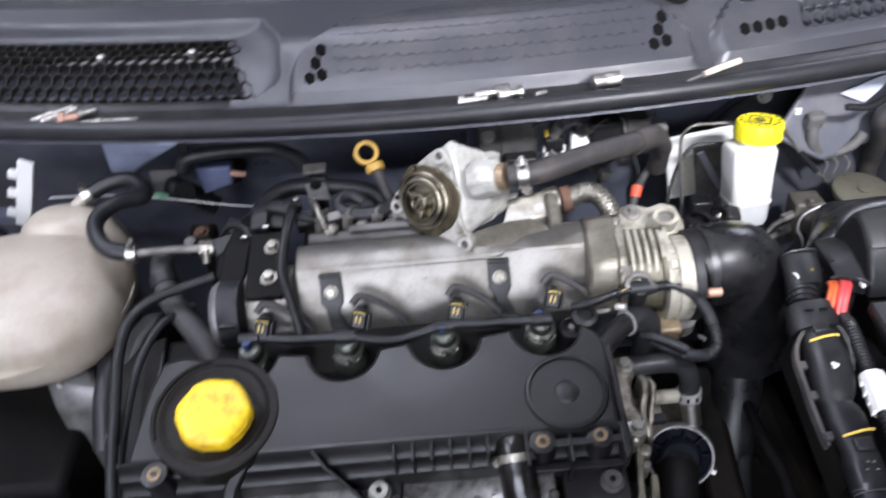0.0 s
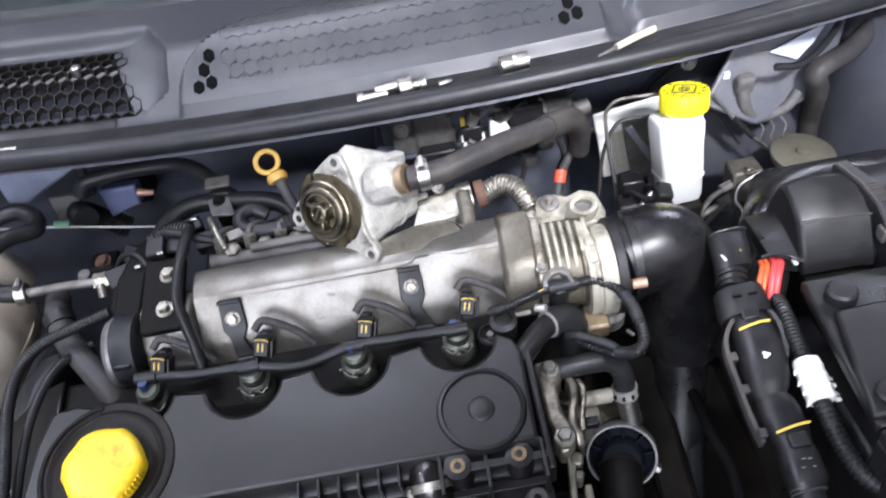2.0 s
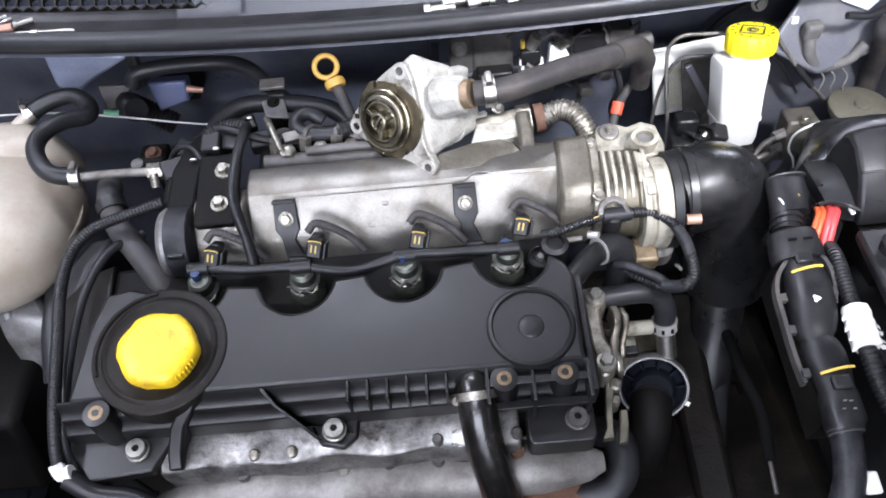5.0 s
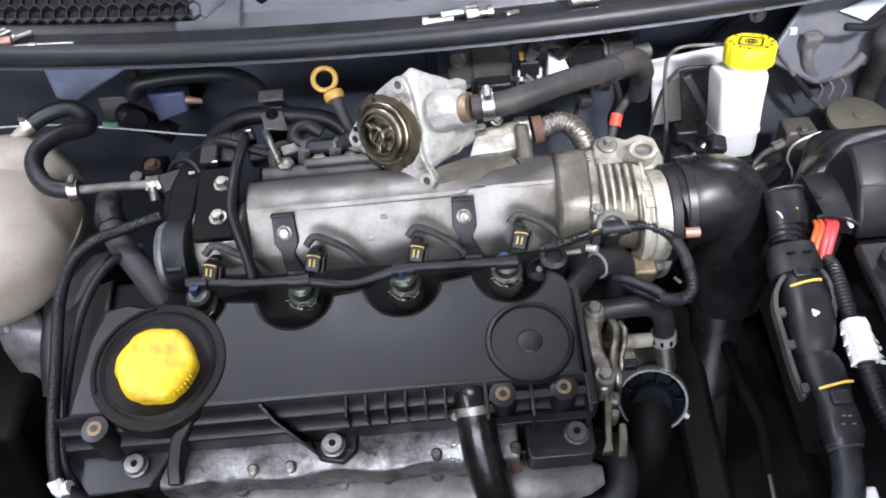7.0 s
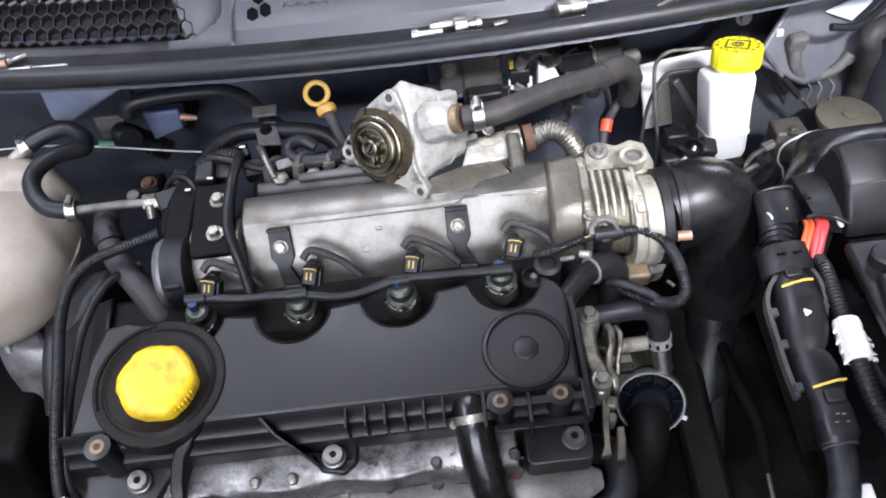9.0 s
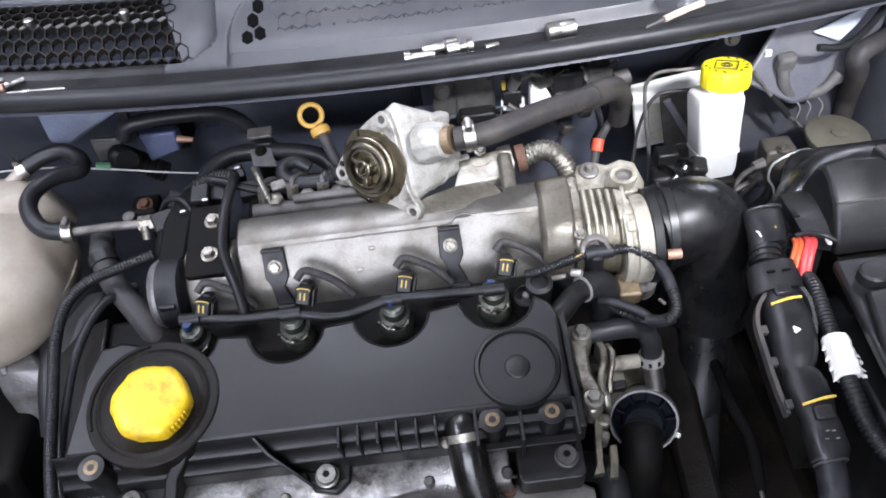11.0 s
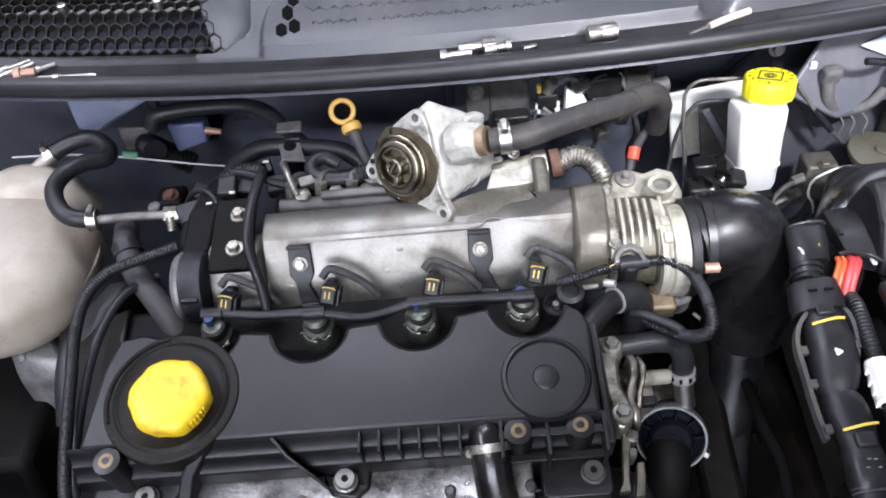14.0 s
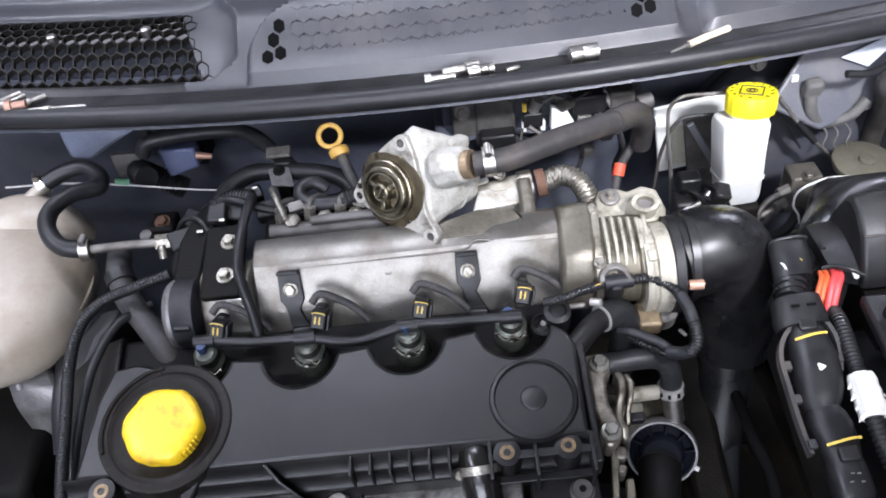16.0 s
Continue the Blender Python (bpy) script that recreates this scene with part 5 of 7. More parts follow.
loft(bm, [[V(x - w, y, z), V(x + w, y, z), V(x + w, y, z - 0.03), V(x - w, y, z - 0.03)] for x, y, z, w in ((-0.158, 0.140, -0.014, 0.013), (-0.154, 0.19, -0.010, 0.014), (-0.146, 0.225, -0.016, 0.014), (-0.138, 0.255, -0.03, 0.012))])
part("guard", bm, OILSHADE, guard, bevel=0.003)
part("sleeve", tube(B(), [V(-0.140, 0.232, -0.016), V(-0.120, 0.240, -0.014), V(-0.10, 0.236, -0.012)], 0.0085, 12, 6, 0.0008, 0.0035), BLACK, guard, "ribbed black sleeve")
part("stay", tube(B(), [V(-0.158, 0.17, -0.03), V(-0.158, 0.15, -0.07), V(-0.158, 0.11, -0.09)], 0.010, 10), BLACK, guard)

part("plug", box(B(), (-0.134, 0.222, -0.018), (0.018, 0.022, 0.02)), BLACK, guard, bevel=0.002)
jumble = thing("wiring_cluster", "oily black plugs and leads crowded behind the guard", "wiring")
for x, y, z, a, s in ((-0.172, 0.205, -0.030, 25, 0.026), (-0.118, 0.226, -0.022, -15, 0.020), (-0.090, 0.232, -0.030, 10, 0.022), (-0.165, 0.236, -0.040, -30, 0.024), (-0.110, 0.262, -0.040, 20, 0.020), (-0.068, 0.230, -0.034, -8, 0.018)):
    part("plug", box(B(), (0, 0, 0), (s, s * 0.8, s * 0.8), Matrix.Translation((x, y, z)) @ pose(0, 0, 0, 12, a / 3, a)), BLACK, jumble, bevel=0.002)
for pts, r in (([V(-0.16, 0.25, -0.04), V(-0.125, 0.235, -0.008), V(-0.085, 0.222, -0.014), V(-0.05, 0.226, -0.03)], 0.004), ([V(-0.185, 0.22, -0.04), V(-0.17, 0.225, -0.02), V(-0.15, 0.215, -0.012), V(-0.135, 0.19, -0.02)], 0.003)):
    part("lead", tube(B(), pts, r, 10), BLACK, jumble)
for x, y, z in ((-0.086, 0.223, -0.012), (-0.125, 0.206, -0.002), (-0.148, 0.20, -0.008), (-0.100, 0.252, -0.016)):
    part("bright_clip", box(B(), (x, y, z), (0.006, 0.003, 0.002)), STEEL, jumble, bevel=0.0005)

# coolant expansion tank with its hoses
tank = thing("expansion_tank", "yellowed translucent plastic coolant expansion tank", "coolant tank", CAR)
bm = B()
rings = []
for i in range(15):
    u = -1 + 2 * i / 14
    k = math.sqrt(max(0.0, 1 - abs(u) ** 2.6))
    rings.append([V(-0.398 + 0.112 * k * math.copysign(abs(math.cos(t)) ** 0.75, math.cos(t)), 0.500 + 0.10 * k * math.copysign(abs(math.sin(t)) ** 0.75, math.sin(t)), 0.836 + 0.060 * u) for t in (2 * math.pi * j / 40 for j in range(40))])
k0 = [[V(-0.398 + 0.02 * math.cos(2 * math.pi * j / 40), 0.5 + 0.02 * math.sin(2 * math.pi * j / 40), z) for j in range(40)] for z in (0.7765, 0.8955)]
rings[0], rings[-1] = k0
loft(bm, rings)
part("shell", bm, TANK, tank, "yellowed milky shell")
bm = lathe(B(), [(0.1145, 0.834), (0.1145, 0.838)], pose(-0.398, 0.5, 0), 48, lambda a: 1 - 0.06 * math.sin(a) ** 2)
part("weld_seam", bm, TANK, tank)
part("neck", loft(B(), [[V(-0.362 + a * k * math.cos(t) - 0.010 * h, 0.585 + b * k * math.sin(t), 0.84 + 0.055 * h) for t in (2 * math.pi * j / 32 for j in range(32))] for a, b, k, h in ((0.060, 0.045, 1.0, 0.0), (0.056, 0.042, 1.0, 0.45), (0.048, 0.036, 0.95, 0.75), (0.036, 0.028, 0.85, 0.95), (0.020, 0.016, 0.7, 1.02))]), TANK, tank, "moulded shoulder below the outlet")
part("filler_cap", lathe(B(), [(0.034, 0.885), (0.036, 0.893), (0.036, 0.913), (0.032, 0.918)], pose(-0.455, 0.49, 0), 36), BLUE, tank, "blue screw cap")
part("foot", box(B(), (-0.42, 0.52, 0.72), (0.08, 0.06, 0.12)), TANK, tank, bevel=0.01)
part("tank_bracket", box(B(), (-0.54, 0.52, 0.66), (0.20, 0.04, 0.05)), OILSHADE, tank)

th = thing("overflow_hose", "black rubber hose looping from the tank to a metal pipe", "coolant hose", CAR)
hp = [V(-0.349, 0.613, 0.896), V(-0.321, 0.624, 0.904), V(-0.298, 0.625, 0.906), V(-0.280, 0.612, 0.902), V(-0.277, 0.594, 0.900), V(-0.296, 0.575, 0.908), V(-0.310, 0.552, 0.908), V(-0.307, 0.526, 0.905), V(-0.290, 0.505, 0.897), V(-0.264, 0.504, 0.890)]
part("hose", tube(B(), hp, 0.0088, 14), RUBBER, th)
clamp(th, V(-0.267, 0.504, 0.890), V(-0.25, 0.505, 0.889), 0.0094, 0.009)
clamp(th, V(-0.345, 0.6145, 0.897), V(-0.33, 0.621, 0.902), 0.0094, 0.008)
part("spigot", cyl(B(), (-0.368, 0.600, 0.884), (-0.342, 0.616, 0.898), 0.0065), TANK, th)
part("metal_pipe", tube(B(), [V(-0.262, 0.504, 0.890), V(-0.225, 0.507, 0.888), V(-0.194, 0.509, 0.885), V(-0.165, 0.513, 0.883)], 0.0044), DULL, th, "bare metal pipe")
part("pipe_union", cyl(B(), (-0.200, 0.508, 0.8855), (-0.186, 0.510, 0.884), 0.0085, n=6), BOLT, th)
part("drop_bolt", cyl(B(), (-0.193, 0.503, 0.886), (-0.192, 0.495, 0.876), 0.0042), BOLT, th)
part("clip_washer", lathe(B(), [(0.006, 0), (0.006, 0.003), (0.003, 0.0045)], pose(-0.212, 0.520, 0.886, 20), 20), GRIME, th)

lug = thing("white_bracket", "chipped white plastic bracket behind the tank", "bracket", CAR)
part("strip", box(B(), (0, 0, 0), (0.017, 0.006, 0.090), pose(-0.418, 0.622, 0.901, 0, 23, 0)), LABEL, lug, bevel=0.001)
for z in (0.024, -0.002, -0.030):
    part("tooth", box(B(), (-0.012, 0, z), (0.012, 0.006, 0.010), pose(-0.418, 0.622, 0.901, 0, 23, 0)), LABEL, lug, bevel=0.001)
part("arm", box(B(), (-0.50, 0.635, 0.865), (0.12, 0.02, 0.012)), SHADE, lug)

lower = thing("radiator_hose", "grey-black rubber radiator hose behind the cam cover", "coolant hose")
part("hose", tube(B(), [V(-0.246, 0.21, -0.05), V(-0.238, 0.182, -0.042), V(-0.226, 0.155, -0.045), V(-0.207, 0.130, -0.05), V(-0.188, 0.104, -0.055), V(-0.180, 0.09, -0.065)], 0.0120, 16), DUSTY, lower)
part("collar", band(B(), V(-0.236, 0.178, -0.042), V(-0.226, 0.155, -0.045), 0.0130, 0.012), BLACK, lower)

cond = thing("wiring_conduit", "ribbed black wiring conduit along the engine's end", "conduit")
part("sleeve", tube(B(), [V(-0.178, 0.164, -0.022), V(-0.209, 0.152, -0.02), V(-0.238, 0.140, -0.02), V(-0.255, 0.117, -0.021), V(-0.258, 0.08, -0.022), V(-0.251, 0.026, -0.022), V(-0.244, -0.025, -0.022), V(-0.238, -0.062, -0.026), V(-0.236, -0.078, -0.036)], 0.0050, 10, 6, 0.0005, 0.0030), BLACK, cond)
part("tape_end", tube(B(), [V(-0.238, -0.073, -0.031), V(-0.234, -0.080, -0.036), V(-0.226, -0.079, -0.035)], 0.0062, 9, 3), WHITE, cond, "torn white tape end")
part("tail", tube(B(), [V(-0.232, -0.082, -0.04), V(-0.210, -0.094, -0.05), V(-0.185, -0.098, -0.055), V(-0.16, -0.11, -0.06)], 0.0085, 10), BLACK, cond)
part("cable", tube(B(), [V(-0.205, 0.150, -0.05), V(-0.228, 0.124, -0.036), V(-0.242, 0.084, -0.034), V(-0.2465, 0.040, -0.036), V(-0.2450, -0.010, -0.038), V(-0.2400, -0.049, -0.042), V(-0.226, -0.082, -0.052)], 0.0042), RUBBER, cond, "smooth black hose")

timing = thing("timing_cover", "dusty dark plastic timing belt cover at the engine's end", "timing cover")
bm = loft(B(), [[V(x0, y, z0), V(x1, y, z1), V(x1, y, -0.40), V(x0 + 0.02, y, -0.40)] for y, x0, z0, x1, z1 in ((-0.060, -0.248, -0.060, -0.222, -0.052), (-0.030, -0.262, -0.062, -0.220, -0.048), (0.006, -0.274, -0.064, -0.222, -0.046), (0.050, -0.282, -0.066, -0.224, -0.045), (0.092, -0.286, -0.070, -0.226, -0.046), (0.120, -0.280, -0.078, -0.228, -0.052))])
part("housing", bm, COVER, timing, "smooth dark sloping cover", bevel=0.006, sharp=50)
part("upper_shell", loft(B(), [[V(x0, y, z), V(x0 + 0.022, y, z + 0.004), V(x0 + 0.030, y, z - 0.004), V(x0 + 0.030, y, -0.14), V(x0, y, -0.14)] for x0, y, z in ((-0.286, 0.060, -0.074), (-0.290, 0.095, -0.070), (-0.284, 0.130, -0.070), (-0.268, 0.165, -0.076))]), BLACK, timing, "black upper shell", bevel=0.004, sharp=50)
for x, y, z in ((-0.268, 0.022, -0.063), (-0.240, -0.052, -0.055)):
    part("bolt", hexhead(B(), Matrix.Translation((x, y, z)), 0.0045, 0.004), GRIME, timing)
air = thing("engine_mount", "dirty black engine mount and hose beside the timing cover", "engine mount", CAR)
part("arm", loft(B(), [[V(x0 + dx, y, z0), V(x0 + dx + 0.020, y, z0 + 0.012), V(x0 + dx + 0.050, y, z0 + 0.006), V(x0 + dx + 0.062, y, z0 - 0.03), V(x0 + dx + 0.050, y, z0 - 0.10), V(x0 + dx, y, z0 - 0.10)] for y, x0, z0, dx in ((0.485, -0.392, 0.775, 0.0), (0.460, -0.388, 0.785, 0.0), (0.440, -0.380, 0.780, 0.004), (0.425, -0.374, 0.774, 0.006), (0.418, -0.370, 0.755, 0.004))]), MOUNTALU, air, "rounded dirty aluminium mount arm", bevel=0.006, sharp=60)
part("strap", tube(B(), [V(-0.375, 0.475, 0.792), V(-0.364, 0.458, 0.798), V(-0.360, 0.440, 0.790), V(-0.356, 0.428, 0.780)], 0.0060, 12), MOUNTALU, air, "raised casting rib")
part("carrier", loft(B(), [[V(x, y, z) for y, z in ((0.33, 0.62), (0.345, 0.725), (0.49, 0.735), (0.50, 0.62))] for x in (-0.62, -0.46, -0.35)]), OILSHADE, air, "black mount carrier", bevel=0.01)
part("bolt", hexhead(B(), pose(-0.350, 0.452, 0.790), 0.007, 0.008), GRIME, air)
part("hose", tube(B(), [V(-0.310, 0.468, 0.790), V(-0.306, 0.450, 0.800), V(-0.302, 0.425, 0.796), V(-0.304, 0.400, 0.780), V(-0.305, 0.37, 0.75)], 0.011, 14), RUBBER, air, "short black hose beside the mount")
part("fat_hose", tube(B(), [V(-0.56, 0.22, 0.72), V(-0.45, 0.235, 0.745), V(-0.38, 0.23, 0.75), V(-0.34, 0.20, 0.73), V(-0.33, 0.15, 0.69)], 0.026, 18), OILSHADE, air, "fat black hose")


rb = thing("rusty_bolt", "rusty bolt head on a black bracket beside the metal pipe", "bolt", CAR)
part("bracket", box(B(), (-0.222, 0.585, 0.842), (0.03, 0.03, 0.025)), OILSHADE, rb, bevel=0.004)
part("head", hexhead(B(), pose(-0.220, 0.580, 0.855, 20), 0.006, 0.006), RUST, rb)
part("stand", box(B(), (-0.222, 0.60, 0.79), (0.016, 0.02, 0.10)), OILSHADE, rb)

# cable and small parts in the left rear corner
cable = thing("bonnet_cable", "thin pale control cable stretched across the corner", "cable", CAR)
part("wire", tube(B(), [V(-0.40, 0.635, 0.885), V(-0.335, 0.64, 0.878), V(-0.278, 0.648, 0.862), V(-0.20, 0.66, 0.835), V(-0.15, 0.67, 0.82)], 0.0011, 8), LABEL, cable)
part("clip", cyl(B(), (-0.287, 0.650, 0.866), (-0.272, 0.652, 0.862), 0.0042), GREEN, cable, "green plastic clip")
conn = thing("blue_connector", "navy blue plastic connector against the bulkhead", "connector", CAR)
part("shell", prism(B(), [(-0.022, 0.016), (0.022, 0.015), (0.022, -0.010), (-0.016, -0.020)], -0.012, 0.012, Matrix.Translation((-0.229, 0.712, 0.848)) @ pose(0, 0, 0, 78, 0, 0)), NAVY, conn, bevel=0.003)
part("terminal", cyl(B(), (-0.208, 0.706, 0.853), (-0.190, 0.706, 0.849), 0.0048, 0.003), PINK, conn, "copper terminal")
part("bracket", box(B(), (-0.232, 0.755, 0.83), (0.05, 0.04, 0.02)), OILSHADE, conn)
tubeb = thing("black_elbow", "black corrugated elbow below the bulkhead", "hose", CAR)
part("elbow", tube(B(), [V(-0.255, 0.66, 0.86), V(-0.275, 0.69, 0.85), V(-0.272, 0.71, 0.83), V(-0.24, 0.715, 0.80)], 0.013, 12, 6, 0.0012, 0.005), BLACK, tubeb)
part("stub", box(B(), (-0.247, 0.684, 0.898), (0.012, 0.012, 0.044)), BLACK, tubeb, bevel=0.003)
part("bracket", prism(B(), [(-0.02, 0.014), (0.016, 0.012), (0.014, -0.010), (-0.018, -0.018)], -0.004, 0.004, Matrix.Translation((-0.285, 0.698, 0.858)) @ pose(0, 0, 0, 78, 0, 0)), GRIME, tubeb, "dusty grey tab", bevel=0.002)

# relays and plugs hanging on the bulkhead
rel = thing("relay_bracket", "dusty black relays and plugs on a bulkhead bracket", "relay", CAR)
part("plate", box(B(), (0.114, 0.664, 0.897), (0.026, 0.006, 0.062)), GRIME, rel, bevel=0.002)
part("bolt", hexhead(B(), pose(0.113, 0.660, 0.899, 70), 0.006, 0.006), DULL, rel)
part("housing", box(B(), (0.149, 0.672, 0.885), (0.046, 0.02, 0.075)), GRIME, rel, "dusty black control housing", bevel=0.004)
part("housing_foot", box(B(), (0.150, 0.655, 0.858), (0.040, 0.02, 0.030)), BLACK, rel, bevel=0.003)
part("plug_lock", box(B(), (0.181, 0.655, 0.900), (0.005, 0.006, 0.010)), YTAPE, rel, "yellow plug lock", bevel=0.001)
part("grey_plug", cyl(B(), (0.190, 0.658, 0.894), (0.197, 0.655, 0.908), 0.007, n=14), DULL, rel)
part("relay", box(B(), (0.190, 0.660, 0.883), (0.022, 0.016, 0.018)), BLACK, rel, bevel=0.002)
for x in (0.180, 0.201):
    part("terminal", box(B(), (x, 0.655, 0.875), (0.005, 0.004, 0.012)), LABEL, rel)
part("cream_plug", prism(B(), [(-0.014, -0.013), (0.014, -0.009), (0.006, 0.008), (-0.012, 0.016)], -0.008, 0.008, Matrix.Translation((0.223, 0.660, 0.879)) @ pose(0, 0, 0, 80, 0, 0)), LABEL, rel, "dirty white plug body", bevel=0.002)
part("silver_plug", cyl(B(), (0.222, 0.655, 0.896), (0.230, 0.648, 0.905), 0.007, n=12), STEEL, rel)
part("relay", box(B(), (0.252, 0.662, 0.896), (0.036, 0.025, 0.024)), BLACK, rel, "long black relay", bevel=0.003)
part("foot_clip", box(B(), (0.246, 0.652, 0.880), (0.014, 0.008, 0.008)), DULL, rel, bevel=0.001)
part("stay", box(B(), (0, 0, 0), (0.007, 0.006, 0.036), pose(0.276, 0.656, 0.893, -10, -33, 0)), DULL, rel, bevel=0.001)
part("valve", box(B(), (0.288, 0.664, 0.896), (0.028, 0.025, 0.022)), GRIME, rel, "dusty grey valve", bevel=0.003)
part("solenoid", cyl(B(), (0.304, 0.655, 0.888), (0.320, 0.66, 0.889), 0.0095), GRIME, rel)
part("backplate", box(B(), (0.20, 0.690, 0.890), (0.22, 0.006, 0.05)), SHADE, rel, bevel=0.002)
part("ledge", box(B(), (0.20, 0.70, 0.862), (0.24, 0.07, 0.010)), SHADE, rel, bevel=0.002)
for x0, y0, z0, dx, dz, mat_ in ((0.205, 0.652, 0.905, 0.012, 0.010, DULL), (0.212, 0.654, 0.908, -0.014, 0.012, DUSTY), (0.296, 0.655, 0.905, 0.012, 0.010, DUSTY), (0.178, 0.652, 0.875, -0.012, -0.02, DUSTY), (0.237, 0.650, 0.905, 0.016, 0.010, DUSTY), (0.262, 0.650, 0.883, 0.014, -0.016, DULL), (0.165, 0.655, 0.91, 0.02, 0.008, DUSTY)):
    part("wire", tube(B(), [V(x0, y0, z0), V(x0 + 0.5 * dx, y0 - 0.006, z0 + dz), V(x0 + dx, y0 + 0.005, z0 + 0.3 * dz), V(x0 + 1.2 * dx, y0 + 0.02, z0 - 0.03)], 0.0016, 6), mat_, rel)
part("firewall_nut", hexhead(B(), pose(0.429, 0.650, 0.925, 80), 0.006, 0.007), GRIME, rel)

loom2 = thing("bulkhead_harness", "dusty grey wires and taped harness below the bulkhead relays", "wiring harness", CAR)
for k, (pts, r, mat_) in enumerate((
        ([V(0.165, 0.655, 0.862), V(0.20, 0.645, 0.856), V(0.24, 0.642, 0.862), V(0.29, 0.648, 0.868), V(0.325, 0.655, 0.86)], 0.0048, TAPE),
        ([V(0.185, 0.650, 0.878), V(0.205, 0.640, 0.866), V(0.222, 0.640, 0.86), V(0.235, 0.65, 0.845)], 0.0022, DULL),
        ([V(0.228, 0.650, 0.872), V(0.240, 0.640, 0.868), V(0.262, 0.640, 0.872), V(0.275, 0.652, 0.882)], 0.0018, DUSTY),
        ([V(0.262, 0.652, 0.885), V(0.278, 0.642, 0.876), V(0.296, 0.645, 0.872), V(0.310, 0.655, 0.88)], 0.0022, DUSTY),
        ([V(0.20, 0.655, 0.903), V(0.208, 0.648, 0.912), V(0.219, 0.650, 0.910), V(0.226, 0.655, 0.90)], 0.0018, DULL),
        ([V(0.238, 0.655, 0.855), V(0.244, 0.648, 0.838), V(0.240, 0.645, 0.82), V(0.232, 0.65, 0.80)], 0.0030, DUSTY),
        ([V(0.285, 0.652, 0.86), V(0.288, 0.642, 0.84), V(0.280, 0.64, 0.82), V(0.285, 0.65, 0.79)], 0.0035, TAPE))):
    part("wire", tube(B(), pts, r, 8), mat_, loom2)
for x, z in ((0.205, 0.855), (0.268, 0.864), (0.248, 0.846)):
    part("plug", box(B(), (0, 0, 0), (0.014, 0.012, 0.011), pose(x, 0.638, z, 10, 15, 20)), GRIME, loom2, bevel=0.002)

# brake fluid reservoir, servo and pipes
res = thing("brake_fluid_reservoir", "white plastic brake fluid reservoir with a yellow screw cap", "reservoir", CAR)
RV = Matrix.Translation((0.4020, 0.585, 0.80)) @ pose(0, 0, 0, -9, -2, 4) @ Matrix.Translation((0, 0, -0.80))
bm = loft(B(), [[RV @ V(cx + x, y, z) for x, y in rrect(-a, -b, a, b, 0.008)] for z, a, b, cx in ((0.8305, 0.0222, 0.0206, 0), (0.834, 0.0230, 0.0212, 0), (0.860, 0.0234, 0.0218, 0.0004), (0.884, 0.0246, 0.0225, 0.0012), (0.890, 0.0246, 0.0225, 0.0014), (0.8945, 0.0230, 0.0212, 0.0012), (0.8965, 0.0190, 0.0185, 0.0018))])
part("upper_shell", bm, MILK, res, "white milky shell", bevel=0.0008, sharp=60)
bm = loft(B(), [[RV @ V(x * k, y * k, z) for x, y in rrect(-0.0220, -0.0205, 0.0220, 0.0205, 0.008)] for z, k in ((0.797, 0.78), (0.802, 0.88), (0.808, 0.95), (0.8285, 1.0))])
part("lower_shell", bm, MILKLOW, res, "slightly cloudier lower half", sharp=60)
bm = loft(B(), [[RV @ V(x, y, z) for x, y in rrect(-0.0236, -0.0218, 0.0236, 0.0218, 0.008)] for z in (0.8285, 0.8312)])
part("seam", bm, MILK, res)
part("hook", box(B(), (0.0232, 0.004, 0.845), (0.004, 0.008, 0.010), RV), MILK, res, "small moulded hook", bevel=0.0014)
part("neck", lathe(B(), [(0.0195, 0.892), (0.0215, 0.910)], Matrix.Translation((0.4015, 0.582, 0.80)) @ pose(0, 0, 0, -9, 3, 4) @ Matrix.Translation((0.003, 0.004, -0.80)), 32), MILK, res)
RC = Matrix.Translation((0.4015, 0.582, 0.80)) @ pose(0, 0, 0, -9, 2, 4) @ Matrix.Translation((0.0050, 0.005, -0.797))
knurl = lambda a: 1 + 0.018 * (1 if math.sin(20 * a) > 0 else -0.4)
cap2 = part("cap", lathe(B(), [(0.0245, 0.898), (0.0252, 0.900), (0.0252, 0.916), (0.0244, 0.9185), (0.0225, 0.9195), (0.0212, 0.9190), (0.004, 0.9192)], RC, 80, knurl), LEMON, res, "lemon yellow screw cap")
INK = surf("dark_print", (0.05, 0.045, 0.01), 0.5)
bm = B()
for k in range(4):
    a0, a1 = math.pi / 2 * k + 0.25, math.pi / 2 * (k + 1) + 0.25
    p, q = V(0.0155 * math.cos(a0), 0.0155 * math.sin(a0), 0.9196), V(0.0155 * math.cos(a1), 0.0155 * math.sin(a1), 0.9196)
    cyl(bm, RC @ p, RC @ q, 0.0007, n=6)
for r in (0.0055, 0.0028):
    tube(bm, [RC @ V(r * math.cos(a), r * math.sin(a), 0.9196) for a in (2 * math.pi * i / 20 for i in range(21))], 0.0006, 6, 1)
for k in range(14):
    a = 2 * math.pi * k / 14 + 0.1
    if k % 7 != 3:
        p, q = V(0.0185 * math.cos(a), 0.0185 * math.sin(a), 0.9194), V(0.0215 * math.cos(a + 0.12), 0.0215 * math.sin(a + 0.12), 0.9194)
        cyl(bm, RC @ p, RC @ q, 0.0006, n=5)
part("warning_print", bm, INK, cap2, "dark printed diamond and small bars")
part("mount", box(B(), (0.404, 0.580, 0.783), (0.034, 0.04, 0.04)), OILSHADE, res, bevel=0.004)
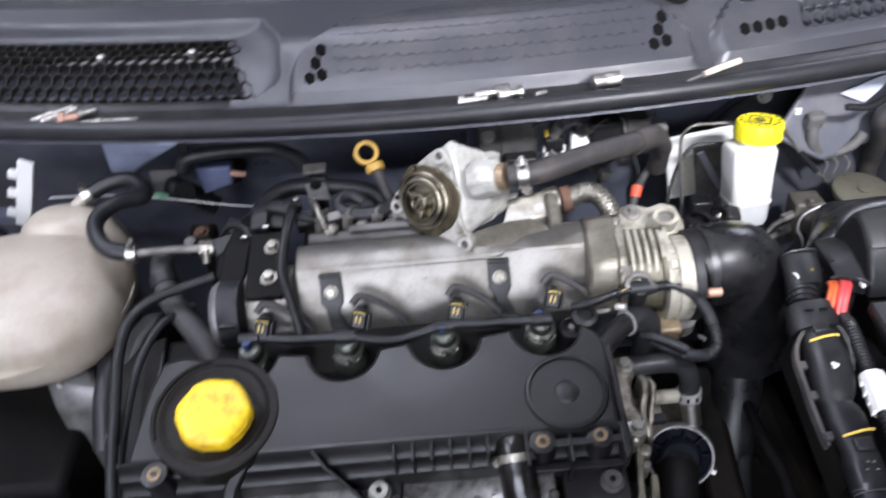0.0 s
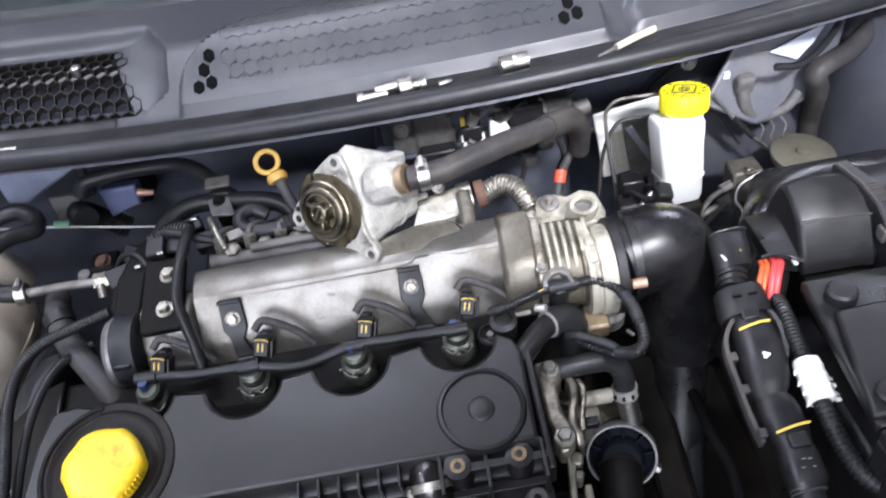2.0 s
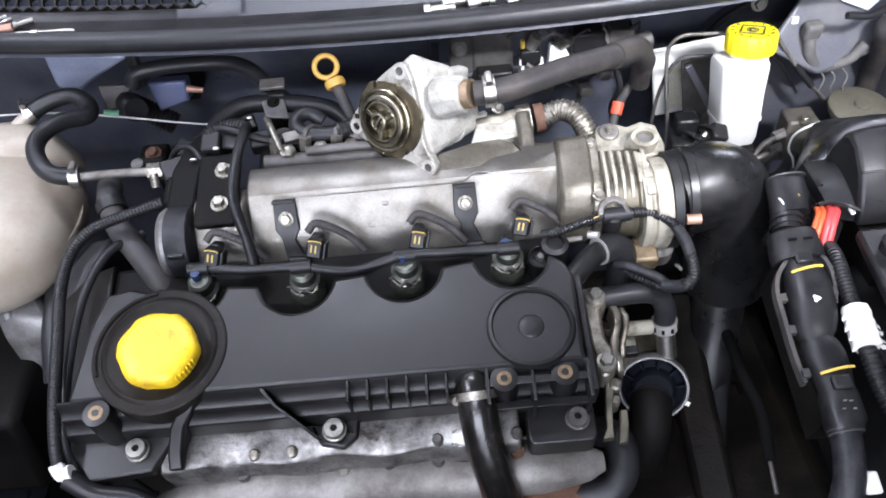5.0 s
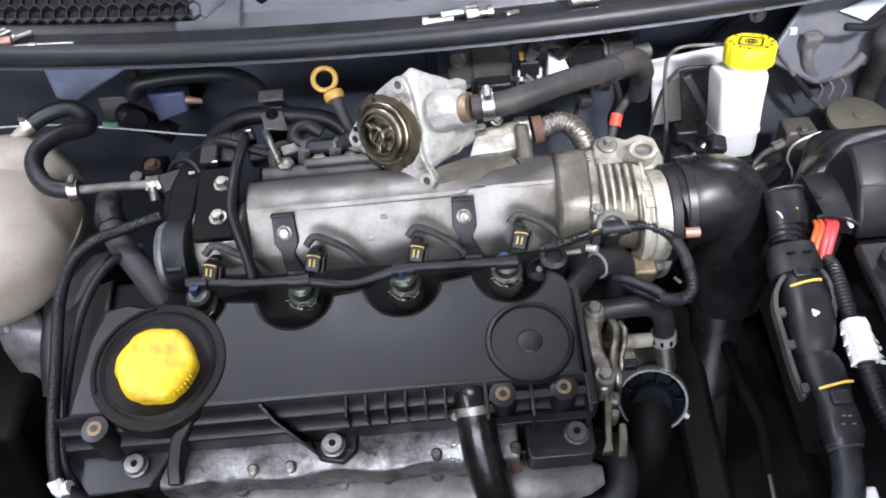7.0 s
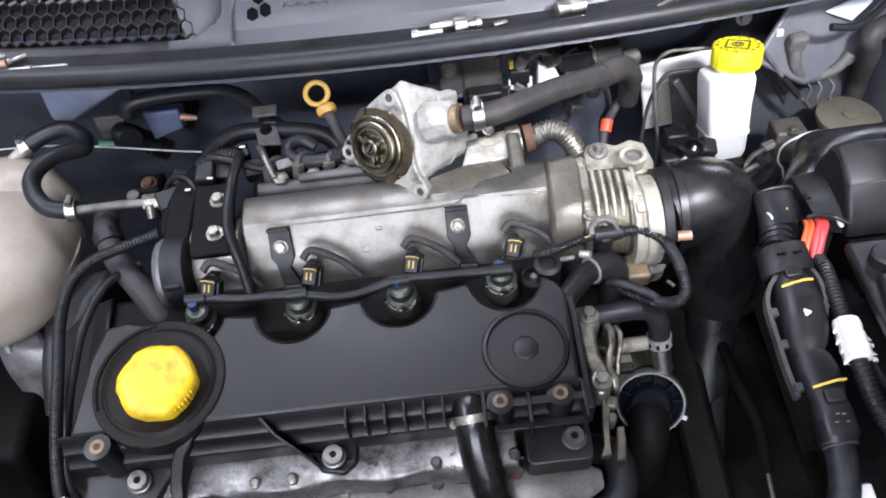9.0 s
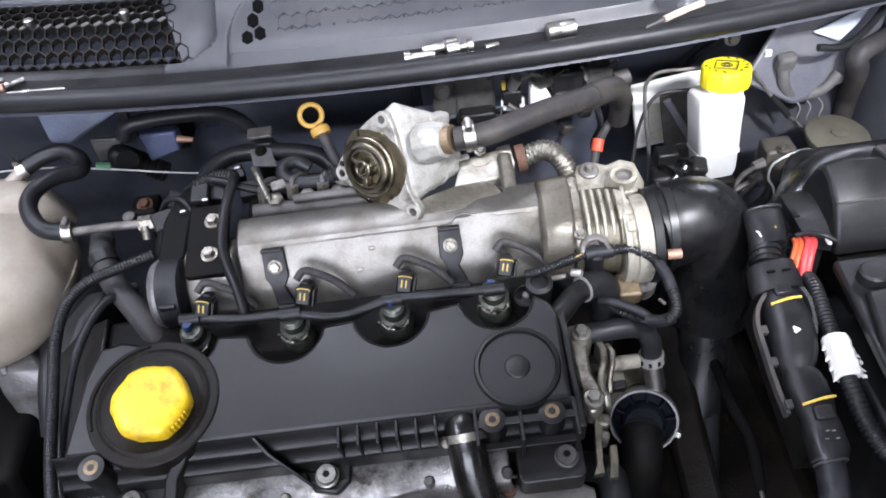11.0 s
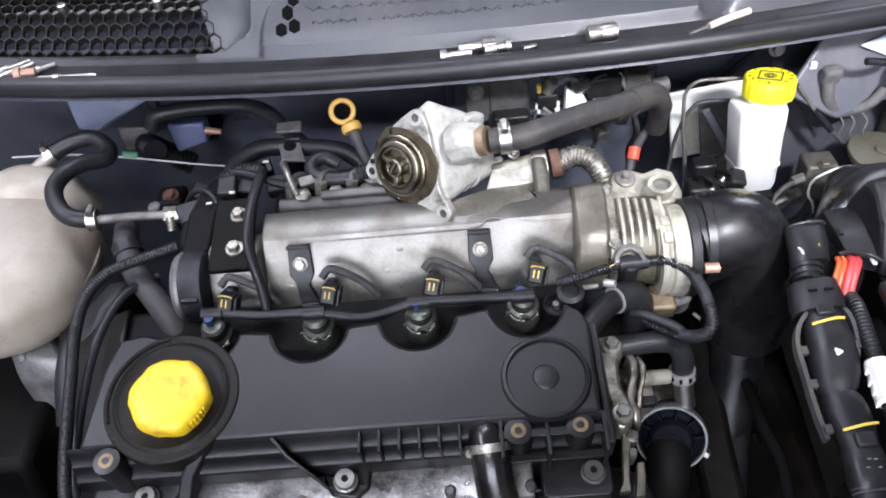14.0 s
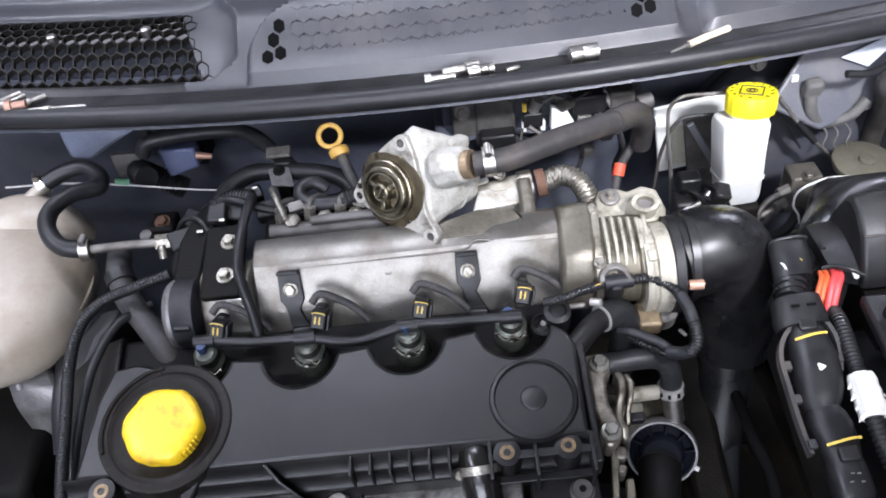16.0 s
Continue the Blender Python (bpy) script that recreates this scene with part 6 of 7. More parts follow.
part("master_cylinder", tube(B(), [V(0.395, 0.55, 0.755), V(0.41, 0.64, 0.77), V(0.42, 0.70, 0.775)], 0.022, 16), DULL, res, "dull master cylinder")
servo = thing("brake_servo", "black round brake servo on the firewall", "brake servo", CAR)
SV = along((0.515, 0.752, 0.765), (0.51, 0.68, 0.765))
part("shell", lathe(B(), [(0.05, -0.05), (0.105, -0.045), (0.112, -0.02), (0.112, 0.02), (0.10, 0.05), (0.05, 0.065)], SV, 48), TOWER, servo)
part("crimped_rim", lathe(B(), [(0.111, -0.004), (0.117, -0.003), (0.117, 0.003), (0.111, 0.004)], SV, 48), BLACK, servo)
plate = thing("white_label_plate", "white printed plate behind the brake reservoir", "label plate", CAR)
part("plate", box(B(), (0, 0, 0), (0.086, 0.006, 0.088), pose(0.386, 0.705, 0.806, -6, -6, 2)), LABEL, plate, bevel=0.002)
bm = box(B(), (-0.012, -0.004, -0.010), (0.026, 0.003, 0.052), pose(0.386, 0.705, 0.806, -6, -6, 2))
part("printed_patch", bm, surf("cream_print", (0.62, 0.60, 0.48), 0.6), plate, "cream patch with unreadable print")
part("stem", box(B(), (0.384, 0.745, 0.775), (0.03, 0.05, 0.02)), OILSHADE, plate)
strut = thing("grey_stay", "dusty steel bracket with a diagonal stay beside the reservoir", "bracket", CAR)
part("plate", box(B(), (0, 0, 0), (0.034, 0.004, 0.07), pose(0.383, 0.664, 0.820, -6, -8, 0)), GRIME, strut, bevel=0.001)
part("stay", box(B(), (0, 0, 0), (0.008, 0.006, 0.078), pose(0.387, 0.656, 0.817, -6, -30, 0)), LIGHTGREY, strut, bevel=0.001)
part("foot", box(B(), (0.395, 0.668, 0.783), (0.03, 0.02, 0.012)), GRIME, strut, bevel=0.002)
pipes = thing("brake_pipes", "thin dark steel brake pipes bent round the reservoir", "brake pipe", CAR)
part("pipe", tube(B(), [V(0.395, 0.635, 0.902), V(0.362, 0.635, 0.904), V(0.346, 0.635, 0.903), V(0.337, 0.635, 0.895), V(0.334, 0.635, 0.882), V(0.338, 0.635, 0.84), V(0.344, 0.635, 0.801), V(0.346, 0.63, 0.76)], 0.0021), DULL, pipes)
part("pipe", tube(B(), [V(0.390, 0.640, 0.873), V(0.357, 0.640, 0.874), V(0.346, 0.640, 0.868), V(0.337, 0.640, 0.851), V(0.330, 0.640, 0.819), V(0.326, 0.635, 0.78)], 0.0021), DUSTY, pipes)
part("pipe", tube(B(), [V(0.455, 0.640, 0.885), V(0.475, 0.640, 0.858), V(0.496, 0.640, 0.832), V(0.537, 0.640, 0.788)], 0.0022), DULL, pipes)
part("sleeve", tube(B(), [V(0.480, 0.640, 0.852), V(0.505, 0.640, 0.822)], 0.0038), RUBBER, pipes)
part("pipe", tube(B(), [V(0.440, 0.655, 0.870), V(0.470, 0.66, 0.845), V(0.50, 0.66, 0.80)], 0.0018), DUSTY, pipes)
plugs = thing("level_sensor_plug", "black sensor plug and leads below the reservoir", "connector", CAR)
part("plug", box(B(), (0, 0, 0), (0.018, 0.02, 0.035), pose(0.372, 0.565, 0.818, 20, 20, 0)), BLACK, plugs, bevel=0.003)
part("plug", box(B(), (0.345, 0.575, 0.80), (0.03, 0.025, 0.03)), BLACK, plugs, bevel=0.004)
part("plug", box(B(), (0.350, 0.59, 0.822), (0.024, 0.02, 0.022)), BLACK, plugs, bevel=0.003)
part("clip", tube(B(), [V(0.335, 0.565, 0.805), V(0.352, 0.562, 0.814), V(0.366, 0.568, 0.825)], 0.003), STEEL, plugs)
for k, (dx, dz) in enumerate(((0.0, 0.0), (0.012, 0.010), (-0.010, 0.006))):
    part("lead", tube(B(), [V(0.350 + dx, 0.580, 0.815 + dz), V(0.358 + dx, 0.562, 0.824 + dz), V(0.372 + dx, 0.560, 0.812), V(0.380 + dx, 0.575, 0.79)], 0.0025, 8), BLACK, plugs)
part("bright_clip", box(B(), (0.352, 0.558, 0.812), (0.008, 0.004, 0.004), Matrix()), BOLT, plugs, bevel=0.001)
part("lead", tube(B(), [V(0.345, 0.57, 0.80), V(0.35, 0.55, 0.77), V(0.40, 0.545, 0.765), V(0.45, 0.56, 0.762), V(0.48, 0.59, 0.765)], 0.006), RUBBER, plugs)
abs_u = thing("valve_block", "dull brown steel valve block with pipes", "valve block", CAR)
part("block", box(B(), (0.486, 0.612, 0.780), (0.034, 0.03, 0.05)), surf("brown_steel", (0.11, 0.10, 0.085), 0.5, 0.3, stain=(0.05, 0.045, 0.035), amount=0.6, coarse=60, bump=0.3), abs_u, bevel=0.003)
for z in (0.765, 0.785):
    part("nut", cyl(B(), (0.456, 0.60, z), (0.470, 0.604, z + 0.002), 0.006, n=6), DULL, abs_u)
part("pipe", tube(B(), [V(0.46, 0.60, 0.785), V(0.44, 0.59, 0.782), V(0.425, 0.575, 0.768), V(0.44, 0.56, 0.755), V(0.47, 0.565, 0.757)], 0.0032), GRIME, abs_u)
part("pipe", tube(B(), [V(0.46, 0.595, 0.770), V(0.43, 0.575, 0.760), V(0.39, 0.56, 0.757)], 0.0032), GRIME, abs_u)
part("screw", hexhead(B(), pose(0.486, 0.600, 0.805), 0.005, 0.005), BOLT, abs_u)
part("pipe", tube(B(), [V(0.45, 0.59, 0.77), V(0.42, 0.585, 0.762), V(0.36, 0.57, 0.758), V(0.31, 0.56, 0.75)], 0.004), DULL, abs_u)

# gas strut dome, wires on the right
dome = thing("suspension_cap", "dull round metal suspension cap", "suspension cap", CAR)
DM = pose(0.551, 0.608, 0.811, 6, 4, 0) @ Matrix.Scale(1.05, 4)
part("plate", lathe(B(), [(0.031, -0.010), (0.0335, -0.004), (0.0335, -0.001), (0.0315, 0.0006), (0.0085, 0.0012), (0.0080, 0.0038), (0.0066, 0.0044), (0.002, 0.0044)], DM, 40), surf("tan_dusty_steel", (0.125, 0.118, 0.088), 0.5, 0.2, stain=(0.075, 0.070, 0.052), amount=0.7, coarse=40, bump=0.3), dome, "dusty domed plate")
part("ring_edge", band(B(), DM @ V(0, 0, -0.006), DM @ V(0, 0, -0.010), 0.0325, 0.004, 40), GRIME, dome)
part("bracket_tab", box(B(), (-0.010, -0.036, -0.006), (0.008, 0.016, 0.003), DM), LABEL, dome, "pale bracket tab", bevel=0.001)
part("post", cyl(B(), (0.551, 0.610, 0.804), (0.553, 0.62, 0.60), 0.026), OILSHADE, dome)
bondw = thing("grey_wire", "thin pale grey wire looping over the corner", "wire", CAR)
part("wire", tube(B(), [V(0.525, 0.572, 0.820), V(0.505, 0.570, 0.824), V(0.486, 0.57, 0.823), V(0.464, 0.57, 0.811), V(0.461, 0.57, 0.792), V(0.469, 0.57, 0.777), V(0.475, 0.575, 0.76)], 0.0013, 8), LABEL, bondw)
loom = thing("wiring_loom", "black taped wiring loom beside the strut tower", "wiring loom", CAR)
part("loom", tube(B(), [V(0.70, 0.73, 0.930), V(0.667, 0.70, 0.912), V(0.620, 0.665, 0.898), V(0.570, 0.640, 0.892), V(0.578, 0.648, 0.865), V(0.586, 0.664, 0.835), V(0.594, 0.680, 0.80), V(0.600, 0.69, 0.72)], 0.0115, 12), DUSTY, loom)
part("branch", tube(B(), [V(0.66, 0.74, 0.95), V(0.60, 0.67, 0.925), V(0.545, 0.625, 0.915), V(0.51, 0.62, 0.918)], 0.004), RUBBER, loom)
part("branch", tube(B(), [V(0.499, 0.655, 0.850), V(0.505, 0.652, 0.838), V(0.520, 0.650, 0.838), V(0.545, 0.650, 0.846), V(0.56, 0.655, 0.86)], 0.006), CLOTH, loom)
part("plug", box(B(), (0, 0, 0), (0.020, 0.014, 0.021), pose(0.4915, 0.646, 0.889, 15, 0, 8)), CLOTH, loom, "dusty grey plug", bevel=0.004)
part("stem", tube(B(), [V(0.4905, 0.645, 0.882), V(0.4925, 0.643, 0.866), V(0.500, 0.645, 0.850), V(0.512, 0.648, 0.840)], 0.0068, 12), CLOTH, loom)
part("white_chip", box(B(), (0.474, 0.655, 0.898), (0.007, 0.004, 0.007)), LABEL, loom)
for dx in (0.0, 0.012, 0.026):
    part("wire", tube(B(), [V(0.512 + dx, 0.650, 0.838), V(0.517 + dx, 0.64, 0.830), V(0.513 + dx, 0.635, 0.818), V(0.521 + dx, 0.632, 0.808)], 0.0009, 6), DULL, loom)

# thermostat housing at the right end of the head
hous = thing("thermostat_housing", "dirty aluminium thermostat housing bolted to the head", "thermostat")
part("plate", prism(B(), [(0.196, 0.054), (0.212, 0.056), (0.2175, 0.048), (0.2165, 0.036), (0.211, 0.028), (0.2105, 0.006), (0.2155, -0.006), (0.2160, -0.020), (0.2090, -0.030), (0.201, -0.030), (0.197, 0.0)], -0.085, -0.057), PLATEALU, hous, "stained aluminium mounting plate", bevel=0.003)
for x, y in ((0.208, 0.044), (0.207, -0.018)):
    part("bolt_pad", lathe(B(), [(0.0098, -0.080), (0.0094, -0.0560), (0.0086, -0.0548)], Matrix.Translation((x, y, 0)), 28), PLATEALU, hous)
    part("bolt", hexhead(B(), Matrix.Translation((x, y, -0.0545)), 0.0060, 0.0075, 1.35), HEXZ, hous, "zinc flanged bolt")
part("flange_rib", loft(B(), [[V(x, y, z), V(x + 0.0065, y + 0.001, z - 0.001), V(x + 0.0075, y, z - 0.028), V(x, y, z - 0.028)] for x, y, z in ((0.2205, 0.040, -0.066), (0.2225, 0.030, -0.061), (0.2210, 0.018, -0.060), (0.2160, 0.006, -0.062), (0.2145, -0.004, -0.064), (0.2175, -0.014, -0.064), (0.2180, -0.022, -0.070))]), PLATEALU, hous, "wavy edge of the flange", bevel=0.0018, sharp=60)
part("flange_rib", loft(B(), [[V(x, y, z), V(x + 0.0050, y, z), V(x + 0.0060, y, z - 0.028), V(x, y, z - 0.028)] for x, y, z in ((0.2290, 0.040, -0.072), (0.2320, 0.030, -0.069), (0.2300, 0.018, -0.070), (0.2255, 0.006, -0.074), (0.2235, -0.006, -0.078))]), PLATEALU, hous, bevel=0.0015, sharp=60)
part("body", tube(B(), [V(0.205, 0.022, -0.105), V(0.226, 0.024, -0.135), V(0.248, 0.030, -0.170), V(0.268, 0.034, -0.205)], 0.0135, 22, end=0.022), PLATEALU, hous, "cast body of the housing")
part("main_casting", loft(B(), [[V(x, y1, z), V(x, (y0 + y1) / 2, z + 0.006), V(x, y0, z - 0.004), V(x, y0, z - 0.05), V(x, y1, z - 0.05)] for x, y0, y1, z in ((0.214, 0.004, 0.038, -0.106), (0.226, 0.006, 0.040, -0.114), (0.240, 0.016, 0.042, -0.124), (0.254, 0.022, 0.044, -0.140))]), PALE, hous, "stained cast body beside the neck", bevel=0.004, sharp=60)
part("back_casting", loft(B(), [[V(x, 0.060, z), V(x, 0.026, z), V(x, 0.022, z - 0.04), V(x, 0.060, z - 0.04)] for x, z in ((0.240, -0.150), (0.270, -0.155), (0.298, -0.165))]), TAN, hous, "grimy casting behind the spigot", bevel=0.004)
part("rib_pipe", lathe(B(), [(0.0068, 0), (0.0068, 0.028), (0.0060, 0.0295)], along((0.232, 0.0270, -0.092), (0.262, 0.0290, -0.096)), 20), PALE, hous, "pale stub pipe")
part("cast_step", box(B(), (0.237, 0.004, -0.090), (0.012, 0.008, 0.010)), BLACK, hous, "small black bracket", bevel=0.001)
for x, y, z, r in ((0.2150, -0.030, -0.075, 0.0058), (0.2140, -0.042, -0.082, 0.0045)):
    part("stud_boss", lathe(B(), [(r, -0.02), (r, 0.0), (r * 0.7, 0.002)], Matrix.Translation((x, y, z)), 16, lambda a: 1 + 0.06 * math.sin(4 * a)), PLATEALU, hous)
part("leg", loft(B(), [[V(x, y, z), V(x + w, y, z), V(x + w, y, z - 0.010), V(x, y, z - 0.010)] for x, y, z, w in ((0.2065, -0.028, -0.074, 0.009), (0.2045, -0.046, -0.080, 0.006), (0.2030, -0.064, -0.086, 0.0055), (0.1990, -0.072, -0.090, 0.010))]), TAN, hous, "flat leg running down", bevel=0.001)
part("leg", loft(B(), [[V(x, y, z), V(x + w, y, z), V(x + w, y, z - 0.010), V(x, y, z - 0.010)] for x, y, z, w in ((0.2165, -0.050, -0.084, 0.006), (0.2150, -0.062, -0.088, 0.0075), (0.2120, -0.076, -0.092, 0.008))]), TAN, hous, bevel=0.001)
RIM = Matrix.Translation((0.2665, -0.004, -0.160)) @ Vector((-0.209, -0.700, 0.683)).to_track_quat("Z", "Y").to_matrix().to_4x4()
part("rim", lathe(B(), [(0.0300, -0.012), (0.0330, -0.004), (0.0335, 0.004), (0.0325, 0.0065), (0.0305, 0.0065), (0.0298, 0.001)], RIM, 56), surf("dull_grey_rim", (0.17, 0.168, 0.165), 0.42, 0.4, stain=(0.05, 0.048, 0.045), amount=0.7, coarse=60), hous, "grey turned rim")
part("neck", lathe(B(), [(0.0322, -0.006), (0.0295, -0.018), (0.0225, -0.034), (0.0150, -0.044), (0.0120, -0.060)], RIM, 36), surf("olive_grime", (0.020, 0.018, 0.012), 0.45, gloss=0.3, stain=(0.05, 0.045, 0.030), amount=0.6, coarse=50), hous, "tapered olive-black neck")
hub = part("connector_dish", lathe(B(), [(0.0300, -0.006), (0.0298, 0.0035), (0.0270, 0.0010), (0.0215, 0.0040), (0.0200, 0.0100), (0.0170, 0.0125)], RIM, 48), INKDISH, hous, "blue-black plastic dish")
for k in range(5):
    part("spoke", box(B(), (0.0245, 0, 0.0035), (0.0105, 0.0022, 0.0090), RIM @ pose(0, 0, 0, 0, 0, 18 + 36 * k)), INKDISH, hub, bevel=0.0005)
part("clamp_lug", box(B(), (0.0345, 0.0, 0.0), (0.007, 0.006, 0.010), RIM @ pose(0, 0, 0, 0, 0, -16)), STEEL, hous, "bright clamp lug", bevel=0.001)
thm = thing("lower_radiator_hose", "fat black rubber hose leaving the thermostat downwards", "coolant hose")
part("hose", tube(B(), [RIM @ V(0, -0.009, 0.001), RIM @ V(0, -0.0125, 0.008), RIM @ V(0.001, -0.020, 0.013), RIM @ V(0.003, -0.036, 0.014), RIM @ V(0.006, -0.065, 0.002), RIM @ V(0.01, -0.10, -0.03)], 0.0200, 22, end=0.0190), OILSHADE, thm)
part("shoulder", tube(B(), [RIM @ V(0, -0.0105, 0.003), RIM @ V(0, -0.0125, 0.0065)], 0.0212, 26, 3), BLACK, thm, "thick moulded shoulder")
sm = thing("heater_hose", "black hose with a pierced steel clamp", "coolant hose")
part("hose", tube(B(), [V(0.205, 0.048, -0.068), V(0.220, 0.048, -0.066), V(0.248, 0.050, -0.067), V(0.266, 0.050, -0.074), V(0.275, 0.044, -0.088), V(0.277, 0.039, -0.106), V(0.278, 0.034, -0.118)], 0.0098, 14), RUBBER, sm)
pc = part("hose_clamp", band(B(), V(0.2772, 0.037, -0.111), V(0.278, 0.033, -0.119), 0.0108, 0.0105), ZINC, sm, "bright pierced steel clamp")
am = along((0.2772, 0.037, -0.111), (0.278, 0.033, -0.119))
for k in range(9):
    part("slot", box(B(), (0.0124, 0, 0.0), (0.0012, 0.0026, 0.0045), am @ pose(0, 0, 0, 0, 0, 40 * k)), OILSHADE, pc)
part("spigot", cyl(B(), (0.278, 0.034, -0.118), (0.281, 0.018, -0.140), 0.0092), STEEL, sm, "dull metal spigot")

# hoses and harness over the right end
tee = thing("breather_pipe", "black breather pipe with a steel clamp", "breather")
part("pipe", tube(B(), [V(0.180, 0.042, -0.026), V(0.190, 0.052, -0.026), V(0.204, 0.067, -0.028), V(0.217, 0.077, -0.032)], 0.0098, 16), COVER, tee, "moulded outlet of the cover")
part("hose_clamp", band(B(), V(0.217, 0.077, -0.032), V(0.228, 0.083, -0.036), 0.0112, 0.0085), ZINC, tee, "bright steel clamp")
part("clamp_screw", cyl(B(), (0.206, 0.088, -0.022), (0.214, 0.084, -0.019), 0.0036, n=10), ZINC, tee)
part("cap", lathe(B(), [(0.012, -0.06), (0.012, -0.022), (0.008, -0.020), (0.0075, -0.024), (0.003, -0.024)], Matrix.Translation((0.176, 0.082, 0)), 24), BLACK, tee)
part("upright", tube(B(), [V(0.214, 0.075, -0.031), V(0.226, 0.082, -0.036), V(0.236, 0.084, -0.046), V(0.240, 0.080, -0.064), V(0.238, 0.074, -0.092), V(0.236, 0.068, -0.14)], 0.0128, 18), RUBBER, tee, "upright black rubber sleeve")
har = thing("engine_harness", "ribbed black harness conduit looping past the throttle", "wiring harness")
part("conduit", tube(B(), [V(0.166, 0.092, -0.022), V(0.182, 0.089, -0.013), V(0.205, 0.095, -0.011), V(0.222, 0.098, -0.010)], 0.0036, 12, 6, 0.0006, 0.0026), BLACK, har)
part("bound_joint", tube(B(), [V(0.219, 0.0975, -0.010), V(0.233, 0.098, -0.010), V(0.243, 0.098, -0.010)], 0.0062, 14), TAPE, har, "shiny taped joint")
part("conduit", tube(B(), [V(0.240, 0.098, -0.010), V(0.252, 0.0985, -0.010), V(0.262, 0.097, -0.011), V(0.275, 0.090, -0.014), V(0.282, 0.080, -0.016)], 0.0040, 12, 6, 0.0006, 0.0026), BLACK, har)
part("tape", tube(B(), [V(0.281, 0.083, -0.016), V(0.2855, 0.070, -0.017), V(0.287, 0.056, -0.018)], 0.0052, 12), TAPE, har, "wrapped tape")
part("conduit", tube(B(), [V(0.287, 0.058, -0.018), V(0.288, 0.048, -0.021), V(0.287, 0.040, -0.026), V(0.280, 0.034, -0.032)], 0.0046, 12, 6, 0.0006, 0.0028), BLACK, har)
part("tape", tube(B(), [V(0.284, 0.036, -0.030), V(0.276, 0.038, -0.038), V(0.266, 0.043, -0.044)], 0.0056, 12), TAPE, har)
part("branch", tube(B(), [V(0.270, 0.042, -0.043), V(0.262, 0.053, -0.045), V(0.242, 0.065, -0.045), V(0.230, 0.072, -0.05)], 0.0042, 10), TAPE, har)
part("branch", tube(B(), [V(0.270, 0.042, -0.046), V(0.262, 0.050, -0.054), V(0.249, 0.060, -0.056), V(0.24, 0.07, -0.06)], 0.0036, 10, 6, 0.0007, 0.0028), BLACK, har)
part("orange_wire", tube(B(), [V(0.210, 0.0945, -0.0068), V(0.217, 0.0968, -0.0062)], 0.0005, 6), ORANGE, har)
part("joint_plug", box(B(), (0.260, 0.087, -0.062), (0.022, 0.026, 0.020)), surf("brassy_plug", (0.20, 0.15, 0.09), 0.45, 0.4, stain=(0.05, 0.04, 0.03), amount=0.7, coarse=80), har, "brass coloured joint plug", bevel=0.003)
part("plug_cap", lathe(B(), [(0.014, -0.075), (0.014, -0.060), (0.010, -0.056)], Matrix.Translation((0.275, 0.094, 0)), 20), DULL, har, "dusty grey cap")
part("silver_clip", box(B(), (0, 0, 0), (0.003, 0.008, 0.002), Matrix.Translation((0.284, 0.062, -0.048)) @ pose(0, 0, 0, 0, 0, 35)), DULL, har, bevel=0.0006)
part("silver_rod", cyl(B(), (0.182, 0.091, -0.034), (0.202, 0.091, -0.032), 0.0026, n=10), DULL, har)
# hose coloured dead black so that it sinks into painted shade
drain = thing("drain_hose", "thin black hose hanging down beside the thermostat", "hose", CAR)
part("hose", tube(B(), [V(0.326, 0.50, 0.74), V(0.3441, 0.4669, 0.702), V(0.3553, 0.4027, 0.700), V(0.3566, 0.3436, 0.700), V(0.3597, 0.3023, 0.700), V(0.350, 0.25, 0.70)], 0.0055, 12), VOID, drain)
part("tip", tube(B(), [V(0.350, 0.25, 0.70), V(0.345, 0.22, 0.70)], 0.0020, 8), GRIME, drain, "thin end of the hose")
sock = thing("sensor", "round black sensor beside the last injector", "sensor")
part("shell", lathe(B(), [(0.011, -0.07), (0.011, -0.032), (0.009, -0.030), (0.0085, -0.036), (0.004, -0.036)], Matrix.Translation((0.163, 0.076, 0)), 24), BLACK, sock)
part("pin", lathe(B(), [(0.004, -0.038), (0.003, -0.030)], Matrix.Translation((0.163, 0.076, 0)), 8), GRIME, sock)

# front of the engine: breather hose and heat shield
br = thing("breather_hose", "fat black breather hose bending down from the cover", "breather hose")
part("hose", tube(B(), [V(0.094, -0.032, -0.026), V(0.0945, -0.042, -0.0175), V(0.0955, -0.057, -0.0205), V(0.098, -0.078, -0.037), V(0.104, -0.100, -0.06), V(0.112, -0.118, -0.095), V(0.122, -0.13, -0.14)], 0.0155, 18), WETHOSE, br)
bc = part("hose_clamp", band(B(), V(0.0952, -0.051, -0.0185), V(0.0958, -0.061, -0.0225), 0.0158, 0.0065), BOLT, br, "dirty steel hose clamp")
part("clamp_screw", cyl(B(), (0.0775, -0.051, -0.0215), (0.0800, -0.056, -0.0150), 0.0036, n=10), BOLT, bc)
sh = thing("exhaust_heat_shield", "dull grey aluminium heat shield below the cam cover", "heat shield")
bm = B()
ring_n = 18
rows = []
for i in range(30):
    x = -0.178 + 0.375 * i / 29
    e = min(1.0, 0.35 + 0.65 * math.sqrt(min(i, 29 - i) / 4))
    yc = -0.0875 - 0.002 * math.sin(7 * x) - (0.010 if x < -0.09 else 0.0) * min(1, (-0.09 - x) * 14)
    rows.append([V(x, yc + e * 0.0225 * math.cos(t), -0.0950 + e * (0.019 + 0.003 * math.sin(x * 60)) * math.sin(t)) for t in (2 * math.pi * j / ring_n for j in range(ring_n))])
loft(bm, rows)
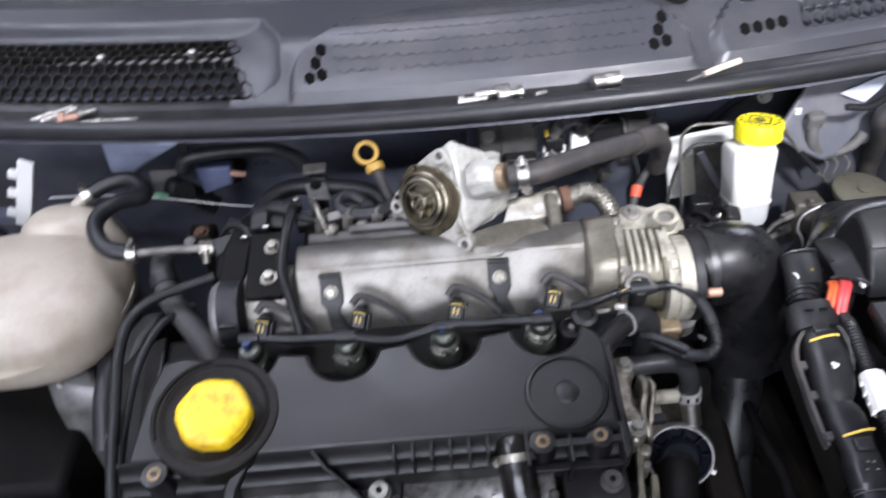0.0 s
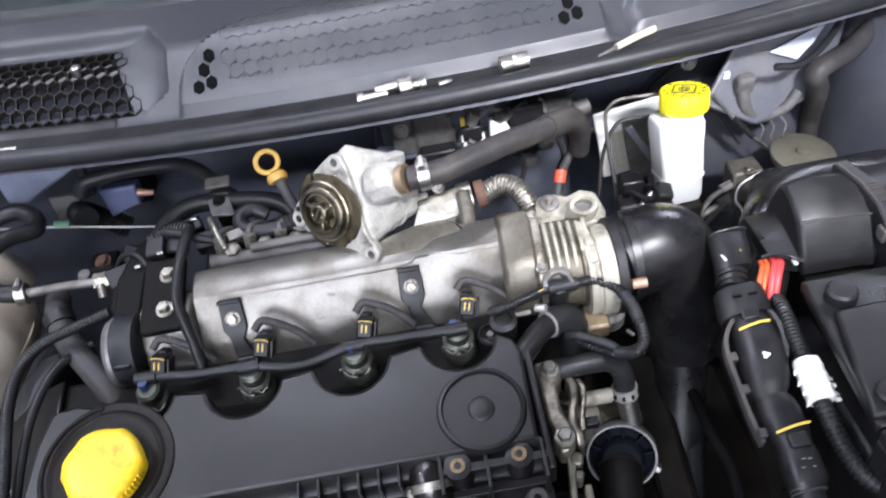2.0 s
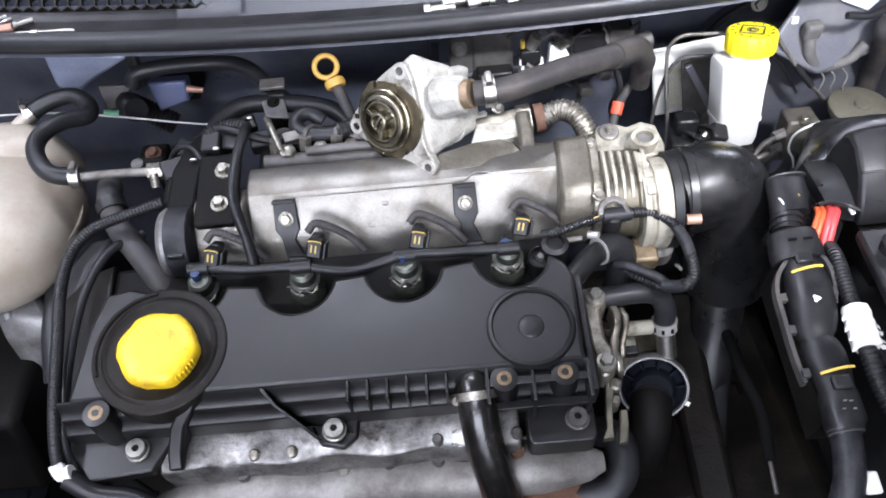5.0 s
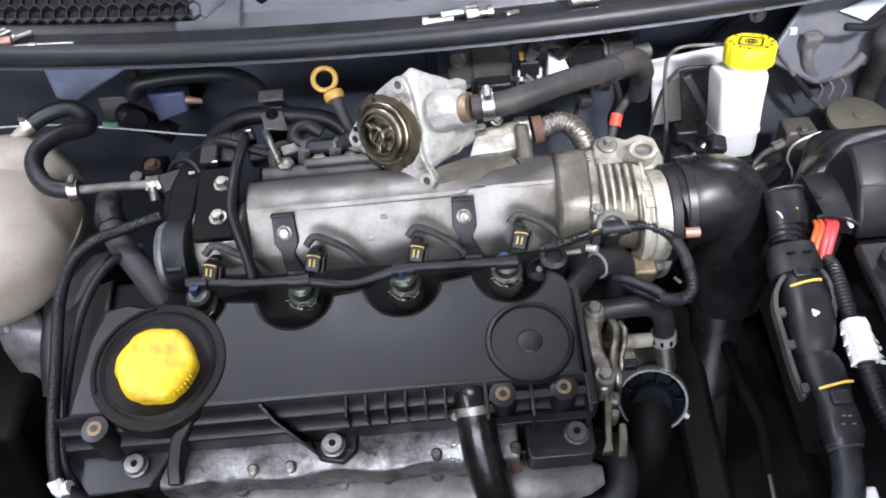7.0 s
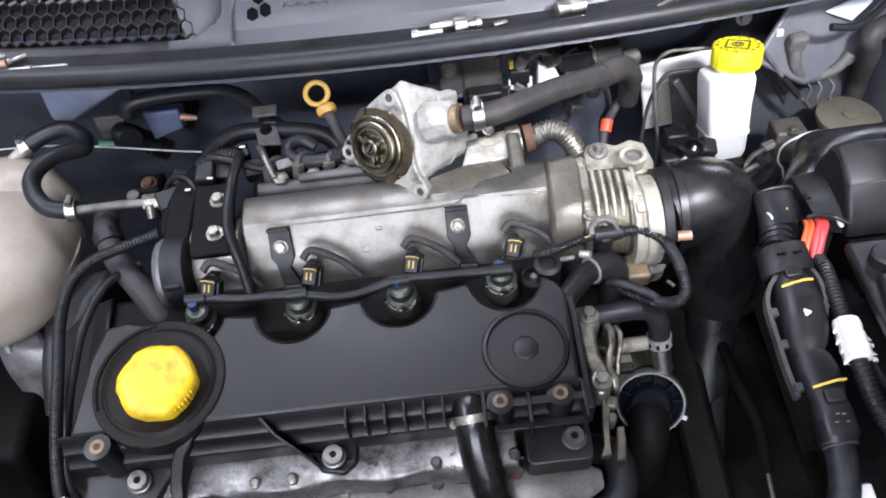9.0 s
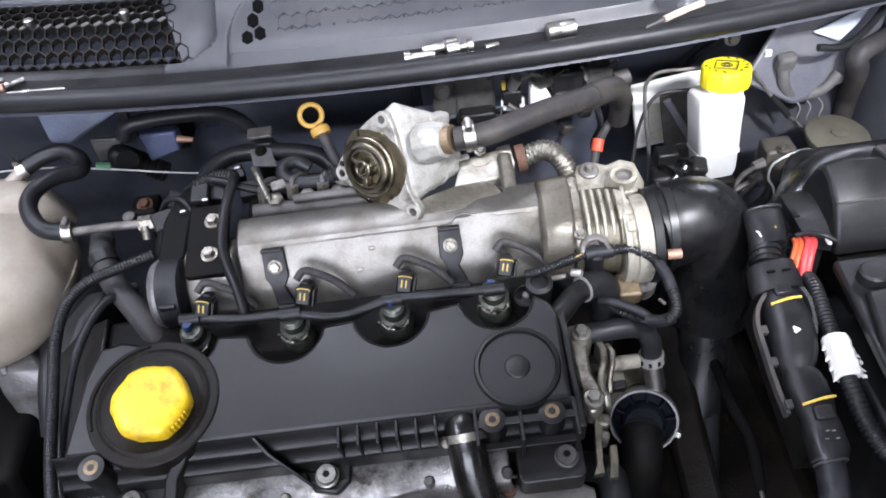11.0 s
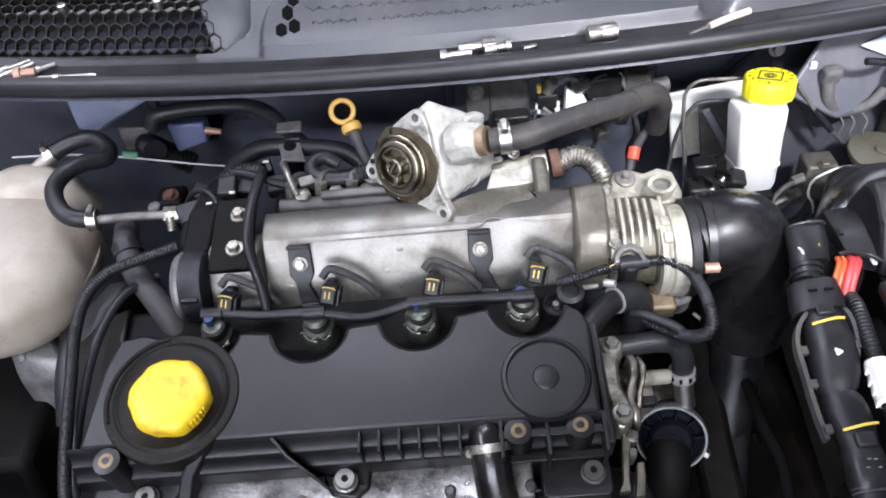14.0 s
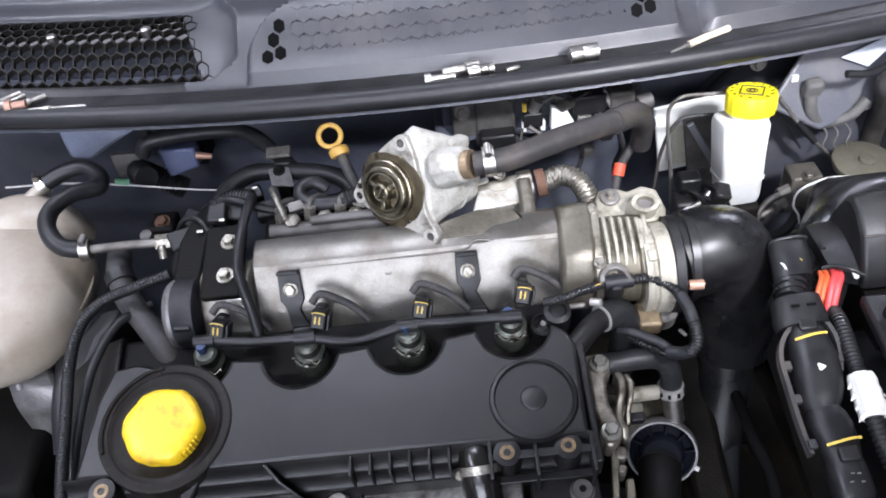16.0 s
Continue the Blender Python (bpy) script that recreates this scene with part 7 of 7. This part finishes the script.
part("shield", bm, SHIELD, sh, "dull crumpled shield")
part("screw", hexhead(B(), Matrix.Translation((-0.018, -0.0835, -0.0815)), 0.005, 0.005), BOLT, sh)
part("saddle", loft(B(), [[V(x, y, -0.0795 + h + 0.0005), V(x, y - 0.004 - w, -0.0785 + h), V(x, y - 0.008 - 2 * w, -0.082 + h), V(x, y - 0.004, -0.090)] for x, y, h, w in ((-0.094, -0.084, -0.003, 0), (-0.082, -0.081, 0.001, 0.002), (-0.0715, -0.080, 0.003, 0.006), (-0.061, -0.081, 0.001, 0.002), (-0.049, -0.084, -0.003, 0))]), DULL, sh, "raised saddle with a shadowed gap", bevel=0.001)
part("weld_lap", tube(B(), [V(-0.128, -0.0705, -0.083), V(-0.07, -0.0680, -0.082), V(-0.02, -0.0665, -0.081), V(0.04, -0.0662, -0.0815), V(0.10, -0.0668, -0.082), V(0.165, -0.069, -0.083)], 0.0022, 8), GRIME, sh, "rolled dirty edge of the shield")
for x in (-0.10, 0.02, 0.06, 0.125):
    part("stud", cyl(B(), (x, -0.086, -0.12), (x, -0.082, -0.068), 0.0055, n=10), RUST if x > 0.1 else GRIME, sh)
part("bracket", box(B(), (0.02, -0.12, -0.16), (0.36, 0.05, 0.10)), RUST, sh, "rusty manifold below", bevel=0.01)
solo("lower_hose", tube(B(), [V(0.12, -0.104, -0.135), V(0.151, -0.107, -0.128), V(0.180, -0.110, -0.122), V(0.203, -0.108, -0.116), V(0.215, -0.094, -0.112), V(0.217, -0.074, -0.113), V(0.212, -0.060, -0.120), V(0.199, -0.050, -0.135)], 0.0135, 16), RUBBER, "black rubber hose below the heat shield", "hose")

# battery side: plugs, conduits, battery, fuse box
chain = thing("harness_connectors", "two long black harness connectors with yellow tape marks", "connector", ENG)
bm = B()


def oval(c, d, w, h, n=24):
    """A flattened ring at c across the direction d."""
    d = Vector(d).normalized()
    s = d.cross(V(0, 0, 1)).normalized()
    u = s.cross(d).normalized()
    return [Vector(c) + s * w * math.copysign(abs(math.cos(t)) ** 0.8, math.cos(t)) + u * h * math.copysign(abs(math.sin(t)) ** 0.8, math.sin(t)) for t in (2 * math.pi * i / n for i in range(n))]


D = V(0.004, -0.10, -0.006)
seq = [((0.3700, 0.036, -0.010), 0.0140, 0.011), ((0.3690, 0.026, -0.010), 0.0165, 0.0125), ((0.3690, 0.010, -0.010), 0.0182, 0.0135), ((0.3675, -0.006, -0.010), 0.0184, 0.0135), ((0.3655, -0.019, -0.010), 0.0172, 0.013), ((0.3632, -0.0285, -0.010), 0.0150, 0.0120), ((0.3622, -0.0335, -0.010), 0.0122, 0.0095), ((0.3630, -0.038, -0.010), 0.0145, 0.0105), ((0.3635, -0.046, -0.010), 0.0158, 0.0115), ((0.3648, -0.061, -0.010), 0.0148, 0.011), ((0.3645, -0.072, -0.010), 0.0130, 0.011), ((0.3640, -0.078, -0.011), 0.0130, 0.011)]
part("body", loft(bm, [oval(c, D, w, h) for c, w, h in seq]), BLACK, chain, "smooth black plug body")
part("top_housing", loft(B(), [oval(c, D, w, h) for c, w, h in (((0.3735, 0.070, -0.018), 0.014, 0.011), ((0.3720, 0.064, -0.013), 0.0200, 0.0135), ((0.3695, 0.044, -0.010), 0.0220, 0.0145), ((0.3690, 0.036, -0.010), 0.0210, 0.0135))]), BLACK, chain, "black socket housing")
part("lower_housing", loft(B(), [oval(c, D, w, h) for c, w, h in (((0.3645, -0.074, -0.011), 0.0130, 0.011), ((0.3645, -0.080, -0.012), 0.0142, 0.013), ((0.3640, -0.099, -0.013), 0.0152, 0.013), ((0.3630, -0.103, -0.014), 0.0140, 0.012), ((0.3620, -0.108, -0.014), 0.0115, 0.010))]), BLACK, chain, "black lower housing")
for y, xc in ((0.0240, 0.3690), (-0.0625, 0.3650)):
    bm = tube(B(), [V(xc - 0.0130, y - 0.0018, 0.0002), V(xc - 0.005, y - 0.0008, 0.0026), V(xc + 0.005, y + 0.0008, 0.0026), V(xc + 0.0130, y + 0.0018, 0.0002)], 0.0012, 6)
    part("tape_mark", bm, YTAPE, chain, "yellow tape mark")
    part("lock_tab", box(B(), (xc, y + 0.010 if y > 0 else y - 0.010, 0.0008), (0.015, 0.011, 0.006)), BLACK, chain, bevel=0.002)
for x in (0.3620, 0.3740):
    part("moulded_rib", tube(B(), [V(x, 0.010, 0.0012), V(x - 0.0008, -0.008, 0.0016), V(x - 0.002, -0.024, 0.0002)], 0.0010, 6), BLACK, chain)
for x in (0.3635, 0.3765):
    part("slot", box(B(), (x, 0.050, 0.0046), (0.007, 0.002, 0.0012)), VOID, chain)
part("paint_dot", lathe(B(), [(0.0030, 0.0), (0.0022, 0.0008)], Matrix.Translation((0.3670, -0.004, 0.0034)), 10, lambda a: 1 + 0.3 * math.cos(3 * a)), LABEL, chain, "white paint dot")
def rail_bar(pts, w, h):
    """A flat plastic bar through the points, w wide and h deep."""
    line = spline(pts, 4)
    rings = []
    for i, q in enumerate(line):
        d = (line[min(i + 1, len(line) - 1)] - line[max(i - 1, 0)]).normalized()
        sd = d.cross(V(0, 0, 1)).normalized() * w / 2
        rings.append([q - sd, q + sd, q + sd - V(0, 0, h), q - sd - V(0, 0, h)])
    return loft(B(), rings)


carrier = part("carrier_frame", rail_bar([V(0.3440, -0.0665, -0.010), V(0.3420, -0.0435, -0.008), V(0.3420, -0.0125, -0.006), V(0.3428, 0.0100, -0.005), V(0.3490, 0.0258, -0.004), V(0.3610, 0.0375, -0.003), V(0.3730, 0.0400, -0.0025), V(0.3840, 0.0395, -0.003), V(0.3895, 0.0300, -0.004), V(0.3905, 0.0142, -0.006), V(0.3860, -0.0040, -0.008)], 0.0034, 0.009), DUSTY, chain, "grey plastic carrier frame")
for x, y in ((0.3465, 0.004), (0.3455, -0.024), (0.3455, -0.060), (0.3875, 0.006)):
    part("step", box(B(), (x, y, -0.009), (0.006, 0.007, 0.006)), DUSTY, carrier, bevel=0.0008)
for x, y in ((0.3625, -0.0865), (0.3670, -0.0870), (0.3600, -0.0925), (0.3680, -0.0930)):
    part("pale_dot", box(B(), (x, y, 0.0012), (0.0026, 0.0010, 0.0008)), DULL, chain)
for y in (-0.1035, -0.1065):
    part("collar_ring", tube(B(), oval((0.3622, y, -0.014), D, 0.0124, 0.0108)[:13], 0.0010, 6, 1), DUSTY, chain)
part("carrier", box(B(), (0.368, -0.02, -0.05), (0.016, 0.14, 0.06)), OILSHADE, chain)
part("hood", loft(B(), [oval(c, D, w, h) for c, w, h in (((0.384, 0.126, -0.020), 0.0150, 0.006), ((0.383, 0.120, -0.014), 0.0168, 0.009), ((0.380, 0.100, -0.012), 0.0165, 0.011), ((0.376, 0.083, -0.012), 0.0160, 0.011))]), BLACK, chain, "moulded black cable hood")
for k in range(2):
    part("neck_ring", band(B(), V(0.373 - 0.002 * k, 0.079 - 0.006 * k, -0.014), V(0.372 - 0.002 * k, 0.070 - 0.006 * k, -0.014), 0.0125, 0.0035), BLACK, chain)
part("hood_neck", cyl(B(), (0.375, 0.088, -0.014), (0.369, 0.066, -0.013), 0.0115), BLACK, chain)
for k, (x, y, mat_) in enumerate(((0.3775, 0.098, BLUE), (0.3805, 0.096, GREEN), (0.3832, 0.097, YTAPE), (0.3680, 0.092, LABEL))):
    part("wire", tube(B(), [V(x, y + 0.004, -0.0040), V(x + 0.0010, y, -0.0020), V(x + 0.0022, y - 0.006, -0.0030)], 0.0009, 6), mat_, chain, "thin coloured wire")
part("hood_mouth", tube(B(), oval((0.3840, 0.1215, -0.013), D, 0.0160, 0.0090)[:13], 0.0014, 8, 1), RUBBER, chain, "rounded mouth of the hood")
part("bottom_sleeve", tube(B(), [V(0.3620, -0.106, -0.014), V(0.3600, -0.122, -0.016), V(0.355, -0.142, -0.020), V(0.345, -0.166, -0.035)], 0.0112, 14), TAPE, chain, "blue-black taped sleeve")
part("frayed_tape", box(B(), (0.370, -0.142, -0.018), (0.012, 0.016, 0.006), pose(0, 0, 0, 0, 0, 0)), WHITE, chain, "torn white tape", bevel=0.002)
con = thing("battery_conduit", "ribbed black battery conduit bound with white tape", "conduit", ENG)
part("sleeve", tube(B(), [V(0.406, 0.062, -0.03), V(0.400, 0.040, -0.010), V(0.397, 0.010, -0.005), V(0.395, -0.02, -0.004)], 0.0056, 14, 6, 0.0009, 0.0034), BLACK, con)
part("sleeve", tube(B(), [V(0.395, -0.02, -0.004), V(0.3945, -0.045, -0.004), V(0.3957, -0.0767, -0.006), V(0.4003, -0.0979, -0.008), V(0.4073, -0.1088, -0.010), V(0.4226, -0.1198, -0.014), V(0.445, -0.128, -0.025)], 0.0064, 14, 6, 0.0010, 0.0040), BLACK, con)
bm = lathe(B(), [(0.0085, -0.019), (0.0098, -0.0185), (0.0108, -0.013), (0.0100, -0.008), (0.0110, -0.004), (0.0102, 0.001), (0.0112, 0.006), (0.0104, 0.010), (0.0110, 0.014), (0.0090, 0.0165)], along((0.3955, -0.030, -0.004), (0.3945, -0.06, -0.004)), 40, lambda a: 1 + 0.05 * math.sin(3 * a + 1) + 0.03 * math.sin(9 * a) + 0.02 * math.sin(17 * a))
wrap = part("white_wrap", bm, WHITE, con, "frayed white binding tape")
for k in range(4):
    q = V(0.3868, -0.018 - 0.0085 * k, -0.002)
    part("fray", loft(B(), [[q + V(-0.003 * u, -0.003 * u + sy * w, sz * w) for sy, sz in ((-1, 0), (0, -0.6), (1, 0), (0, 0.6))] for u, w in ((0, 0.0030), (0.6, 0.0022), (1.4 + 0.3 * (k % 2), 0.0006))]), WHITE, wrap)
for k in range(5):
    part("fray", loft(B(), [[p + V(0, s * w, h * w) for s, h in ((-1, 0), (0.4, -0.6), (1, 0), (0.2, 0.6))] for p, w in ((V(0.4030, -0.023 - 0.0061 * k, 0.0005), 0.0024), (V(0.4062 + 0.0012 * (k % 3), -0.0245 - 0.0058 * k, -0.001), 0.0016), (V(0.4078 + 0.0016 * (k % 2), -0.0262 - 0.0057 * k, -0.003), 0.0005))]), WHITE, wrap)

bat = thing("battery_cover", "black plastic battery cover with ribs and round buttons", "battery", CAR)
part("tray", box(B(), (0.535, 0.215, 0.755), (0.24, 0.31, 0.13)), BLACK, bat, bevel=0.008)
bm = prism(B(), [(0.418, 0.352), (0.655, 0.352), (0.655, 0.201), (0.404, 0.2075)], 0.868, 0.879)
part("lid", bm, BLACK, bat, "dusty black lid", bevel=0.003)
bm = prism(B(), [(0.424, 0.310), (0.477, 0.312), (0.452, 0.212), (0.402, 0.212)], 0.877, 0.885)
part("raised_panel", bm, BLACK, bat, bevel=0.003)
bm = prism(B(), [(0.486, 0.345), (0.60, 0.35), (0.60, 0.208), (0.461, 0.212)], 0.877, 0.885)
part("raised_panel", bm, BLACK, bat, bevel=0.003)
for x, y in ((0.437, 0.325), (0.423, 0.226)):
    part("button", lathe(B(), [(0.0125, 0.876), (0.012, 0.888), (0.010, 0.890), (0.004, 0.8905)], pose(x, y, 0), 28), BLACK, bat)
# pale tube painted as the bright line on the lid's edge
part("lid_edge", cyl(B(), (0.4055, 0.2072, 0.8785), (0.654, 0.2008, 0.8785), 0.0012, n=8), DUSTY, bat, "painted highlight on the lid's front edge")
for y0, y1, z in ((0.206, 0.189, 0.866), (0.189, 0.172, 0.854), (0.172, 0.060, 0.842)):
    part("front_step", prism(B(), [(0.404 + 0.35 * (0.206 - y0) * 0.3, y0), (0.655, y0 - 0.006), (0.655, y1 - 0.006), (0.406, y1)], z - 0.03, z), BLACK, bat, "stepped front of the cover", bevel=0.002)
for x, y in ((0.4095, 0.2005), (0.4215, 0.1985)):
    part("clip", box(B(), (x, y, 0.868), (0.008, 0.011, 0.018)), BLACK, bat, bevel=0.0015)
part("stand", box(B(), (0.535, 0.21, 0.45), (0.20, 0.28, 0.5)), OILSHADE, bat)

fuse = thing("fuse_box", "black plastic fuse box with a hooded lid", "fuse box", CAR)
prof = lambda x, k, s: [V(x, y, z) for y, z in ((0.372 + s, 0.862), (0.374 + s, 0.874), (0.391 + s, 0.874 + 0.030 * k), (0.395 + s, 0.874 + 0.033 * k), (0.412, 0.874 + 0.046 * k), (0.424, 0.874 + 0.049 * k), (0.434, 0.874 + 0.043 * k), (0.446, 0.874 + 0.016 * k), (0.452, 0.862))]
part("lid", loft(B(), [prof(x, k, s) for x, k, s in ((0.4310, 0.86, 0.002), (0.4335, 0.96, 0), (0.444, 1.02, 0), (0.460, 1.04, 0), (0.478, 1.02, 0), (0.490, 0.94, -0.002), (0.4945, 0.84, 0))]), BLACK, fuse, "dusty black hooded lid", bevel=0.002, sharp=28)
part("side_wall", loft(B(), [prof(x, k, s) for x, k, s in ((0.410, 0.02, 0.020), (0.414, 0.08, 0.016), (0.422, 0.14, 0.010), (0.4315, 0.20, 0.006))]), BLACK, fuse, "sloping black side", bevel=0.002, sharp=60)
part("shell", loft(B(), [[V(x, y, z) for y, z in ((0.362 + s, 0.85), (0.364 + s, 0.878), (0.392, 0.896), (0.43, 0.905), (0.47, 0.89), (0.475, 0.85))] for x, s in ((0.494, 0.012), (0.56, 0.004), (0.66, 0.0))]), BLACK, fuse, "black shell", bevel=0.004)
# the lip's specular line, drawn as a thin pale tube
part("front_lip", tube(B(), [V(0.432, 0.3915, 0.9048), V(0.460, 0.3905, 0.9058), V(0.492, 0.389, 0.9035)], 0.0011, 8), DUSTY, fuse, "painted highlight on the lid's front edge")
part("crease", tube(B(), [V(0.445, 0.3795, 0.8830), V(0.462, 0.3780, 0.8800), V(0.490, 0.3790, 0.8830)], 0.0010, 8), BLACK, fuse, "shallow moulded crease")
part("catch", box(B(), (0.497, 0.374, 0.893), (0.010, 0.012, 0.014)), GRIME, fuse, bevel=0.002)
part("bead", tube(B(), [V(0.402, 0.389, 0.876), V(0.410, 0.386, 0.880), V(0.420, 0.379, 0.882), V(0.430, 0.374, 0.878)], 0.0018, 8), BLACK, fuse)
FLAP = [((0.478, 0.432, 0.930), (0.488, 0.434, 0.929)), ((0.490, 0.410, 0.922), (0.504, 0.416, 0.918)), ((0.4955, 0.388, 0.914), (0.515, 0.394, 0.908)), ((0.4965, 0.366, 0.900), (0.520, 0.366, 0.896)), ((0.4960, 0.348, 0.884), (0.516, 0.340, 0.880))]
part("flap", loft(B(), [[V(*a), V(*b), V(*b) - V(0, 0, 0.004), V(*a) - V(0, 0, 0.004)] for a, b in FLAP]), DUSTY, fuse, "dusty grey curved flap beside the lid", bevel=0.001, sharp=60)
for k in range(12):
    u = 1.15 + 0.13 * k
    i = int(u)
    a, b = V(*FLAP[i][0]).lerp(V(*FLAP[i + 1][0]), u - i), V(*FLAP[i][1]).lerp(V(*FLAP[i + 1][1]), u - i)
    part("slat", cyl(B(), a.lerp(b, 0.12) + V(0, 0, 0.0004), a.lerp(b, 0.88) + V(0, 0, 0.0004), 0.0009, n=6), DUSTY, fuse)
part("flap_web", loft(B(), [[V(a[0] - 0.002, a[1], a[2] - 0.002), V(a[0] + 0.002, a[1], a[2] - 0.002), V(a[0] + 0.002, a[1], 0.855), V(a[0] - 0.002, a[1], 0.855)] for a, b in FLAP]), BLACK, fuse, "dark web under the flap", sharp=60)
part("pedestal", box(B(), (0.52, 0.38, 0.80), (0.16, 0.08, 0.1)), OILSHADE, fuse)
duct = thing("air_duct_elbow", "glossy black air duct elbow beside the fuse box", "air duct", CAR)
part("elbow", tube(B(), [V(0.56, 0.500, 0.840), V(0.505, 0.500, 0.848), V(0.462, 0.482, 0.850), V(0.440, 0.456, 0.842), V(0.428, 0.432, 0.80)], 0.0265, 24), GLOSS, duct)
part("body", box(B(), (0.53, 0.49, 0.80), (0.16, 0.10, 0.12)), BLACK, duct, bevel=0.02)
part("deck", box(B(), (0.640, 0.510, 0.765), (0.20, 0.15, 0.03)), BLACK, duct, "dusty black deck beside the duct", bevel=0.008)
lead = thing("battery_leads", "bright red battery leads under a clear cap", "battery lead", CAR)
for k in range(4):
    x = (0.391, 0.3955, 0.402, 0.4065)[k]
    part("lead", tube(B(), [V(x + 0.012, 0.392, 0.868), V(x + 0.009, 0.382, 0.871), V(x + 0.002, 0.370, 0.868), V(x - 0.004, 0.358, 0.855)], 0.0023 if k < 2 else 0.0034, 10), ORED if k < 2 else RED, lead, "red insulated lead")
# small white box painted as a highlight beside the leads
part("pale_tip", box(B(), (0.4265, 0.379, 0.874), (0.004, 0.008, 0.004)), LABEL, lead, bevel=0.0015)
part("terminal", box(B(), (0.432, 0.398, 0.868), (0.012, 0.02, 0.012)), STEEL, lead, bevel=0.002)
part("post", cyl(B(), (0.42, 0.395, 0.80), (0.42, 0.395, 0.865), 0.012), BLACK, lead)

# gearbox bulk below the right side
gear = thing("gearbox", "oily gearbox bulk, blackened for shade deep in the bay", "gearbox", CAR)
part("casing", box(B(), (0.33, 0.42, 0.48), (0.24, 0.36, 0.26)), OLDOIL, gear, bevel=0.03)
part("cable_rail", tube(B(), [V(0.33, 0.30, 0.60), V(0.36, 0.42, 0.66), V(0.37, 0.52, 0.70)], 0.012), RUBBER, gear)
part("foot", box(B(), (0.33, 0.42, 0.28), (0.2, 0.3, 0.16)), OILSHADE, gear)
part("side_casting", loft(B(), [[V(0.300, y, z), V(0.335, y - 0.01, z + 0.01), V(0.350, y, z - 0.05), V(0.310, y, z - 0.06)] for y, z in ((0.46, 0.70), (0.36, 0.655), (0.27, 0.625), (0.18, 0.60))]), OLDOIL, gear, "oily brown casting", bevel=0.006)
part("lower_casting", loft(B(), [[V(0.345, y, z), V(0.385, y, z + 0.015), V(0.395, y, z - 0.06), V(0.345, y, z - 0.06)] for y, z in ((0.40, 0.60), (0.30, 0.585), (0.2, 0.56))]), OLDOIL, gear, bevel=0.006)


# tools left on the scuttle's gutter
TZ = 0.9755


def tool_lathe(name, label, x, y, ang, prof, material, category, group=""):
    r = max(p[0] for p in prof)
    m = Matrix.Translation((x, y + bow(x), TZ + r)) @ pose(0, 0, 0, 0, 0, ang) @ pose(0, 0, 0, 0, 90, 0)
    return solo(name, lathe(B(), prof, m, 20), material, label, category, CAR, group)


tool_lathe("socket", "short chromed steel socket lying on the scuttle", 0.222, 0.603, 6, [(0.0075, 0), (0.0085, 0.001), (0.0085, 0.011), (0.0078, 0.013), (0.0085, 0.015), (0.0085, 0.028), (0.006, 0.029)], STEEL, "socket")
tool_lathe("socket", "small chromed extension beside a socket", 0.098, 0.603, 10, [(0.004, 0), (0.0045, 0.001), (0.0045, 0.022), (0.0065, 0.024), (0.0065, 0.036), (0.005, 0.037)], STEEL, "socket")
tool_lathe("bit_holder", "bright steel bit holder with a knurled end", 0.122, 0.599, 8, [(0.006, 0), (0.0065, 0.001), (0.0065, 0.012), (0.004, 0.014), (0.004, 0.020), (0.006, 0.021), (0.006, 0.026)], STEEL, "bit holder")
tool_lathe("bolt", "loose steel bolt with a rusty head", 0.080, 0.594, 4, [(0.006, 0), (0.006, 0.006), (0.0035, 0.0065), (0.0035, 0.03)], STEEL, "bolt")
tool_lathe("bit", "tiny bright screwdriver bit", 0.160, 0.600, 15, [(0.003, 0), (0.003, 0.010), (0.002, 0.014)], STEEL, "bit")
scraper = thing("scraper", "wooden handled scraper lying across the seal", "scraper", CAR)
WOOD = surf("bare_wood", (0.50, 0.42, 0.32), 0.6, stain=(0.3, 0.22, 0.14), amount=0.5, coarse=60)
part("handle", tube(B(), [V(0.334, 0.592, 0.9885), V(0.354, 0.600, 0.9905), V(0.376, 0.608, 0.992)], 0.0034, 10), WOOD, scraper)
part("blade", tube(B(), [V(0.314, 0.584, 0.9865), V(0.334, 0.592, 0.9885)], 0.0012, 8, end=0.0024), GRIME, scraper)
for x, y, a, ln in ((-0.385, 0.588, 38, 0.045), (-0.372, 0.585, 42, 0.04), (-0.345, 0.594, 33, 0.032)):
    tool_lathe("bit", "bright steel tool bit lying on the scuttle", x, y, a, [(0.0045, 0), (0.0045, 0.5 * ln), (0.003, 0.52 * ln), (0.003, ln)], STEEL, "tool bit")
tool_lathe("bolt", "loose bolt with a copper coloured washer", -0.352, 0.590, 10, [(0.007, 0), (0.007, 0.006), (0.0045, 0.0065), (0.0045, 0.02)], PINK, "bolt")
tool_lathe("extension", "slim chromed steel extension lying on the scuttle", -0.325, 0.586, -3, [(0.0035, 0), (0.0035, 0.015), (0.0045, 0.016), (0.0045, 0.022), (0.0032, 0.023), (0.0032, 0.055), (0.002, 0.06)], STEEL, "extension")

# every thing's own origin at its base
bpy.context.view_layer.update()
for root in ROOTS:
    inv = root.matrix_world.inverted()
    pts = [inv @ o.matrix_world @ Vector(c) for o in root.children_recursive for c in o.bound_box]
    lo = Vector([min(p[i] for p in pts) for i in range(3)])
    hi = Vector([max(p[i] for p in pts) for i in range(3)])
    c = V((lo.x + hi.x) / 2, (lo.y + hi.y) / 2, lo.z)
    root.matrix_basis = root.matrix_basis @ Matrix.Translation(c)
    for o in root.children:
        o.matrix_basis = Matrix.Translation(-c) @ o.matrix_basis
